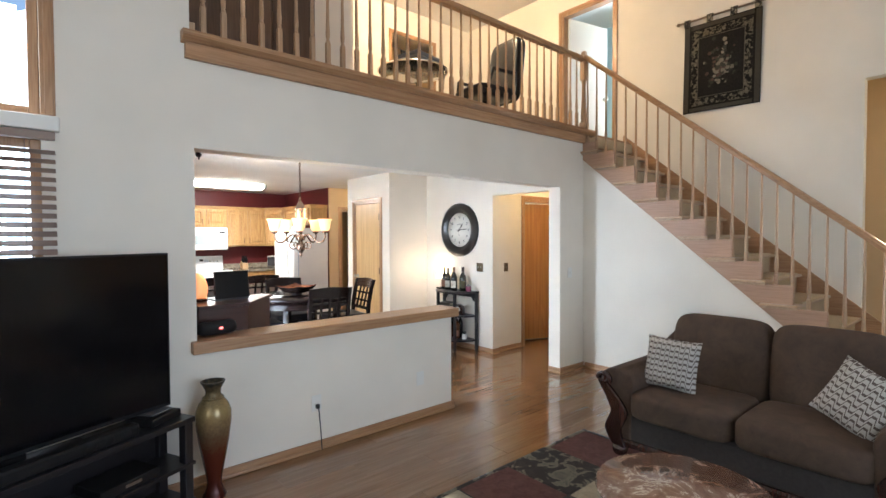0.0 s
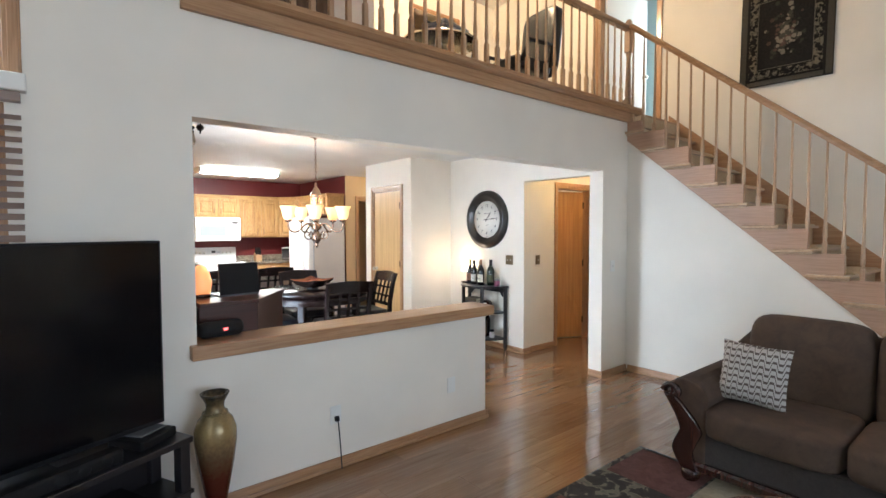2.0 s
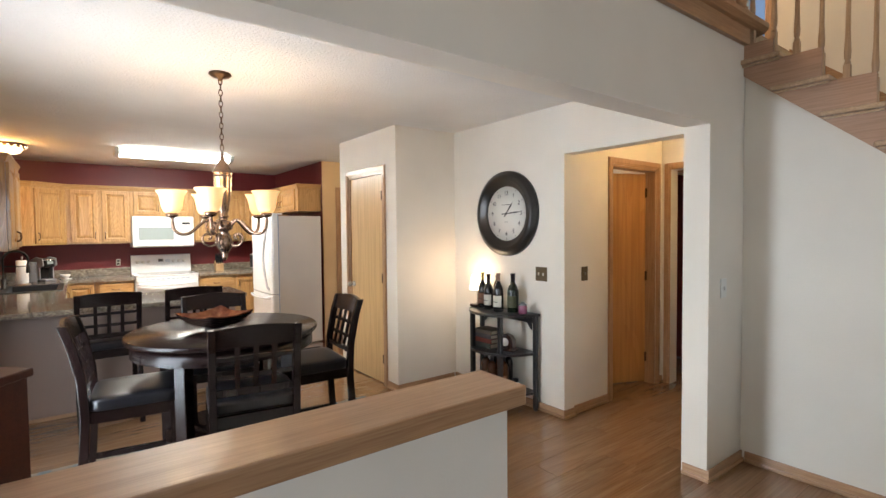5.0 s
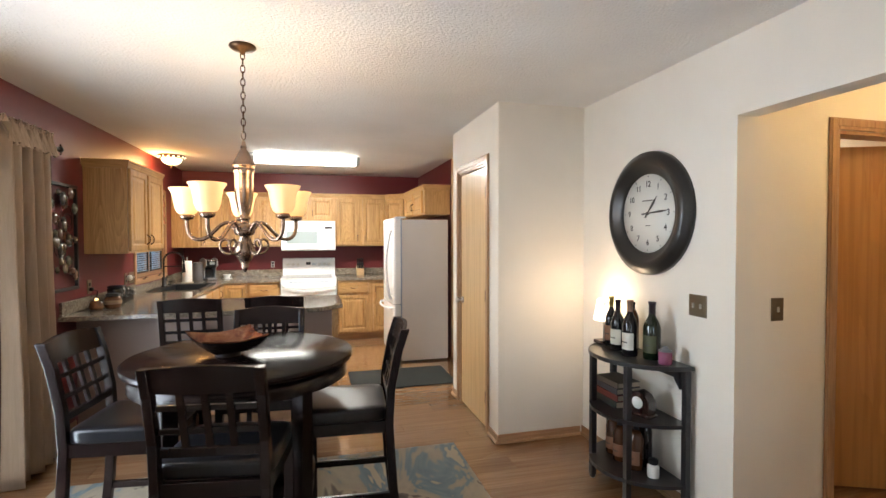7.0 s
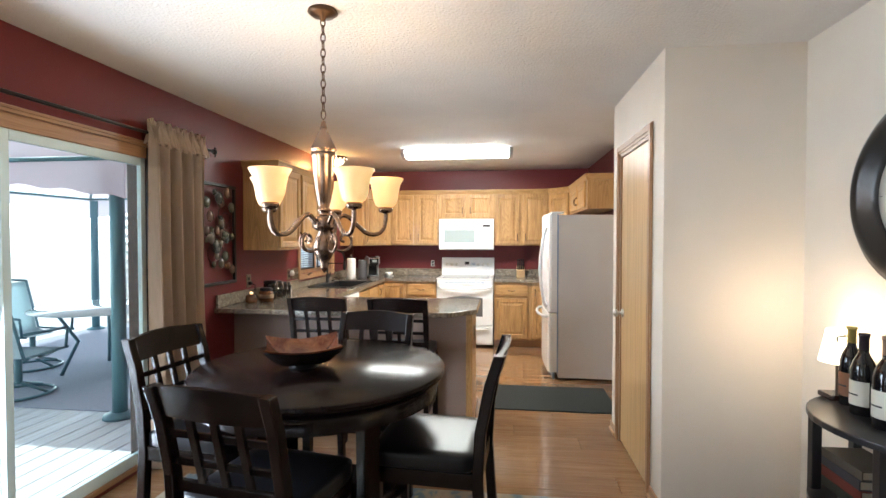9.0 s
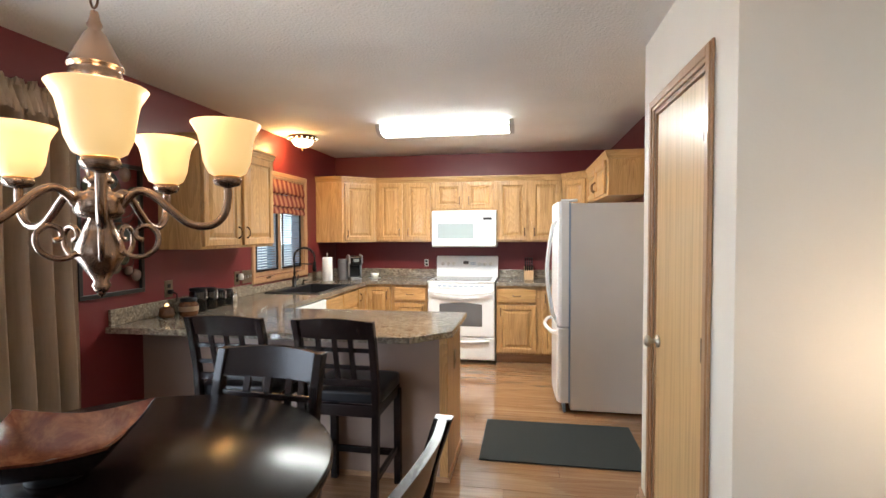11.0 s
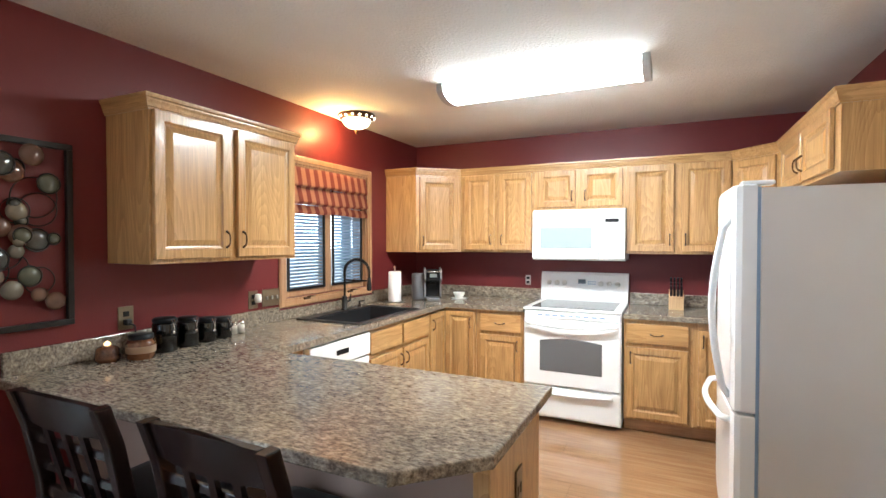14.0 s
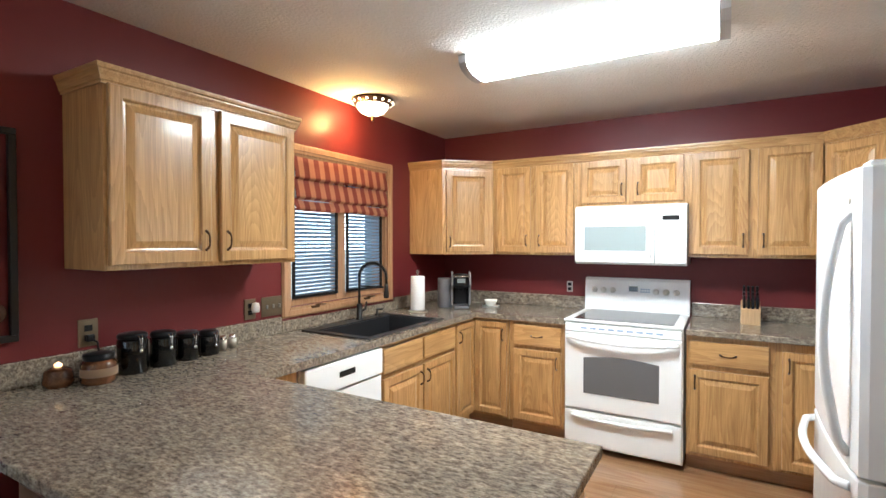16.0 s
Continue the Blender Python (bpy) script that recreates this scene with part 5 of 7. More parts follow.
# ---- dining room ----


def bent(pts, w, d):
    """A square bar along points in the y-z plane: list of (y, z); w across x, d along y."""
    poly = [(y - d / 2, z) for y, z in pts] + [(y + d / 2, z) for y, z in reversed(pts)]
    return poly


def dining_chair(label, m, group):
    """Counter-height chair with a lattice back, facing +y; the seat's middle is the origin."""
    c = thing("dining_chair", label, "chair", m, group)
    W, SH, TOP = 0.43, 0.62, 1.03
    for s in (-1, 1):
        x = s * (W / 2 - 0.02)
        back = [(-0.255, 0.0), (-0.225, 0.25), (-0.205, SH - 0.06), (-0.215, 0.74), (-0.25, 0.92), (-0.285, TOP)]
        part("back_post", Geo().prism(bent(back, 0.036, 0.042), x - 0.018, x + 0.018, 0, bevel=0.005), ESPRESSO, c)
        part("leg", Geo().prism([(x - 0.019, 0.165), (x + 0.019, 0.165), (x + 0.019, 0.203), (x - 0.019, 0.203)], 0.0, SH - 0.06, bevel=0.004), ESPRESSO, c)
        part("stretcher", Geo().box((x - 0.01, -0.21, 0.20), (x + 0.01, 0.17, 0.235), 0.004), ESPRESSO, c)
        part("side_apron", Geo().box((x - 0.012, -0.19, SH - 0.09), (x + 0.012, 0.19, SH - 0.03), 0.003), ESPRESSO, c)
    part("front_stretcher", Geo().box((-W / 2 + 0.03, 0.175, 0.16), (W / 2 - 0.03, 0.195, 0.20), 0.004), ESPRESSO, c)
    part("front_apron", Geo().box((-W / 2 + 0.035, 0.165, SH - 0.09), (W / 2 - 0.035, 0.195, SH - 0.03), 0.003), ESPRESSO, c)
    part("back_apron", Geo().box((-W / 2 + 0.035, -0.215, SH - 0.09), (W / 2 - 0.035, -0.19, SH - 0.03), 0.003), ESPRESSO, c)
    part("seat", Geo().pillow((-W / 2 + 0.002, -0.195, SH - 0.035), (W / 2 - 0.002, 0.215, SH + 0.035), 0.5, 7), LEATHER, c, "black leather seat pad")

    def by(z):
        return -0.215 - 0.035 * (z - 0.74) / 0.18 if z < 0.92 else -0.25 - 0.035 * (z - 0.92) / 0.11
    n = 10
    rail = []
    for side in (0, 1):
        for k in range(n + 1):
            u = k / n if side == 0 else 1 - k / n
            rail.append(((u - 0.5) * (W - 0.075), -0.02 * math.sin(math.pi * u) + (0.0 if side == 0 else 0.02)))
    g = Geo()
    vs = []
    for z, lift in ((0.935, by(0.935)), (1.03, by(1.03))):
        vs.append([g.bm.verts.new((x, y + lift - 0.01, z + (0.012 * math.sin(math.pi * (x / (W - 0.075) + 0.5)) if z > 1 else 0))) for x, y in rail])
    L = len(rail)
    g.bm.faces.new(vs[0][::-1]), g.bm.faces.new(vs[1])
    for k in range(L):
        g.bm.faces.new((vs[0][k], vs[0][(k + 1) % L], vs[1][(k + 1) % L], vs[1][k])).smooth = k not in (n, L - 1)
    for ring in vs:
        for k in range(L):
            g.bm.edges.get((ring[k], ring[(k + 1) % L])).smooth = False
    part("top_rail", g, ESPRESSO, c)
    part("lower_rail", Geo().box((-W / 2 + 0.036, by(0.70) - 0.01, 0.685), (W / 2 - 0.036, by(0.70) + 0.01, 0.72), 0.003), ESPRESSO, c)
    for x in (-0.085, 0.0, 0.085):
        part("slat", Geo().prism([(by(0.72) - 0.007, 0.72), (by(0.72) + 0.007, 0.72), (by(0.935) - 0.003, 0.937), (by(0.935) - 0.017, 0.937)], x - 0.012, x + 0.012, 0), ESPRESSO, c)
    for z in (0.785, 0.875):
        part("cross_slat", Geo().box((-W / 2 + 0.036, by(z) - 0.005, z - 0.011), (W / 2 - 0.036, by(z) + 0.007, z + 0.011), 0.002), ESPRESSO, c)
    return c


DC = "dark espresso counter-height chair with lattice back"
ch = dining_chair(DC + " beside round table", pose(2.505, 4.845, 0, 0, 0, -9), "chairs round the table")
copy_thing(ch, pose(3.0, 5.28, 0, 0, 0, 86))
copy_thing(ch, pose(2.02, 5.32, 0, 0, 0, -97))
copy_thing(ch, pose(2.55, 5.71, 0, 0, 0, 176))
sc = copy_thing(ch, pose(1.96, 6.885, 0, 0, 0, 1))
tagged(sc, DC + " at the peninsula", "chair", "stools at the peninsula")
sc = copy_thing(sc, pose(2.555, 6.885, 0, 0, 0, -1))

tb = thing("dining_table", "round dark espresso counter-height dining table", "table", pose(2.50, 5.33, 0))
R = 0.535
part("tabletop", Geo().lathe([(0, 0.868), (R - 0.03, 0.868), (R - 0.006, 0.872), (R, 0.882), (R, 0.896), (R - 0.006, 0.903), (0, 0.904)], seg=64), ESPRESSO, tb, "glossy espresso round top")
part("apron", Geo().lathe([(R - 0.03, 0.79), (R - 0.03, 0.867), (R - 0.06, 0.867), (R - 0.06, 0.79), (R - 0.03, 0.79)], seg=48), ESPRESSO, tb)
for a in (45, 135, 225, 315):
    m = pose(0, 0, 0, 0, 0, a) @ pose(0.40, 0, 0)
    part("leg", Geo().prism([(-0.03, 0.0), (0.03, 0.0), (0.038, 0.79), (-0.038, 0.79)], -0.032, 0.032, 1, m=m, bevel=0.005), ESPRESSO, tb)
part("shelf", Geo().lathe([(0, 0.28), (0.34, 0.28), (0.34, 0.31), (0, 0.31)], seg=32), ESPRESSO, tb)

BOWLM = speckled("copper_leaf_glaze", [(0.3, (0.06, 0.014, 0.009)), (0.5, (0.15, 0.045, 0.022)), (0.7, (0.30, 0.12, 0.05))], 9, 0.09)
k = thing("decorative_bowl", "copper-brown square wavy bowl with dark outside", "bowl", pose(2.43, 5.29, 0.905, 0, 0, 25))


def bowl(u, v, inner):
    a, b = 2 * u - 1, 2 * v - 1
    r2 = max(abs(a), abs(b)) ** 2
    corner = (abs(a) * abs(b)) ** 2
    z = 0.014 + 0.072 * r2 ** 1.5 + 0.022 * corner + (0.006 if inner else 0)
    s = 0.158 - 0.012 * (1 - abs(a * b))
    return (a * s * (1 - 0.12 * b * b * (1 - abs(a))), b * s, z)


part("outside", Geo().grid(lambda u, v: bowl(u, v, False), 20, 20), mat("dark_glaze", (0.02, 0.012, 0.01), 0.15), k, "dark glazed outside")
part("inside", Geo().grid(lambda u, v: bowl(u, v, True), 20, 20), BOWLM, k, "shiny copper inside")
part("foot", Geo().lathe([(0.05, 0.0), (0.06, 0.0), (0.055, 0.022), (0.045, 0.022)], seg=20), BLACK, k)

def curve(pts, n=5):
    """Points on a smooth line through the given ones."""
    p = [Vector(q) for q in pts]
    out = []
    for i in range(len(p) - 1):
        a, b, c, d = p[max(i - 1, 0)], p[i], p[i + 1], p[min(i + 2, len(p) - 1)]
        for k in range(n):
            t = k / n
            out.append(0.5 * (2 * b + (c - a) * t + (2 * a - 5 * b + 4 * c - d) * t * t + (3 * b - a - 3 * c + d) * t ** 3))
    return out + [p[-1]]


# chandelier
ch2 = thing("chandelier", "five-arm bronze chandelier with amber glass shades, lit", "chandelier", pose(2.505, 5.345, 0))
part("canopy", Geo().lathe([(0, 2.439), (0.062, 2.439), (0.065, 2.43), (0.05, 2.418), (0.015, 2.41), (0.008, 2.395), (0, 2.395)]), BRONZE, ch2)
first = None
zc = 2.39
i = 0
while zc > 1.97:
    if first is None:
        g = Geo().tube([(0.010 * math.cos(a), 0, 0.021 * math.sin(a)) for a in [2 * math.pi * q / 12 for q in range(12)]], 0.0028, 5, True)
        first = part("chain_link", g, BRONZE, ch2)
        first.matrix_local = pose(0, 0, zc)
    else:
        same_part(first, ch2, pose(0, 0, zc, 0, 0, 90 * (i % 2)))
    zc -= 0.033
    i += 1
part("column", Geo().lathe([(0, 2.0), (0.008, 1.995), (0.012, 1.975), (0.016, 1.965), (0.012, 1.955), (0.022, 1.945), (0.05, 1.885), (0.056, 1.875), (0.056, 1.868), (0.05, 1.865), (0.052, 1.855), (0.055, 1.845), (0.048, 1.83), (0.047, 1.77), (0.043, 1.71), (0.03, 1.645), (0.022, 1.62), (0.03, 1.612), (0.03, 1.605), (0.02, 1.60), (0.024, 1.585), (0.046, 1.578), (0.05, 1.56), (0.05, 1.535), (0.04, 1.525), (0.024, 1.52), (0.036, 1.49), (0.05, 1.45), (0.048, 1.43), (0.03, 1.40), (0.015, 1.375), (0.02, 1.365), (0.012, 1.35), (0, 1.335)], seg=28), COPPER, ch2, "turned copper-bronze column").location.z = -0.03
arm = shade = bulb = scroll = None
for n in range(5):
    a = 72 * n + 27.5
    m = pose(0, 0, -0.03, 0, 0, a)
    if arm is None:
        pts = [(0.04, 0, 1.545), (0.075, 0, 1.585), (0.11, 0, 1.578), (0.15, 0, 1.54), (0.19, 0, 1.508), (0.235, 0, 1.505), (0.265, 0, 1.53), (0.275, 0, 1.57), (0.275, 0, 1.60)]
        arm = part("arm", Geo().tube(curve(pts), 0.0095, 10).lathe([(0, 0), (0.028, 0.008), (0.034, 0.02), (0.03, 0.03), (0, 0.03)], (0.275, 0, 1.597), 18), COPPER, ch2, "curved copper-bronze arm")
        shade = part("shade", Geo().lathe([(0.03, 0.0), (0.044, 0.008), (0.055, 0.035), (0.060, 0.07), (0.066, 0.10), (0.082, 0.128), (0.080, 0.130), (0.063, 0.10), (0.056, 0.07), (0.051, 0.037), (0.040, 0.014), (0.02, 0.006)], (0.275, 0, 1.628), 28), SHADE, ch2, "glowing amber bell glass shade")
        bulb = part("bulb", Geo().lathe([(0, 0.01), (0.012, 0.02), (0.024, 0.06), (0.016, 0.085), (0, 0.09)], (0.275, 0, 1.628), 14), BULB, ch2)
        scroll = part("scroll", Geo().tube(curve([(0.035, 0, 1.455), (0.06, 0, 1.433), (0.09, 0, 1.432), (0.115, 0, 1.452), (0.119, 0, 1.483), (0.10, 0, 1.503), (0.078, 0, 1.497), (0.073, 0, 1.478), (0.088, 0, 1.470)]), 0.0062, 8), COPPER, ch2)
        for o in (arm, shade, bulb, scroll):
            o.matrix_local = m
    else:
        for o in (arm, shade, bulb):
            same_part(o, ch2, m)
        same_part(scroll, ch2, m)
    p = m @ Vector((0.275, 0, 0))
    lamp("chandelier_bulb", "POINT", pose(2.505 + p.x, 5.345 + p.y, 1.77), 3.0, (1.0, 0.74, 0.46), 0.05)

# clock
ck = thing("wall_clock", "large round wall clock with wide black frame", "clock", pose(XC - 0.001, 5.225, 1.622, 0, 0, -90))
FACE = paint("clock_face", (0.74, 0.72, 0.66), 0.5, 0.05)
part("frame", Geo().lathe([(0.235, 0.012), (0.25, 0.03), (0.27, 0.034), (0.29, 0.055), (0.315, 0.062), (0.34, 0.05), (0.352, 0.035), (0.366, 0.03), (0.37, 0.0), (0.235, 0.0)], seg=64, m=pose(0, 0, 0, 90, 0, 0)), mat("black_antiqued", (0.014, 0.012, 0.011), 0.3), ck, "moulded black clock frame")
part("face", Geo().lathe([(0, 0.01), (0.237, 0.01), (0.237, 0.002)], seg=48, m=pose(0, 0, 0, 90, 0, 0)), FACE, ck, "aged cream clock face")


def text(words, size, m, material, parent, name="numeral", extrude=0.0008):
    cu = bpy.data.curves.new(name, "FONT")
    cu.body, cu.size, cu.align_x, cu.align_y, cu.extrude = words, size, "CENTER", "CENTER", extrude
    tmp = bpy.data.objects.new(name, cu)
    scene.collection.objects.link(tmp)
    me = bpy.data.meshes.new_from_object(tmp.evaluated_get(bpy.context.evaluated_depsgraph_get()))
    bpy.data.objects.remove(tmp)
    me.materials.append(material)
    ob = new(name, me)
    ob.parent = parent
    ob.matrix_local = m
    return ob


INK = mat("black_ink", (0.05, 0.046, 0.042), 0.6)
for n in range(1, 13):
    a = radians(90 - 30 * n)
    text(str(n), 0.05, pose(0.175 * math.cos(a), -0.0115, 0.175 * math.sin(a), 90, 0, 0), INK, ck)
for n in range(60):
    a = 2 * math.pi * n / 60
    part("minute_mark", Geo().box((-0.001, -0.0125, 0.215), (0.001, -0.0105, 0.225), m=pose(0, 0, 0, 0, math.degrees(a), 0)), INK, ck) if n % 5 == 0 else None
part("maker_mark", Geo().box((-0.05, -0.0122, 0.075), (0.05, -0.0108, 0.08)).box((-0.02, -0.0122, -0.075), (0.02, -0.0108, -0.071)), INK, ck, "small dark lettering bars")


def clock_hand(name, L, w, deg, y):
    part(name, Geo().prism([(-w, -L * 0.25), (w, -L * 0.25), (w * 0.6, 0), (w * 1.3, L * 0.6), (0, L), (-w * 1.3, L * 0.6), (-w * 0.6, 0)], y - 0.001, y + 0.001, 1, m=pose(0, 0, 0, 0, deg, 0)), INK, ck)


clock_hand("hour_pointer", 0.125, 0.006, 40, -0.016)
clock_hand("minute_pointer", 0.19, 0.005, 86, -0.019)
part("boss", Geo().lathe([(0, 0.024), (0.008, 0.02), (0.009, 0.01)], seg=14, m=pose(0, 0, 0, 90, 0, 0)), INK, ck)

# half-round bar stand
SX, SY = XC - 0.022, 5.185
bs = thing("console_table", "black half-round console table with two shelves", "console table", pose(SX, SY, 0))
def half(r, n=20):
    return [(0.0, r)] + [(-0.35 * math.sin(math.pi * k / n), r * math.cos(math.pi * k / n)) for k in range(1, n)] + [(0.0, -r)]
part("tabletop", Geo().prism(half(0.355), 0.775, 0.80, bevel=0.005), BLACKWOOD, bs)
part("shelf", Geo().prism(half(0.325), 0.46, 0.48), BLACKWOOD, bs)
part("shelf", Geo().prism(half(0.325), 0.135, 0.155), BLACKWOOD, bs)
part("apron", Geo().box((-0.03, -0.30, 0.715), (-0.01, 0.30, 0.774), 0.002), BLACKWOOD, bs)
for x, y in ((-0.025, 0.325), (-0.025, -0.325), (-0.272, 0.17), (-0.272, -0.17)):
    part("leg", Geo().box((x - 0.017, y - 0.017, 0.02), (x + 0.017, y + 0.017, 0.774), 0.003).lathe([(0, 0), (0.012, 0), (0.02, 0.012), (0.014, 0.03), (0, 0.03)], (x, y, 0), 12), BLACKWOOD, bs)
for s in (-1, 1):
    part("bracket", Geo().prism([(s * 0.283, 0.774), (s * 0.20, 0.774), (s * 0.215, 0.745), (s * 0.25, 0.70), (s * 0.283, 0.66)], -0.034, -0.016, 0), BLACKWOOD, bs)

GREENB = mat("green_bottle", (0.004, 0.009, 0.003), 0.06)
DARKB = mat("dark_bottle", (0.008, 0.007, 0.008), 0.06)
AMBERB = mat("amber_spirit", (0.07, 0.024, 0.008), 0.07)
FOIL = mat("gold_foil", (0.45, 0.36, 0.12), 0.35, 0.6)
FOILK = mat("dark_foil", (0.03, 0.02, 0.025), 0.35, 0.3)
LABEL = mat("cream_label", (0.62, 0.60, 0.52), 0.6)
LABELR = mat("ochre_label", (0.24, 0.11, 0.06), 0.6)


def bottle(label, x, y, z, h, r, body, foil, paper, long_neck=True, cat="bottle", group="bottles on console table"):
    b = thing("wine_bottle" if cat == "bottle" else "liquor_bottle", label, "bottle", pose(x, y, z), group)
    h, r = h * 1.1, r * 1.06
    s = 0.55 if long_neck else 0.66
    part("glass", Geo().lathe([(0, 0.0), (r * 0.95, 0.0), (r, 0.006), (r, h * s), (r * 0.8, h * (s + 0.1)), (r * 0.42, h * (s + 0.2)), (r * 0.37, h * 0.8), (0, h * 0.8)], seg=20), body, b)
    part("foil", Geo().lathe([(r * 0.40, h * 0.795), (r * 0.40, h * 0.955), (r * 0.46, h * 0.96), (r * 0.46, h), (0, h)], seg=16), foil, b)
    if paper:
        n = 14
        g = Geo()
        g.grid(lambda u, v: ((r + 0.001) * math.cos(math.pi * (0.55 + 0.9 * u)), (r + 0.001) * math.sin(math.pi * (0.55 + 0.9 * u)), h * (0.12 + 0.30 * v)), n, 2)
        part("label", g, paper, b)
        part("print", Geo().grid(lambda u, v: ((r + 0.0018) * math.cos(math.pi * (0.8 + 0.4 * u)), (r + 0.0018) * math.sin(math.pi * (0.8 + 0.4 * u)), h * (0.24 + 0.02 * v)), 6, 1), INK, b)
    return b


bottle("dark wine bottle with ochre label and gold foil", SX - 0.12, SY + 0.21, 0.80, 0.28, 0.037, DARKB, FOIL, LABELR)
bottle("dark wine bottle with white label", SX - 0.15, SY + 0.10, 0.80, 0.275, 0.038, DARKB, FOILK, LABEL)
bottle("dark wine bottle with white shield label", SX - 0.17, SY - 0.045, 0.80, 0.29, 0.040, DARKB, mat("copper_foil", (0.28, 0.17, 0.12), 0.4, 0.3), LABEL)
bottle("green champagne bottle with dark foil", SX - 0.10, SY - 0.145, 0.80, 0.29, 0.044, GREENB, FOILK, mat("olive_label", (0.05, 0.055, 0.022), 0.5))
bottle("short amber liqueur bottle", SX - 0.055, SY + 0.09, 0.80, 0.26, 0.035, AMBERB, BLACK, None, False)
for i, (dx, dy, hh, rr, mm) in enumerate(((-0.10, 0.22, 0.26, 0.036, DARKB), (-0.15, 0.14, 0.23, 0.04, AMBERB), (-0.06, 0.13, 0.27, 0.035, DARKB), (-0.17, 0.04, 0.22, 0.037, AMBERB), (-0.08, 0.03, 0.25, 0.038, AMBERB), (-0.15, -0.08, 0.24, 0.04, AMBERB), (-0.07, -0.06, 0.27, 0.034, DARKB))):
    bottle("liquor bottle with paper label on lower shelf", SX + dx, SY + dy, 0.155, hh, rr, mm, BLACK if i % 2 else mat("red_cap", (0.3, 0.02, 0.03), 0.4) if i == 0 else BLACK, LABELR if i % 2 else None, False, "liquor", "bottles on lower shelf")
k = thing("jar", "small cream jar with black lid", "jar", pose(SX - 0.12, SY - 0.19, 0.155))
part("body", Geo().lathe([(0, 0), (0.03, 0), (0.032, 0.006), (0.032, 0.06), (0.024, 0.072), (0, 0.072)], seg=18), WHITEPL, k)
part("lid", Geo().lathe([(0.026, 0), (0.026, 0.025), (0, 0.026)], (0, 0, 0.0725), 18), BLACK, k)
random.seed(3)
zb = 0.48
for i, (t, cc) in enumerate(((0.04, (0.03, 0.04, 0.03)), (0.038, (0.18, 0.03, 0.02)), (0.036, (0.05, 0.05, 0.06)), (0.034, (0.10, 0.08, 0.06)))):
    b = thing("book", "thick hardcover book in a stack", "book", pose(SX - 0.145, SY + 0.10, zb, 0, 0, 90 + random.uniform(-6, 6)), "stack of books")
    w, d = 0.23 - 0.006 * i, 0.16 - 0.004 * i
    cm = mat("book_cloth", cc, 0.6)
    part("cover", Geo().box((-w / 2, -d / 2, 0), (w / 2, d / 2, 0.003)).box((-w / 2, -d / 2, t - 0.004), (w / 2, d / 2, t - 0.001)).box((-w / 2, d / 2, 0), (w / 2, d / 2 + 0.004, t - 0.001)), cm, b)
    part("pages", Geo().box((-w / 2 + 0.005, -d / 2 + 0.005, 0.003), (w / 2 - 0.005, d / 2, t - 0.004)), mat("page_edges", (0.55, 0.48, 0.36), 0.8), b)
    zb += t
k = thing("mantel_clock", "small dark wooden mantel clock", "clock", pose(SX - 0.15, SY - 0.12, 0.48, 0, 0, -70))
part("case", Geo().box((-0.08, -0.04, 0.0), (0.08, 0.04, 0.015), 0.004).prism([(-0.07, 0.015), (0.07, 0.015), (0.07, 0.09), (0.045, 0.125), (0, 0.14), (-0.045, 0.125), (-0.07, 0.09)], -0.035, 0.035, 1, bevel=0.004), MAHOGANY, k)
part("dial", Geo().lathe([(0, 0.004), (0.03, 0.004), (0.034, 0)], seg=20, m=pose(0, -0.0355, 0.075, 90, 0, 0)), WHITEPL, k)
k = thing("jar_candle", "pink jar candle with glass lid", "candle", pose(SX - 0.11, SY - 0.265, 0.80))
part("jar", Geo().lathe([(0, 0), (0.031, 0), (0.035, 0.006), (0.035, 0.06), (0.031, 0.068), (0, 0.068)], seg=20), mat("pink_wax", (0.24, 0.075, 0.13), 0.2), k)
part("lid", Geo().lathe([(0.033, 0), (0.035, 0.006), (0.02, 0.014), (0.012, 0.026), (0, 0.028)], (0, 0, 0.0685), 18), DGREY, k)
k = thing("table_lamp", "small lamp with glowing linen shade on wooden base", "lamp", pose(SX - 0.10, SY + 0.285, 0.80))
part("base", Geo().box((-0.075, -0.045, 0.0), (0.075, 0.04, 0.022), 0.005), MAHOGANY, k)
part("stem", Geo().lathe([(0.018, 0.022), (0.02, 0.03), (0.008, 0.04), (0.006, 0.20), (0, 0.20)], seg=12), BRONZE, k)
part("shade", Geo().lathe([(0.085, 0.15), (0.06, 0.28), (0.057, 0.28), (0.082, 0.15)], seg=28), LAMPSHADE, k, "glowing cream shade")
part("corkscrew_arm", Geo().tube([(-0.05, -0.04, 0.022), (-0.05, -0.04, 0.26), (-0.06, -0.10, 0.275)], 0.005, 6), STEEL, k)
lamp("table_lamp_bulb", "POINT", pose(SX - 0.12, SY + 0.36, 1.07), 5.2, (1.0, 0.72, 0.48), 0.05)

# curtains
rod = thing("curtain_rod", "black iron curtain rod with finials above patio door", "curtain rod")
part("rod", Geo().tube([(XR + 0.05, 3.93, 2.105), (XR + 0.085, 6.72, 2.105)], 0.010, 10), IRON, rod)
for y, s in ((3.93, -1), (6.72, 1)):
    part("finial", Geo().tube([(XR + 0.085, y, 2.105), (XR + 0.085, y + s * 0.02, 2.105), (XR + 0.085, y + s * 0.05, 2.105)], [0.012, 0.022, 0.006], 10).tube([(XR + 0.085, y + s * 0.02, 2.07), (XR + 0.085, y + s * 0.045, 2.105), (XR + 0.085, y + s * 0.02, 2.14)], 0.005, 6), IRON, rod)
    part("bracket", Geo().tube([(XR + 0.003, y - s * 0.14, 2.105), (XR + 0.085, y - s * 0.14, 2.105)], 0.007, 6), IRON, rod)


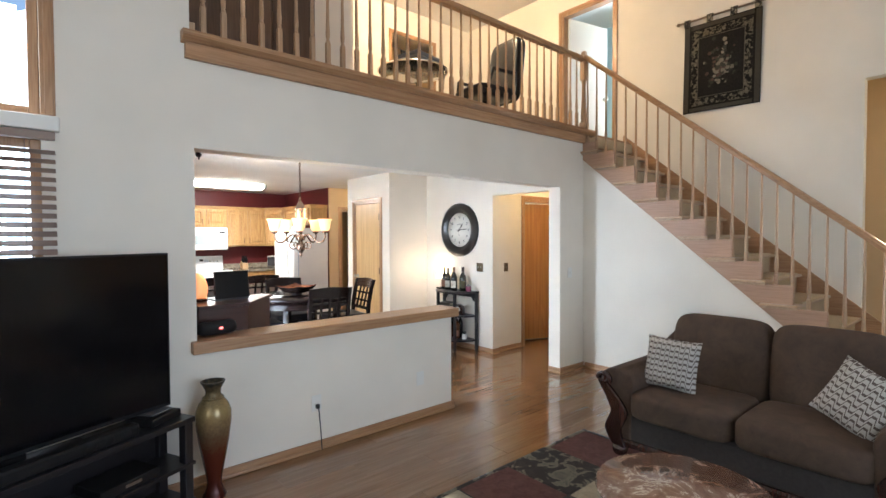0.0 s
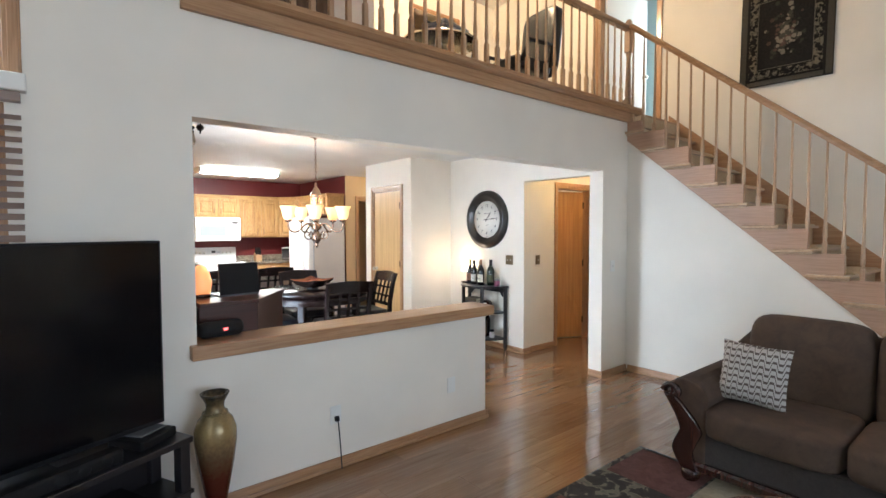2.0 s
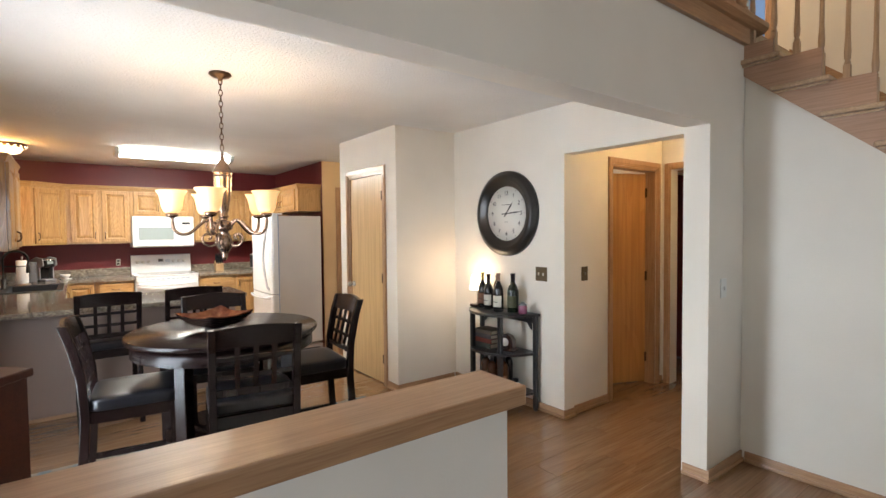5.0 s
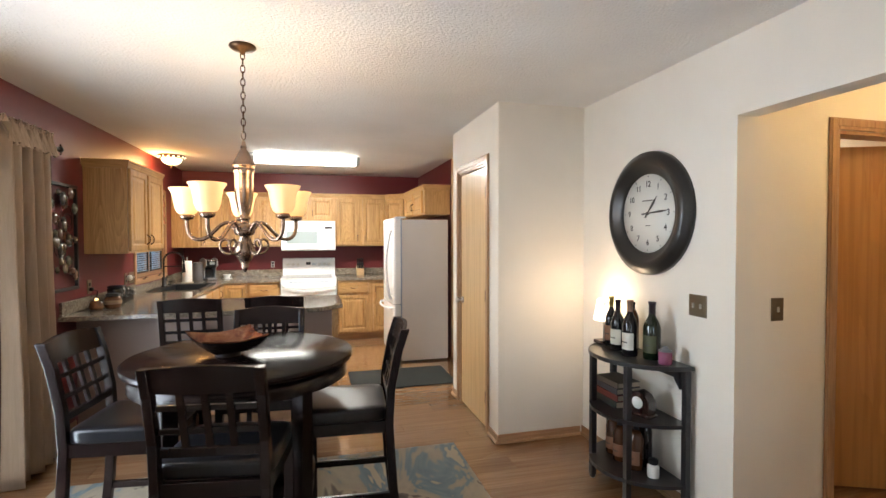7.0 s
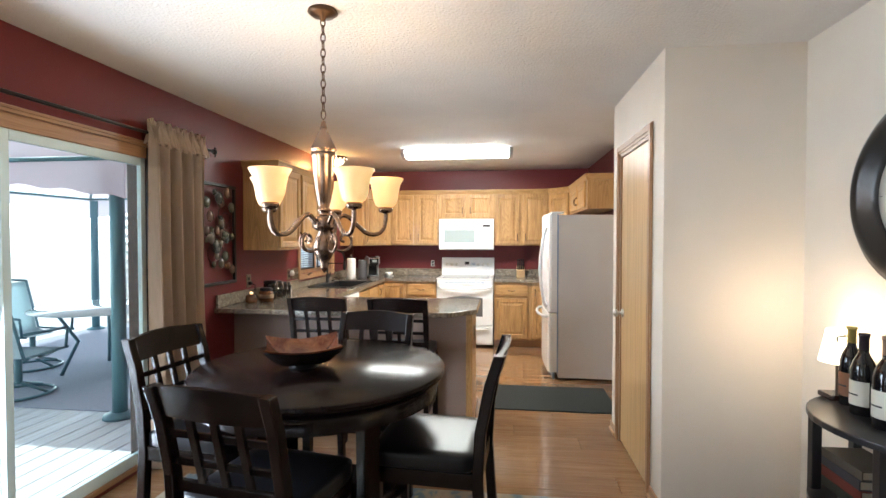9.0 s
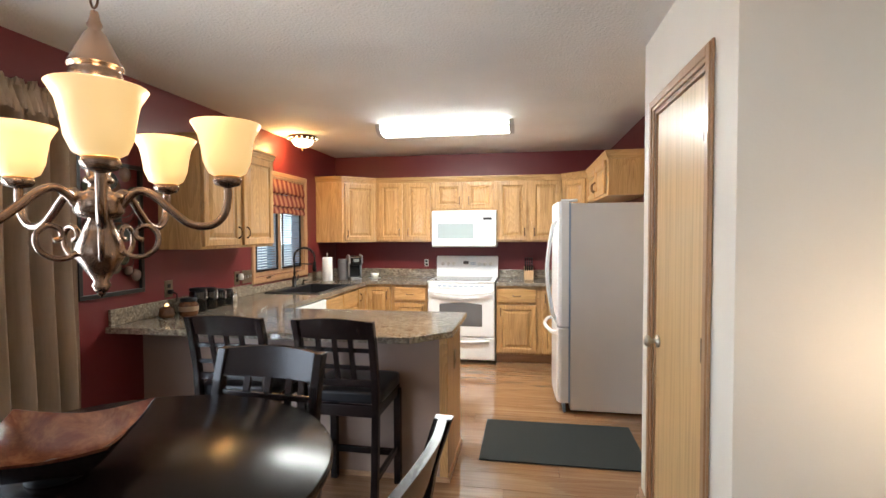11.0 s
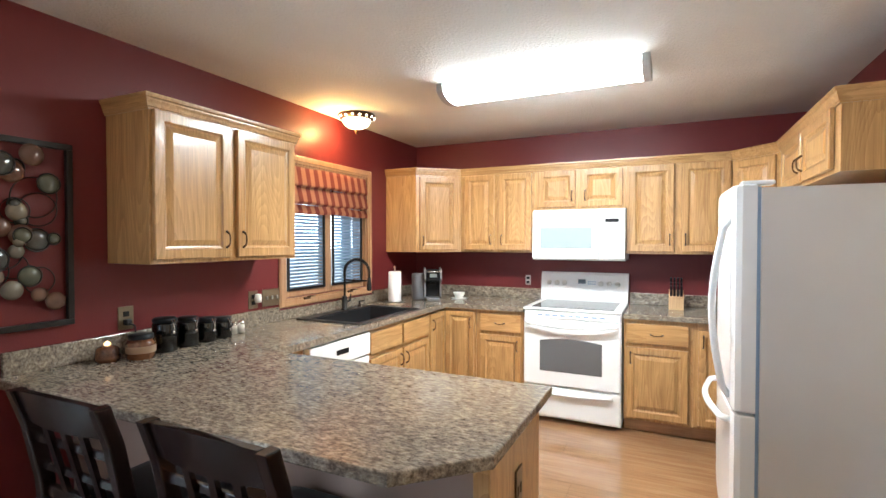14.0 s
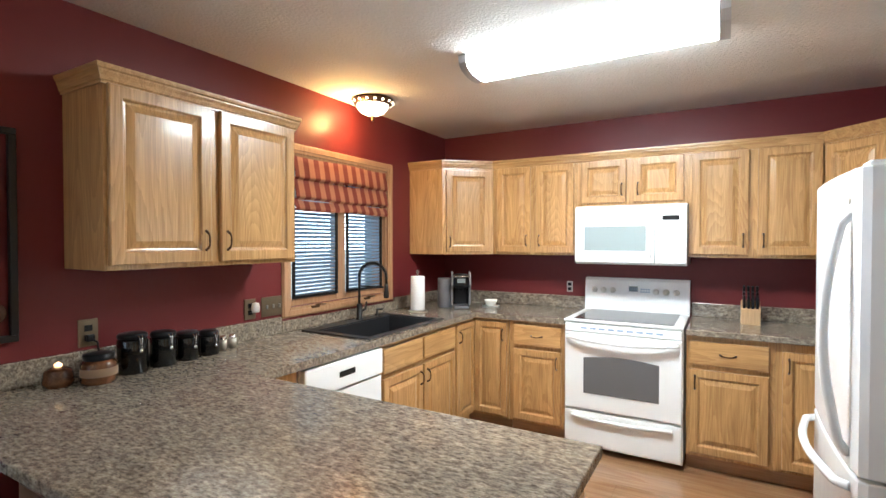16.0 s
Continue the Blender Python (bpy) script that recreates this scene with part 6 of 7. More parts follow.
def curtain(label, y0, y1, waves, seed, xo=0.082, amp=0.042):
    random.seed(seed)
    ph = [random.uniform(0, 6.28) for _ in range(4)]
    c = thing("curtain", label, "curtain", None, "patio door curtains")

    def fn(u, v):
        s = 0.55 + 0.45 * v
        y = y0 + (y1 - y0) * (u + 0.012 * math.sin(waves * 12 * u + ph[0]) * v)
        x = XR + xo + amp * s * math.sin(waves * 2 * math.pi * u + 0.6 * math.sin(5 * u + ph[1]) * v) + 0.014 * s * math.sin(waves * 3.3 * math.pi * u + ph[2])
        return (x, y + 0.01 * math.sin(9 * v + ph[3]) * v, 2.15 - 2.135 * v)
    part("panel", Geo().grid(fn, 150, 30, thick=0.002), CURTAIN, c)
    part("heading", Geo().grid(lambda u, v: (XR + xo + 0.003 + (0.034 - 0.068 * v) + 0.016 * math.sin(waves * 7 * math.pi * u + 9 * v), y0 + (y1 - y0) * u, 2.185 - 0.30 * abs(v - 0.5) + 0.012 * math.sin(waves * 9 * u)), 140, 6), CURTAIN, c, "gathered ruffled heading")
    return c


curtain("taupe satin curtain gathered beside patio door", 6.05, 6.60, 5, 1, 0.09, 0.06)
curtain("taupe satin curtain gathered beside patio door", 4.04, 4.50, 6, 2, 0.04, 0.032)

# corner desk behind the half wall
dk = thing("desk", "dark cherry corner desk with tall back panels", "desk")
part("back_panel", Geo().box((1.04, 3.665, 0.0), (1.36, 3.69, 1.06), 0.002), CHERRY, dk)
g = Geo().prism([(1.36, 3.665), (1.655, 4.05), (1.635, 4.065), (1.34, 3.69)], 0.0, 1.06)
part("side_panel", g, CHERRY, dk)
part("top", Geo().prism([(1.04, 3.655), (1.365, 3.655), (1.67, 4.05), (1.60, 4.12), (1.25, 4.02), (1.22, 4.24), (1.04, 4.24)], 1.06, 1.085, bevel=0.004), CHERRY, dk)
part("shelf", Geo().prism([(1.04, 3.69), (1.34, 3.69), (1.62, 4.06), (1.45, 4.3), (1.04, 4.4)], 0.70, 0.725), CHERRY, dk)
k = thing("monitor", "black laptop screen seen from behind", "laptop", pose(1.325, 3.88, 1.085, 0, 0, 8))
part("lid", Geo().box((-0.125, -0.006, 0.012), (0.125, 0.006, 0.205), 0.004, m=pose(0, 0, 0, -8, 0, 0)), BLACK, k)
part("keyboard", Geo().box((-0.125, 0.005, 0.0005), (0.125, 0.17, 0.012), 0.003), DGREY, k)
part("screen", Geo().box((-0.115, 0.0065, 0.02), (0.115, 0.0075, 0.197), m=pose(0, 0, 0, -8, 0, 0)), SCREEN, k)
k = thing("salt_lamp", "glowing orange salt crystal lamp", "lamp", pose(1.11, 3.955, 1.085))
g = Geo().lathe([(0, 0), (0.058, 0.0), (0.066, 0.025), (0.064, 0.07), (0.054, 0.12), (0.036, 0.155), (0.012, 0.172), (0, 0.174)], (0, 0, 0.022), 14)
random.seed(5)
for v in g.bm.verts:
    v.co += Vector((random.uniform(-1, 1), random.uniform(-1, 1), random.uniform(-1, 1))) * 0.005
part("crystal", g, SALT, k, "glowing rough salt crystal")
part("base", Geo().lathe([(0, 0), (0.06, 0), (0.062, 0.016), (0.05, 0.021), (0, 0.021)], seg=20), MAHOGANY, k)
lamp("salt_bulb", "POINT", pose(1.17, 3.90, 1.31), 0.8, (1.0, 0.42, 0.14), 0.06)
k = thing("portable_speaker", "black cylindrical portable speaker on half-wall cap", "speaker", pose(1.13, 3.585, 0.9045, 0, 0, 4))
part("body", Geo().lathe([(0, -0.115), (0.03, -0.115), (0.042, -0.10), (0.045, -0.08), (0.045, 0.08), (0.042, 0.10), (0.03, 0.115), (0, 0.115)], seg=24, m=pose(0, 0, 0.045, 0, 90, 0)), mat("speaker_mesh", (0.005, 0.005, 0.006), 0.8), k)
part("badge", Geo().box((0.0, -0.0475, 0.04), (0.022, -0.044, 0.054), 0.001), LED, k, "red lit badge")

# dining rug
RUGD = speckled("abstract_dining_rug", [(0.30, (0.05, 0.035, 0.028)), (0.40, (0.10, 0.075, 0.06)), (0.43, (0.26, 0.215, 0.155)), (0.54, (0.22, 0.185, 0.14)), (0.57, (0.12, 0.15, 0.165)), (0.63, (0.085, 0.12, 0.14)), (0.66, (0.28, 0.235, 0.17))], 2.4, 0.95, (1.5, 0.75, 1), 0.4, 3)
k = thing("rug", "abstract blue, tan and brown rug under dining table", "rug")
part("weave", Geo().box((1.36, 4.25, 0.001), (3.80, 6.04, 0.012), 0.004), RUGD, k)

# ---- staircase and loft ----
NOSE = [(3.295 - 0.236 * k, 2.505 - 0.1956 * k) for k in range(13)]


def under(y):
    return 2.282 - 0.8288 * (3.32 - y)


setting(Geo().prism([(3.478, 0.0), (3.478, under(3.478) + 0.02), (0.59, 0.02), (0.59, 0.0)], XS, XS + 0.09, 0).done("wall_stair", CREAM), "cream wall under the staircase", "wall")
# Lighter than the oak trim: light from above is put into the colour.
TREADW = wood("pale_oak_tread", (0.46, 0.30, 0.18), (0.58, 0.41, 0.27), 0.34, 0, 1.0, 0.05, 0.3)
STRINGER = wood("rosy_oak_stringer", (0.42, 0.25, 0.16), (0.47, 0.29, 0.195), 0.4, 1, 0.8, 0.05, 0.15)
stairs = thing("staircase", "oak staircase with beige carpet runner", "staircase", kind="structure")
pts = [(3.478, 2.60)]
prev = 2.60
for y, z in NOSE:
    pts += [(y + 0.025, prev), (y + 0.025, z - 0.03)]
    prev = z - 0.03
pts += [(NOSE[-1][0] + 0.025, 0.001), (0.60, 0.001), (3.478, under(3.478))]
part("stringer", Geo().prism(pts, XS - 0.02, XS - 0.001, 0), STRINGER, stairs, "rosy oak sawtooth stringer")
part("wall_skirt", Geo().prism([(3.6, 2.86), (0.39, 0.20), (0.39, 0.0), (0.56, 0.0), (3.6, 2.5)], XT - 0.022, XT - 0.002, 0), TRIM_Y, stairs, "oak skirt board")
tread = riser = runner = rrun = ret = None
for k, (y, z) in enumerate(NOSE):
    m = pose(0, y, z)
    if tread is None:
        tread = part("tread", Geo().box((XS - 0.062, -0.022, -0.028), (XT - 0.025, 0.262, 0.0), 0.009).box((XS - 0.040, -0.012, -0.042), (XS - 0.021, 0.25, -0.0285), 0.004), TREADW, stairs, "oak tread with rounded nose, lightened as lit from above")
        riser = part("riser", Geo().box((XS + 0.001, 0.026, -0.195), (XT - 0.025, 0.044, -0.031)), TRIM_X, stairs)
        runner = part("carpet", Geo().box((XS + 0.13, -0.012, -0.02), (XT - 0.12, 0.24, 0.014), 0.01), CARPET, stairs, "beige carpet on the tread")
        rrun = part("carpet_riser", Geo().box((XS + 0.13, 0.012, -0.19), (XT - 0.12, 0.0255, -0.02), 0.004), CARPET, stairs, "beige carpet on the riser")
        for o in (tread, riser, runner, rrun):
            o.matrix_local = m
    else:
        for o in (tread, riser, runner, rrun):
            same_part(o, stairs, m)
part("landing_nose", Geo().box((XS - 0.045, 3.50, 2.722), (XT - 0.025, 3.60, 2.752), 0.008), TRIM_X, stairs)
part("riser", Geo().box((XS + 0.0, 3.53, 2.51), (XT - 0.025, 3.55, 2.72)), TRIM_X, stairs)

rail = thing("balustrade", "oak loft balustrade with turned balusters", "balustrade")
# Oak made paler: the light on balusters and posts is painted in.
BAL = wood("pale_oak_baluster", (0.40, 0.255, 0.15), (0.54, 0.37, 0.235), 0.36, 2, 1.2, 0.05, 0.2)


def baluster_geo(h, block):
    g = Geo().box((-0.016, -0.016, 0), (0.016, 0.016, block), 0.002)
    g.lathe([(0.0, block), (0.012, block + 0.001), (0.015, block + 0.012), (0.010, block + 0.022), (0.015, block + 0.034), (0.0165, block + 0.07), (0.012, block + 0.16), (0.009, h - 0.10), (0.0085, h), (0, h)], seg=10)
    return g


BY0 = YL + 0.045
b0 = None
x = 1.06
while x < XS + 0.02:
    if b0 is None:
        b0 = part("baluster", baluster_geo(0.82, 0.20), BAL, rail)
        b0.matrix_local = pose(x, BY0, 2.755)
    else:
        same_part(b0, rail, pose(x, BY0, 2.755))
    x += 0.121
part("handrail", Geo().prism([(-0.03, -0.02), (0.03, -0.02), (0.034, 0.005), (0.026, 0.028), (0.0, 0.034), (-0.026, 0.028), (-0.034, 0.005)], 0.97, XS + 0.05, 0, m=pose(0, BY0, 3.592)), TRIM_X, rail)
part("half_post", Geo().box((0.968, BY0 - 0.04, 2.755), (1.005, BY0 + 0.04, 2.83), 0.004), BAL, rail)
part("newel_post", Geo().box((-0.04, -0.04, 0), (0.04, 0.04, 0.13), 0.004).lathe([(0, 0.13), (0.036, 0.131), (0.04, 0.14), (0.028, 0.155), (0.036, 0.18), (0.026, 0.40), (0.022, 0.58), (0.03, 0.60), (0.026, 0.62), (0, 0.62)], seg=20).box((-0.034, -0.034, 0.62), (0.034, 0.034, 0.86), 0.008).lathe([(0, 0.86), (0.034, 0.862), (0.042, 0.875), (0.03, 0.89), (0.022, 0.90), (0.034, 0.925), (0.035, 0.945), (0.02, 0.965), (0, 0.97)], seg=20, m=None), BAL, rail, "turned oak newel post").matrix_local = pose(XS + 0.10, BY0 + 0.02, 2.74)

srail = thing("stair_railing", "sloping oak stair railing with turned balusters", "railing")
RX = XS + 0.045


def hand(y):
    return 2.505 + 0.8288 * (y - 3.295) + 0.925


shapes = {}
for k, (y, z) in enumerate(NOSE):
    for j, dy in enumerate((0.045, 0.163)):
        h = round(hand(y + dy) - z, 2)
        key = (j,)
        if key not in shapes:
            shapes[key] = part("baluster", baluster_geo(h, 0.15 + 0.10 * j), BAL, srail)
            shapes[key].matrix_local = pose(RX, y + dy, z)
        else:
            same_part(shapes[key], srail, pose(RX, y + dy, z))
slope = math.degrees(math.atan(0.8288))
L = (3.49 - 0.52) / math.cos(radians(slope))
part("handrail", Geo().prism([(-0.03, -0.02), (0.03, -0.02), (0.034, 0.005), (0.026, 0.028), (0.0, 0.034), (-0.026, 0.028), (-0.034, 0.005)], 0, L, 1, m=pose(RX, 0.52, hand(0.52) + 0.01, slope, 0, 0)), TRIM_Y, srail)
part("newel_post", Geo().box((-0.045, -0.045, 0), (0.045, 0.045, 0.30), 0.004).lathe([(0, 0.30), (0.04, 0.302), (0.03, 0.33), (0.036, 0.36), (0.024, 0.80), (0.03, 0.84), (0, 0.84)], seg=18).box((-0.04, -0.04, 0.84), (0.04, 0.04, 1.12), 0.006).lathe([(0, 1.12), (0.04, 1.122), (0.03, 1.14), (0.045, 1.17), (0.03, 1.20), (0, 1.21)], seg=18), BAL, srail, "turned oak bottom newel post").matrix_local = pose(RX, 0.45, 0)

# tapestry
TAP = speckled("dark_tapestry_weave", [(0.3, (0.012, 0.011, 0.011)), (0.55, (0.03, 0.027, 0.024)), (0.75, (0.06, 0.052, 0.042))], 70, 0.95, relief=0.4)
TAPB = speckled("tapestry_border_weave", [(0.40, (0.018, 0.016, 0.015)), (0.5, (0.03, 0.027, 0.024)), (0.55, (0.30, 0.26, 0.19)), (0.7, (0.16, 0.135, 0.10))], 24, 0.95, relief=0.3, detail=3)
TAPF = [speckled("tapestry_flower_%s" % n, [(0.3, tuple(v * 0.5 for v in c)), (0.7, c)], 60, 0.95) for n, c in (("cream", (0.27, 0.235, 0.185)), ("rose", (0.13, 0.078, 0.065)), ("moss", (0.075, 0.07, 0.055)))]
tp = thing("tapestry", "dark floral woven tapestry hanging from rod", "tapestry", pose(XT - 0.012, 2.42, 3.52, 0, 0, -90) @ pose(0, 0, 0, 0, 1.0, 0))


def cloth(x0, x1, z0, z1, y):
    def fn(u, v):
        xx = x0 + (x1 - x0) * u
        zz = z0 + (z1 - z0) * v
        return (xx, y - 0.006 * math.sin(7 * xx + 2) * (0.6 - zz) - 0.006, zz)
    return Geo().grid(fn, 14, 10, thick=0.002)


part("cloth", cloth(-0.405, 0.405, -0.54, 0.48, -0.004), TAP, tp)
TAPW = speckled("tapestry_outer_band", [(0.3, (0.085, 0.075, 0.06)), (0.7, (0.14, 0.125, 0.10))], 90, 0.95, relief=0.3)
for q in ((-0.398, -0.345, -0.53, 0.47), (0.345, 0.398, -0.53, 0.47), (-0.33, 0.33, 0.425, 0.47), (-0.33, 0.33, -0.53, -0.485)):
    part("band", cloth(*q, -0.007), TAPW, tp, "plain grey-brown outer band")
for q in ((-0.32, -0.24, -0.465, 0.41), (0.24, 0.32, -0.465, 0.41), (-0.24, 0.24, 0.325, 0.41), (-0.24, 0.24, -0.465, -0.385)):
    part("border", cloth(*q, -0.008), TAPB, tp, "scrolled woven border")
for q in ((-0.245, -0.238, -0.375, 0.315), (0.238, 0.245, -0.375, 0.315), (-0.238, 0.238, 0.308, 0.315), (-0.238, 0.238, -0.375, -0.368)):
    part("stripe", cloth(*q, -0.010), TAPF[0], tp)
random.seed(11)
for n in range(150):
    a, r = random.uniform(0, 6.28), abs(random.gauss(0, 0.5))
    fx, fz = 0.17 * r * math.cos(a), -0.07 + 0.27 * r * math.sin(a)
    if abs(fx) > 0.2 or abs(fz + 0.03) > 0.3:
        continue
    s = random.uniform(0.008, 0.022)
    part("flower", Geo().prism([(s * (1 + 0.25 * (i % 2)) * math.cos(i * math.pi / 5), s * (1 + 0.25 * (i % 2)) * math.sin(i * math.pi / 5)) for i in range(10)], 0, 0.002, 2, m=pose(fx, -0.016 - 0.00015 * n, fz, 90, 0, 0)), TAPF[(0, 1, 2, 0, 2)[n % 5]], tp)
part("rod", Geo().tube([(-0.47, -0.016, 0.54), (0.47, -0.016, 0.54)], 0.012, 10).lathe([(0, -0.03), (0.02, -0.01), (0.022, 0.01), (0, 0.03)], seg=12, m=pose(-0.48, -0.016, 0.54, 0, 90, 0)).lathe([(0, -0.03), (0.02, -0.01), (0.022, 0.01), (0, 0.03)], seg=12, m=pose(0.48, -0.016, 0.54, 0, 90, 0)), wood("rod_wood", (0.2, 0.14, 0.09), (0.32, 0.24, 0.17), 0.4, 0), tp)
for x in (-0.37, -0.12, 0.13, 0.37):
    part("loop", Geo().box((x - 0.035, -0.032, 0.47), (x + 0.035, -0.028, 0.56)).box((x - 0.035, -0.028, 0.555), (x + 0.035, -0.004, 0.559)), TAPB, tp)

# loft furniture
cb = thing("bookcase", "tall dark brown wooden cabinet in the loft", "cabinet", pose(1.0, 4.1, LOFT))
BRN = wood("walnut_cabinet", (0.09, 0.05, 0.03), (0.15, 0.09, 0.055), 0.4, 2)
part("carcass", Geo().box((0, 0.02, 0), (1.1, 0.45, 1.6), 0.004), BRN, cb)
for i in range(3):
    part("door", Geo().box((0.01 + 0.36 * i, 0.0, 0.05), (0.36 + 0.36 * i, 0.019, 1.2), 0.006), BRN, cb)
    part("drawer", Geo().box((0.01 + 0.36 * i, 0.0, 1.23), (0.36 + 0.36 * i, 0.019, 1.56), 0.006), BRN, cb)
oc = thing("office_chair", "black leather high-back office chair", "chair", pose(4.36, 4.32, LOFT, 0, 0, 84))
part("backrest", Geo().pillow((-0.26, -0.30, 0.45), (0.26, -0.16, 1.22), 0.8, 8, m=pose(0, 0, 0, 7, 0, 0)), LEATHER, oc)
part("seat", Geo().pillow((-0.27, -0.25, 0.40), (0.27, 0.28, 0.54), 0.7, 8), LEATHER, oc)
for s in (-1, 1):
    part("armrest", Geo().tube([(s * 0.28, -0.2, 0.46), (s * 0.32, -0.18, 0.68), (s * 0.32, 0.15, 0.68), (s * 0.28, 0.2, 0.46)], 0.022, 8), BLACK, oc)
part("column", Geo().lathe([(0.03, 0.10), (0.03, 0.40), (0, 0.40)], seg=12), BLACK, oc)
for n in range(5):
    part("foot", Geo().tube([(0, 0, 0.12), (0.27 * math.cos(n * 1.2566), 0.27 * math.sin(n * 1.2566), 0.07)], 0.02, 6).lathe([(0, 0), (0.02, 0.004), (0.028, 0.028), (0.02, 0.052), (0, 0.056)], (0.27 * math.cos(n * 1.2566), 0.27 * math.sin(n * 1.2566), 0), 10), BLACK, oc)
gt = thing("glass_table", "round glass side table with chrome legs", "table", pose(3.62, 4.75, LOFT))
part("top", Geo().lathe([(0, 0.70), (0.40, 0.70), (0.40, 0.712), (0, 0.712)], seg=40), GLASS, gt)
part("rim", Geo().tube([(0.40 * math.cos(a), 0.40 * math.sin(a), 0.706) for a in [2 * math.pi * i / 40 for i in range(40)]], 0.010, 6, True), CHROME, gt)
for n in range(4):
    a = radians(45 + 90 * n)
    part("leg", Geo().tube([(0.36 * math.cos(a), 0.36 * math.sin(a), 0.70), (0.30 * math.cos(a), 0.30 * math.sin(a), 0.0)], 0.013, 8), CHROME, gt)
pr = thing("printer", "grey desktop printer on glass table", "printer", pose(3.72, 4.75, LOFT + 0.7125, 0, 0, 12))
part("body", Geo().box((-0.22, -0.16, 0), (0.22, 0.17, 0.14), 0.02), DGREY, pr)
part("scanner_lid", Geo().box((-0.21, -0.15, 0.142), (0.21, 0.16, 0.19), 0.015), mat("slate_plastic", (0.10, 0.11, 0.14), 0.4), pr)
part("paper_tray", Geo().box((-0.14, 0.10, 0.17), (0.14, 0.12, 0.30), 0.005, m=pose(0, 0, 0, -12, 0, 0)), BLACK, pr)
k = thing("smoke_detector", "round white smoke detector on loft ceiling", "smoke detector", pose(4.3, 5.9, 5.16))
part("body", Geo().lathe([(0.065, 0), (0.065, -0.02), (0.05, -0.035), (0, -0.036)], seg=20), WHITEPL, k)
k = thing("ceiling_light", "lit glass dome ceiling light in the loft", "ceiling light", pose(3.9, 4.9, 5.16))
part("rim", Geo().lathe([(0.10, 0), (0.17, 0), (0.17, -0.02), (0.15, -0.03)], seg=24), BRONZE, k)
part("dome", Geo().lathe([(0.15, -0.02), (0.13, -0.06), (0.07, -0.09), (0, -0.10)], seg=24), DOME, k, "glowing glass dome")
k = thing("ceiling_light", "lit glass dome ceiling light in hallway", "ceiling light", pose(5.7, 3.95, 2.44))
part("rim", Geo().lathe([(0.08, 0), (0.14, 0), (0.14, -0.02), (0.12, -0.03)], seg=24), BRONZE, k)
part("dome", Geo().lathe([(0.12, -0.02), (0.10, -0.06), (0.05, -0.085), (0, -0.09)], seg=24), DOME, k, "glowing glass dome")

# ---- living room ----
TVM = pose(0.138, 3.035, 0, 0, 0, 24)
tv = thing("television", "large black flat-screen television, switched off", "television", TVM)
part("bezel", Geo().box((-0.725, -0.012, 0.59), (0.725, 0.03, 1.447), 0.005), BLACK, tv)
part("screen", Geo().box((-0.713, -0.0145, 0.612), (0.713, -0.0115, 1.436)), SCREEN, tv, "glossy dark screen")
part("stand_foot", Geo().box((-0.3, -0.09, 0.5405), (0.3, 0.09, 0.552), 0.004).box((-0.05, -0.005, 0.552), (0.05, 0.025, 0.62), 0.004), BLACK, tv)
SM = pose(0.90, 3.19, 0, 0, 0, 25.5)
ts = thing("tv_stand", "black open-shelf television stand", "tv stand", SM)
for z, d in ((0.51, 0.30), (0.27, 0.28), (0.06, 0.28)):
    part("shelf", Geo().box((-1.55, 0.0, z), (0.0, d, z + 0.03 if z > 0.5 else z + 0.02), 0.004), BLACKWOOD, ts)
for x in (-1.53, -0.06):
    for y in (0.01, 0.22):
        part("post", Geo().box((x, y, 0.0), (x + 0.05, y + 0.05, 0.509), 0.004), BLACKWOOD, ts)
part("back_panel", Geo().box((-1.48, 0.24, 0.10), (-0.07, 0.252, 0.42)), BLACKWOOD, ts)
sb = thing("soundbar", "long black soundbar in front of television", "soundbar", SM @ pose(-0.75, 0.055, 0.5405))
part("body", Geo().box((-0.5, -0.035, 0), (0.45, 0.035, 0.062), 0.012), BLACK, sb)
for x in (0.22, 0.30, 0.38):
    part("driver", Geo().lathe([(0, 0.002), (0.012, 0.004), (0.022, 0.001), (0.024, 0)], seg=16, m=pose(x, -0.036, 0.031, 90, 0, 0)), BLACK, sb)
rb = thing("router", "flat black set-top box on television stand", "set-top box", SM @ pose(-0.14, 0.15, 0.5405, 0, 0, 12))
part("body", Geo().box((-0.10, -0.09, 0), (0.10, 0.09, 0.042), 0.008), BLACK, rb)
part("top_tray", Geo().box((-0.06, -0.05, 0.0425), (0.08, 0.08, 0.05), 0.003), DGREY, rb)
for i, x in enumerate((-0.75, -0.35)):
    bx = thing("media_player", "black media player on lower shelf", "media player", SM @ pose(x, 0.12, 0.2905))
    part("body", Geo().box((-0.15, -0.10, 0), (0.15, 0.10, 0.05), 0.005), BLACK, bx)
    part("display", Geo().box((-0.03, -0.102, 0.018), (0.05, -0.0995, 0.032)), STEEL, bx)

VASE = mat("bronze_ombre_glaze", (0.3, 0.2, 0.1), 0.25, 0.35)
_c = coords(VASE, (1, 1, 1), False)
_s = VASE.node_tree.nodes.new("ShaderNodeSeparateXYZ")
wire(VASE, _c, 0, _s, 0)
_n = node(VASE, "ShaderNodeTexNoise", Scale=60, Detail=4)
wire(VASE, _c, 0, _n, "Vector")
_a = VASE.node_tree.nodes.new("ShaderNodeMath")
_a.operation = "MULTIPLY_ADD"
_a.inputs[1].default_value, _a.inputs[2].default_value = 0.12, -0.06
wire(VASE, _n, 0, _a, 0)
_b = VASE.node_tree.nodes.new("ShaderNodeMath")
wire(VASE, _s, 2, _b, 0), wire(VASE, _a, 0, _b, 1)
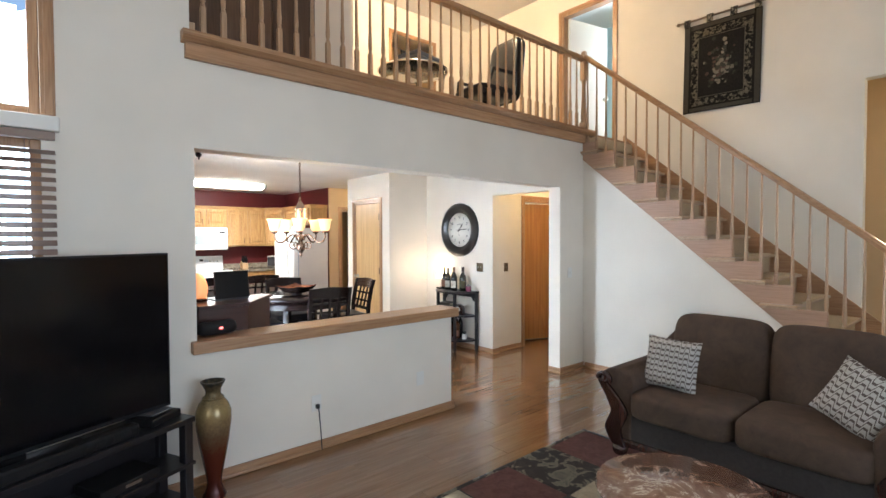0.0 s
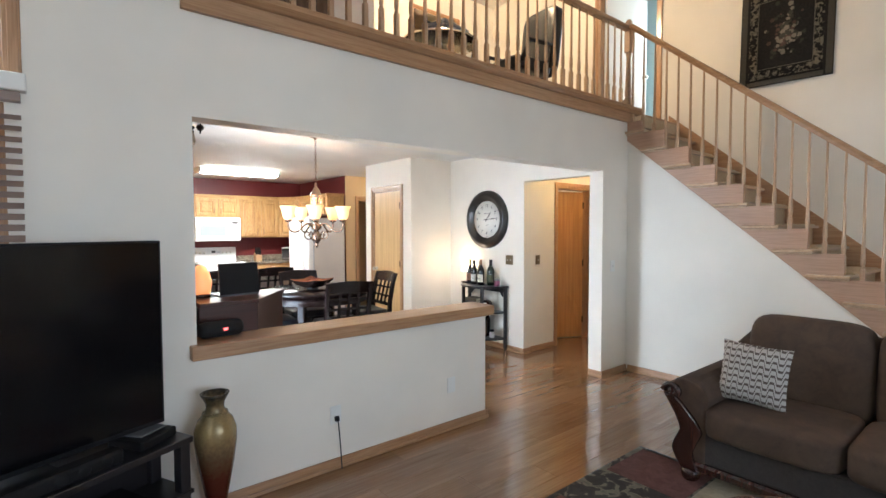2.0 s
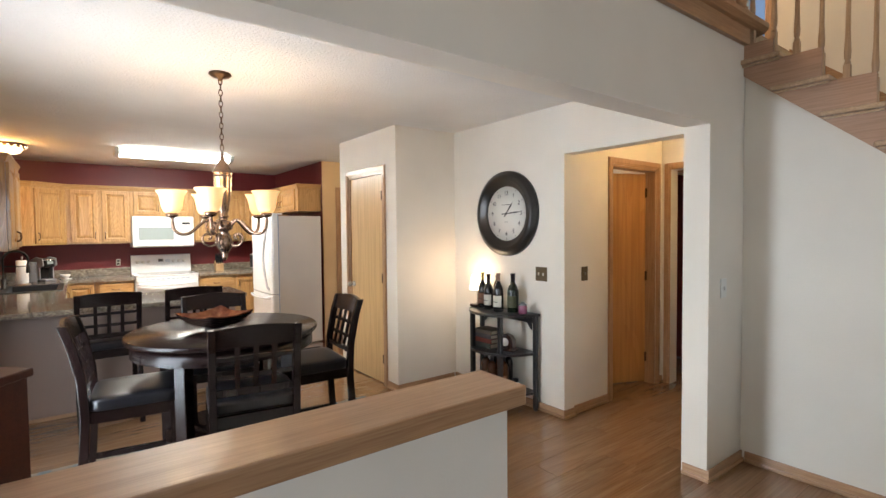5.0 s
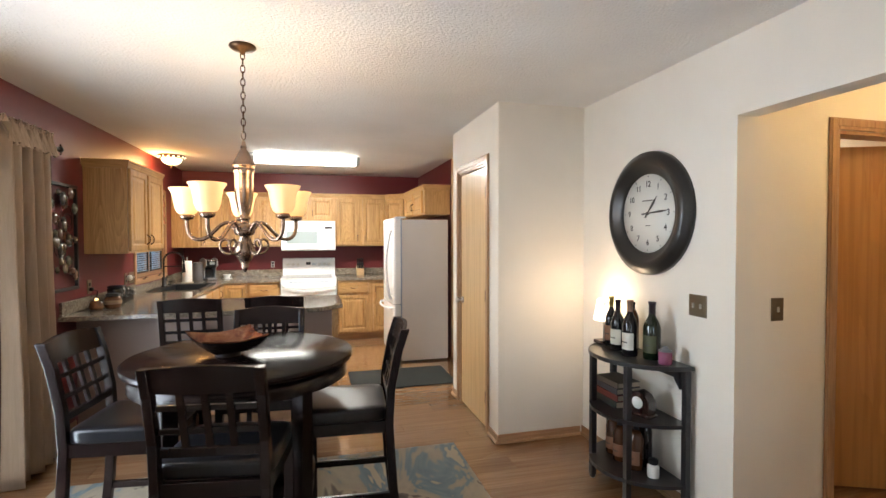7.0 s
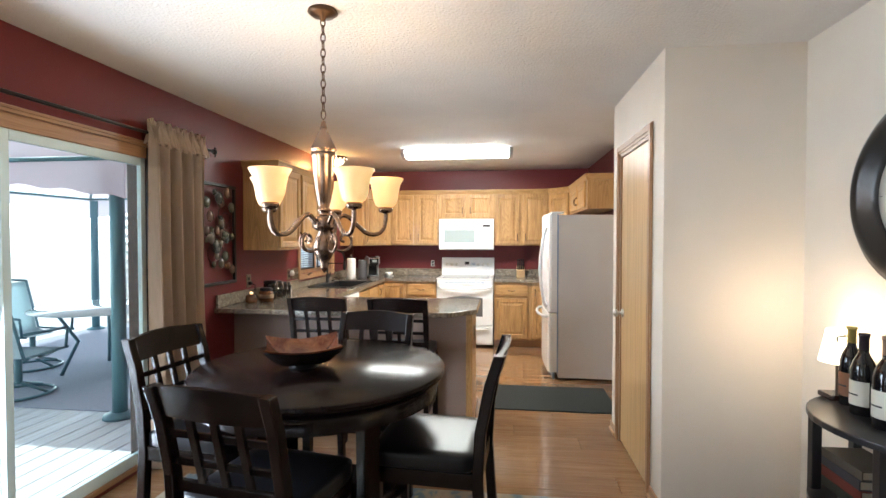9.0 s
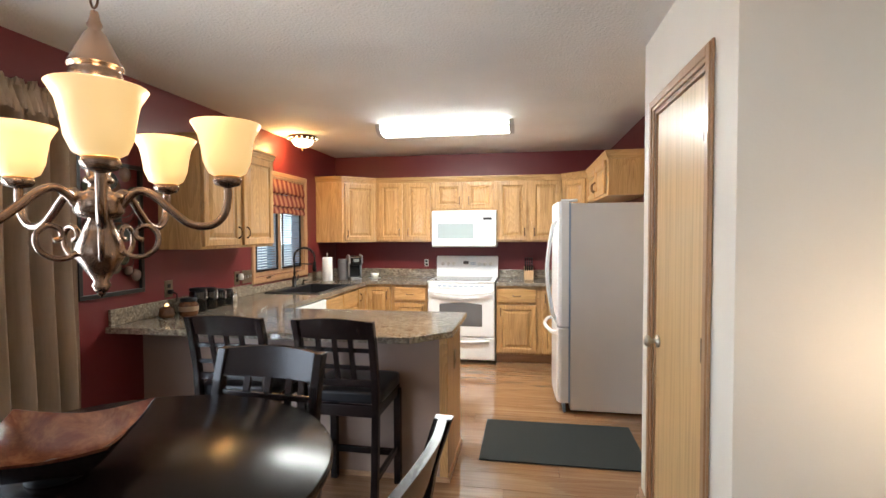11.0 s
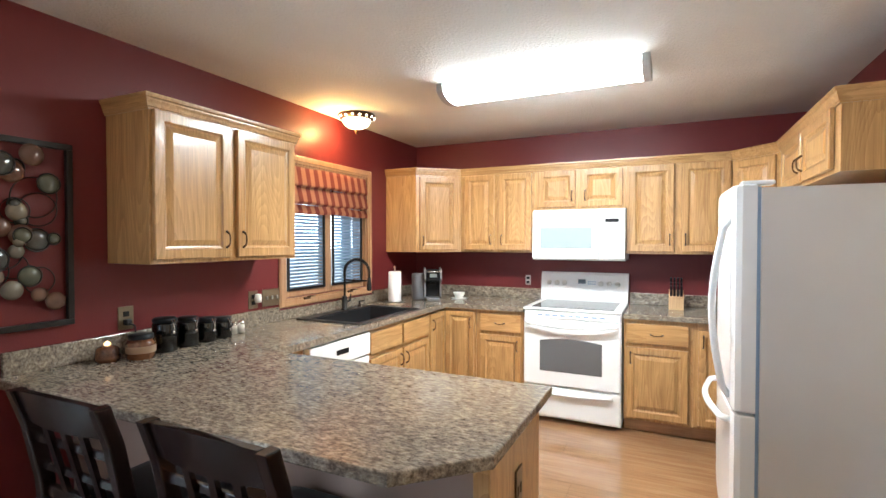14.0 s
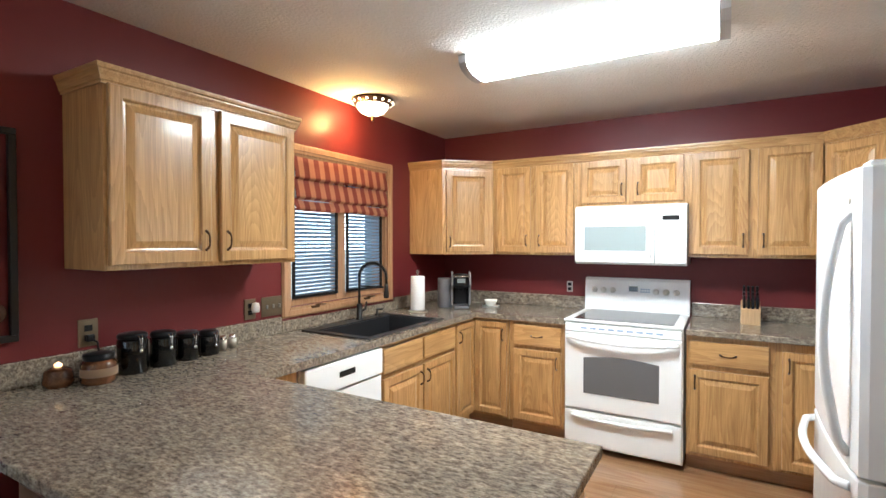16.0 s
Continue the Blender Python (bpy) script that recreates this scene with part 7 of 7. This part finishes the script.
_r = ramp(VASE, [(0.0, (0.07, 0.012, 0.008)), (0.28, (0.11, 0.025, 0.014)), (0.40, (0.15, 0.095, 0.05)), (0.52, (0.33, 0.24, 0.11)), (0.62, (0.16, 0.12, 0.06)), (0.69, (0.03, 0.03, 0.025))])
wire(VASE, _b, 0, _r, 0)
wire(VASE, _r, 0, VASE.node_tree.nodes["Principled BSDF"], "Base Color")
vs = thing("floor_vase", "tall bronze and red glazed floor vase", "vase", pose(1.02, 3.29, 0))
part("body", Geo().lathe([(0, 0), (0.062, 0), (0.066, 0.015), (0.05, 0.045), (0.04, 0.09), (0.044, 0.13), (0.062, 0.22), (0.084, 0.34), (0.098, 0.45), (0.098, 0.51), (0.08, 0.56), (0.05, 0.595), (0.042, 0.62), (0.045, 0.645), (0.064, 0.68), (0.068, 0.69), (0.06, 0.69), (0.038, 0.63), (0, 0.60)], seg=40), VASE, vs)
part("ring", Geo().tube([(0.055 * math.cos(a), 0.055 * math.sin(a), 0.592) for a in [2 * math.pi * i / 28 for i in range(28)]], 0.006, 6, True), VASE, vs)

# sofa, facing -x
sf = thing("sofa", "brown microfibre loveseat with carved mahogany arms", "sofa", pose(3.30, 1.29, 0, 0, 0, -90))
# local: x to the right along the seat, y back; front at y = 0
HW = 0.86
part("base", Geo().box((-HW + 0.20, 0.03, 0.12), (HW - 0.20, 0.82, 0.31), 0.02), SOFABASE, sf)
part("base_rail", Geo().prism([(0.0, 0.085), (0.03, 0.085), (0.03, 0.13), (0.012, 0.13), (0.0, 0.115)], -HW + 0.16, HW - 0.16, 0), MAHOGANY, sf, "carved mahogany base rail")
for s in (-1, 1):
    x0, x1 = (-0.645, 0.0) if s < 0 else (0.0, 0.645)
    part("seat_cushion", Geo().pillow((x0 + 0.002, -0.03, 0.29), (x1 - 0.002, 0.60, 0.47), 0.75, 12), SOFA, sf)
    part("back_cushion", Geo().pillow((x0 + 0.004, 0.50, 0.42), (x1 - 0.004, 0.79, 1.035), 1.15, 12, m=pose(0, 0.02, 0.015, -9, 0, 0)), SOFA, sf)
    cx = s * (HW - 0.13)
    prof = []
    for k in range(13):
        a = radians(-60 + 240 * k / 12)
        prof.append((cx + s * (0.015 + 0.125 * math.cos(a)), 0.50 + 0.105 * math.sin(a)))
    prof += [(cx - s * 0.10, 0.42), (cx - s * 0.10, 0.12), (cx + s * 0.05, 0.12), (cx + s * 0.04, 0.36)]
    part("arm", Geo().prism(prof, 0.02, 0.86, 1, bevel=0.012), SOFA, sf)
    n = 24
    outer, inner = [], []
    for k in range(n + 1):
        t = k / n
        yy = cx + s * (0.10 - 0.14 * math.sin(math.pi * min(t * 1.35, 1.0) * 0.62) + 0.05 * math.sin(math.pi * max(0, t - 0.45) * 1.8))
        zz = 0.50 - 0.42 * t
        w = 0.034 + 0.022 * math.sin(math.pi * t) + 0.014 * t
        outer.append((yy + s * w, zz))
        inner.append((yy - s * w, zz))
    part("arm_panel", Geo().prism(outer + inner[::-1], -0.012, 0.018, 1, bevel=0.007), MAHOGANY, sf, "curved glossy mahogany arm front")
    part("scroll", Geo().tube([(cx + s * (0.085 + (0.055 - 0.0045 * i) * math.cos(0.55 * i)), -0.004, 0.52 + (0.055 - 0.0045 * i) * math.sin(0.55 * i)) for i in range(11)], 0.016, 8).lathe([(0, -0.012), (0.05, -0.012), (0.05, 0.012), (0, 0.012)], seg=20, m=pose(cx + s * 0.085, 0.006, 0.52, 90, 0, 0)), MAHOGANY, sf, "carved mahogany scroll")
    part("foot", Geo().lathe([(0, 0), (0.028, 0), (0.05, 0.03), (0.055, 0.06), (0.04, 0.085), (0, 0.085)], (cx - s * 0.02, 0.03, 0), 16), MAHOGANY, sf)
    part("foot", Geo().lathe([(0, 0), (0.028, 0), (0.045, 0.12), (0, 0.12)], (cx - s * 0.02, 0.78, 0), 12), MAHOGANY, sf)
part("back_frame", Geo().prism([(-HW + 0.06, 0.12), (HW - 0.06, 0.12), (HW - 0.06, 0.66), (HW - 0.2, 0.82), (0.25, 0.85), (0, 0.85), (-0.25, 0.85), (-HW + 0.2, 0.82), (-HW + 0.06, 0.66)], 0.84, 0.94, 1, bevel=0.02), SOFA, sf)

# cushions with a looped line pattern
LINES = mat("looped_weave", (0.4, 0.38, 0.35), 0.85)
_c = coords(LINES, (1, 1, 1), False)
_s = LINES.node_tree.nodes.new("ShaderNodeSeparateXYZ")
wire(LINES, _c, 0, _s, 0)


def mth(m, op, a, b=None, c=None):
    n = m.node_tree.nodes.new("ShaderNodeMath")
    n.operation = op
    for i, v in enumerate((a, b, c)):
        if v is None:
            continue
        if isinstance(v, (int, float)):
            n.inputs[i].default_value = v
        else:
            wire(m, v[0], v[1], n, i)
    return (n, 0)


_u = mth(LINES, "MULTIPLY", (_s, 0), 104.0)
_wv = mth(LINES, "SINE", _u)
_wv = mth(LINES, "MULTIPLY", _wv, 1.8)
_wv = mth(LINES, "MINIMUM", mth(LINES, "MAXIMUM", _wv, -1.0), 1.0)
_v = mth(LINES, "MULTIPLY_ADD", (_s, 2), 165.0, mth(LINES, "MULTIPLY", _wv, 3.6))
_q = mth(LINES, "SINE", _v)
_r = ramp(LINES, [(0.22, (0.085, 0.062, 0.052)), (0.38, (0.40, 0.365, 0.33))])
wire(LINES, mth(LINES, "MULTIPLY_ADD", _q, 0.5, 0.5)[0], 0, _r, 0)
wire(LINES, _r, 0, LINES.node_tree.nodes["Principled BSDF"], "Base Color")


def throw_pillow(m):
    p = thing("throw_pillow", "grey patterned square throw pillow on brown sofa", "pillow", m, "sofa pillows")

    def side(sgn):
        def fn(u, v):
            a, b = 2 * u - 1, 2 * v - 1
            e = (1 - a ** 4) * (1 - b ** 4)
            pinch = 1 - 0.06 * (1 - a * a) * abs(b) ** 3
            pinch2 = 1 - 0.06 * (1 - b * b) * abs(a) ** 3
            return (0.178 * a * pinch2, sgn * 0.075 * e ** 0.6, 0.178 * b * pinch)
        return fn
    part("cover", Geo().grid(side(-1), 18, 18).grid(side(1), 18, 18), LINES, p)
    return p


throw_pillow(pose(3.60, 1.77, 0.640, -14, 3, -84))
throw_pillow(pose(3.60, 0.755, 0.635, -18, 24, -108))

# coffee table
ct = thing("coffee_table", "round coffee table with brown marble top", "coffee table", pose(2.27, 1.13, 0.013))
part("tabletop", Geo().lathe([(0, 0.425), (0.325, 0.425), (0.345, 0.432), (0.35, 0.444), (0.342, 0.457), (0, 0.46)], seg=48), MARBLE, ct, "polished brown marble top")
part("rim", Geo().lathe([(0, 0.385), (0.29, 0.385), (0.30, 0.40), (0.315, 0.424), (0, 0.424)], seg=40), MAHOGANY, ct)
for n in range(4):
    m = pose(0, 0, 0, 0, 0, 45 + 90 * n)
    part("leg", Geo().tube([(0.24, 0, 0.385), (0.27, 0, 0.30), (0.24, 0, 0.15), (0.25, 0, 0.04), (0.275, 0, 0.0)], [0.035, 0.032, 0.022, 0.02, 0.026], 10, m=m), MAHOGANY, ct)

# living room rug in squares
LEAF = [speckled("rug_%s" % n, st, sc, 0.95, relief=0.5, detail=d) for n, st, sc, d in (
    ("dark_leaf", [(0.42, (0.03, 0.024, 0.02)), (0.52, (0.045, 0.036, 0.03)), (0.56, (0.17, 0.15, 0.105)), (0.7, (0.10, 0.09, 0.065))], 9, 2),
    ("maroon", [(0.35, (0.085, 0.03, 0.025)), (0.7, (0.14, 0.06, 0.05))], 16, 4),
    ("beige", [(0.35, (0.26, 0.22, 0.15)), (0.7, (0.36, 0.31, 0.22))], 20, 4),
    ("taupe", [(0.35, (0.12, 0.10, 0.08)), (0.7, (0.18, 0.16, 0.13))], 20, 4))]
rg = thing("rug", "brown, maroon and beige patchwork living room rug", "rug")
part("backing", Geo().box((0.78, -0.02, 0.001), (3.52, 2.42, 0.009), 0.003), LEAF[0], rg)
random.seed(21)
order = [[0, 1, 2, 0, 3], [2, 0, 1, 3, 0], [0, 2, 0, 1, 2], [1, 0, 3, 0, 1], [0, 3, 0, 2, 0], [3, 1, 0, 2, 1]]
for i in range(6):
    for j in range(5):
        x, y = 0.82 + 0.445 * i, 0.02 + 0.475 * j
        part("square", Geo().box((x, y, 0.0092), (x + 0.43, y + 0.46, 0.0125), 0.001), LEAF[order[i][j]], rg)

# foyer door and bedroom glimpse
setting(Geo().box((8.17, -0.6, 0), (8.198, 0.3, 2.03), 0.004).done("door_5", mat("dark_red_door", (0.10, 0.02, 0.018), 0.4)), "dark red foyer door", "door")
casing("trim_foyer", "x", 8.198, -1, -0.6, 0.3, 2.03)

casing("trim_hall_end", "x", XT, -1, 3.70, 4.54, 2.03)
# laundry glimpse
wd = thing("hanging_shelf", "oak wall shelf in the laundry room", "shelf", pose(5.0, 9.75, 1.3))
for z in (0, 0.3, 0.6):
    part("board", Geo().box((-0.4, 0, z), (0.4, 0.24, z + 0.02), 0.003), TRIM_X, wd)

# ---- outside the patio door ----
dkm = thing("deck", "pale weathered grey wooden deck boards outside", "deck", kind="structure")
first = None
for i in range(44):
    x = 0.80 - 0.145 * i
    if first is None:
        first = part("board", Geo().box((-0.069, 2.6, -0.06), (0.069, 13.0, -0.03), 0.004), DECKING, dkm)
        first.matrix_local = pose(x, 0, 0)
    else:
        same_part(first, dkm, pose(x, 0, 0))
part("joists", Geo().box((-5.6, 2.7, -0.3), (0.85, 12.9, -0.065)), DECKING, dkm)
k = thing("outdoor_rug", "dark grey outdoor rug on deck", "rug")
part("weave", Geo().box((-3.4, 7.03, -0.0295), (0.55, 10.6, -0.02), 0.003), speckled("outdoor_weave", [(0.35, (0.26, 0.31, 0.38)), (0.65, (0.34, 0.39, 0.46))], 60, 0.9), k)
gz = thing("gazebo", "metal-framed patio gazebo with grey fabric canopy", "gazebo", pose(0.12, -0.30, 0))
PATINA = mat("teal_painted_metal", (0.10, 0.22, 0.26), 0.4, 0.1)
FABR = mat("taupe_canopy", (0.74, 0.68, 0.73), 0.8)
cloth_through(FABR, 0.75)
for x in (-3.4, 0.0):
    for y in (7.25, 10.7):
        part("post", Geo().tube([(x, y, -0.028), (x, y, 2.05)], 0.055, 10).lathe([(0, 0), (0.13, 0), (0.12, 0.03), (0.06, 0.05)], (x, y, -0.0285), 14), PATINA, gz)
for (xa, ya, xb, yb) in ((-3.6, 7.1, 0.2, 7.1), (-3.6, 10.85, 0.2, 10.85), (-3.6, 7.1, -3.6, 10.85), (0.2, 7.1, 0.2, 10.85)):
    def val(u, v, xa=xa, ya=ya, xb=xb, yb=yb):
        drop = 0.17 + 0.16 * abs(2 * u - 1) ** 2
        return (xa + (xb - xa) * u, ya + (yb - ya) * u, 2.1 - drop * v + 0.012 * math.sin(u * 60) * v)
    part("valance", Geo().grid(val, 40, 3), FABR, gz, "scalloped fabric valance")
g = Geo()
q = [g.bm.verts.new(p) for p in ((-3.6, 7.1, 2.112), (0.2, 7.1, 2.112), (0.2, 10.85, 2.112), (-3.6, 10.85, 2.112), (-1.7, 8.97, 2.95))]
for f in ((0, 1, 4), (1, 2, 4), (2, 3, 4), (3, 0, 4)):
    g.bm.faces.new([q[i] for i in f])
part("canopy", g, FABR, gz, "grey fabric canopy roof")
for x, y in ((-3.6, 7.1), (0.2, 7.1), (0.2, 10.85), (-3.6, 10.85)):
    part("rib", Geo().tube([(x, y, 2.095), (-1.7, 8.97, 2.93)], 0.018, 6), PATINA, gz)
for (xa, ya, xb, yb) in ((-3.6, 7.1, 0.2, 7.1), (-3.6, 10.85, 0.2, 10.85), (-3.6, 7.1, -3.6, 10.85), (0.2, 7.1, 0.2, 10.85)):
    part("rail", Geo().tube([(xa, ya, 2.09), (xb, yb, 2.09)], 0.02, 6), PATINA, gz)
pt = thing("patio_table", "glass-topped patio dining table", "table", pose(-1.10, 8.25, -0.02))
part("glass_top", Geo().lathe([(0, 0.70), (0.74, 0.70), (0.74, 0.712), (0, 0.712)], seg=36), mat("frosted_patio_glass", (0.45, 0.55, 0.56), 0.1), pt)
for n in range(4):
    a = radians(45 + 90 * n)
    part("leg", Geo().tube([(0.5 * math.cos(a), 0.5 * math.sin(a), 0.70), (0.3 * math.cos(a), 0.3 * math.sin(a), 0.35), (0.45 * math.cos(a), 0.45 * math.sin(a), 0.0)], 0.018, 8), PATINA, pt)


def patio_chair(m):
    c = thing("patio_chair", "metal patio swivel chair with pale sling seat", "chair", m, "patio chairs")
    SL = mat("pale_sling", (0.6, 0.72, 0.74), 0.7) if "pale_sling" not in bpy.data.materials else bpy.data.materials["pale_sling"]
    part("sling", Geo().grid(lambda u, v: (-0.25 + 0.5 * u, 0.24 - 0.5 * min(v * 2, 1) - 0.16 * max(v * 2 - 1, 0), 0.40 - 0.04 * math.sin(math.pi * min(v * 2, 1)) + 0.55 * max(v * 2 - 1, 0)), 4, 16, thick=0.006), SL, c)
    for s in (-1, 1):
        part("side_frame", Geo().tube([(s * 0.27, 0.26, 0.40), (s * 0.27, -0.26, 0.40), (s * 0.27, -0.43, 0.96)], 0.014, 8).tube([(s * 0.28, 0.22, 0.40), (s * 0.30, 0.22, 0.60), (s * 0.30, -0.28, 0.62)], 0.014, 8), PATINA, c)
    part("back_bar", Geo().tube([(-0.27, -0.43, 0.96), (0, -0.45, 1.0), (0.27, -0.43, 0.96)], 0.014, 8), PATINA, c)
    part("base_ring", Geo().tube([(0.27 * math.cos(a), 0.27 * math.sin(a), 0.016) for a in [2 * math.pi * i / 24 for i in range(24)]], 0.014, 6, True), PATINA, c)
    part("pedestal", Geo().tube([(0, 0, 0.36), (0, 0, 0.10)], 0.03, 8).tube([(-0.27, 0, 0.03), (0, 0, 0.12), (0.27, 0, 0.03)], 0.014, 6).tube([(0, -0.27, 0.03), (0, 0, 0.12), (0, 0.27, 0.03)], 0.014, 6), PATINA, c)
    return c


pc = patio_chair(pose(-0.12, 8.42, -0.02, 0, 0, 82))
copy_thing(pc, pose(-2.05, 8.2, -0.02, 0, 0, -95))
copy_thing(pc, pose(-1.0, 9.25, -0.02, 0, 0, 175))
copy_thing(pc, pose(-1.25, 7.32, -0.02, 0, 0, 8))
tr = thing("trellis", "white lattice privacy screen beside gazebo", "trellis", pose(-2.7, 11.0, -0.03))
for a in ((-0.6, 0, -0.54, 2.0), (0.54, 0, 0.6, 2.0), (-0.54, 1.94, 0.54, 2.0), (-0.54, 0.0, 0.54, 0.06)):
    part("frame", Geo().box((a[0], -0.02, a[1]), (a[2], 0.02, a[3])), WHITEPL, tr)
for i in range(26):
    for s in (-1, 1):
        c0 = -2.5 + 0.15 * i
        ends = []
        for zz in (0.06, 1.94):
            xx = c0 + (zz if s > 0 else 2.0 - zz) - 0.6
            ends.append((xx, zz))
        (xa, za), (xb, zb2) = ends
        lo, hi = -0.54, 0.54
        if max(xa, xb) < lo or min(xa, xb) > hi:
            continue
        def clip(xq):
            return za + (zb2 - za) * (xq - xa) / (xb - xa)
        p0, p1 = (xa, za), (xb, zb2)
        pp = []
        for (px, pz) in (p0, p1):
            if px < lo:
                px, pz = lo, clip(lo)
            if px > hi:
                px, pz = hi, clip(hi)
            pp.append((px, 0.006 * s, pz))
        if (Vector(pp[0]) - Vector(pp[1])).length > 0.1:
            part("lath", Geo().tube(pp, 0.016, 4), WHITEPL, tr)
# ---- floor planks ----
PW, PL = 0.19, 1.24
sizes = {}
single = 0
rest = Geo()
nrow = 0
y = -2.98
while y < YB:
    x = -1.3 - PL * ((nrow * 0.37) % 1.0)
    while x < 6.3:
        a, b = max(x, -1.3 if y < YL else XR - 0.14), min(x + PL, 6.3 if y > 3.6 or y < 1.2 else XT)
        if b - a > 0.02:
            near = 1.6 < y < 8.4 and 0.9 < b and a < 4.4 and single < 300
            key = round(b - a, 2)
            if near:
                if key not in sizes:
                    sizes[key] = part("plank", Geo().box((0.0004, 0.0004, 0), (key - 0.0004, PW - 0.0004, 0.0115), 0.0008, seg=1), FLOOR, floor)
                    sizes[key].matrix_local = pose(a, y, -0.0115)
                else:
                    same_part(sizes[key], floor, pose(a, y, -0.0115))
                single += 1
            else:
                rest.box((a + 0.0004, y + 0.0004, -0.0115), (b - 0.0004, y + PW - 0.0004, 0.0))
        x += PL
    y += PW
    nrow += 1
tagged(part("planks", rest, FLOOR, floor), kind="stuff")
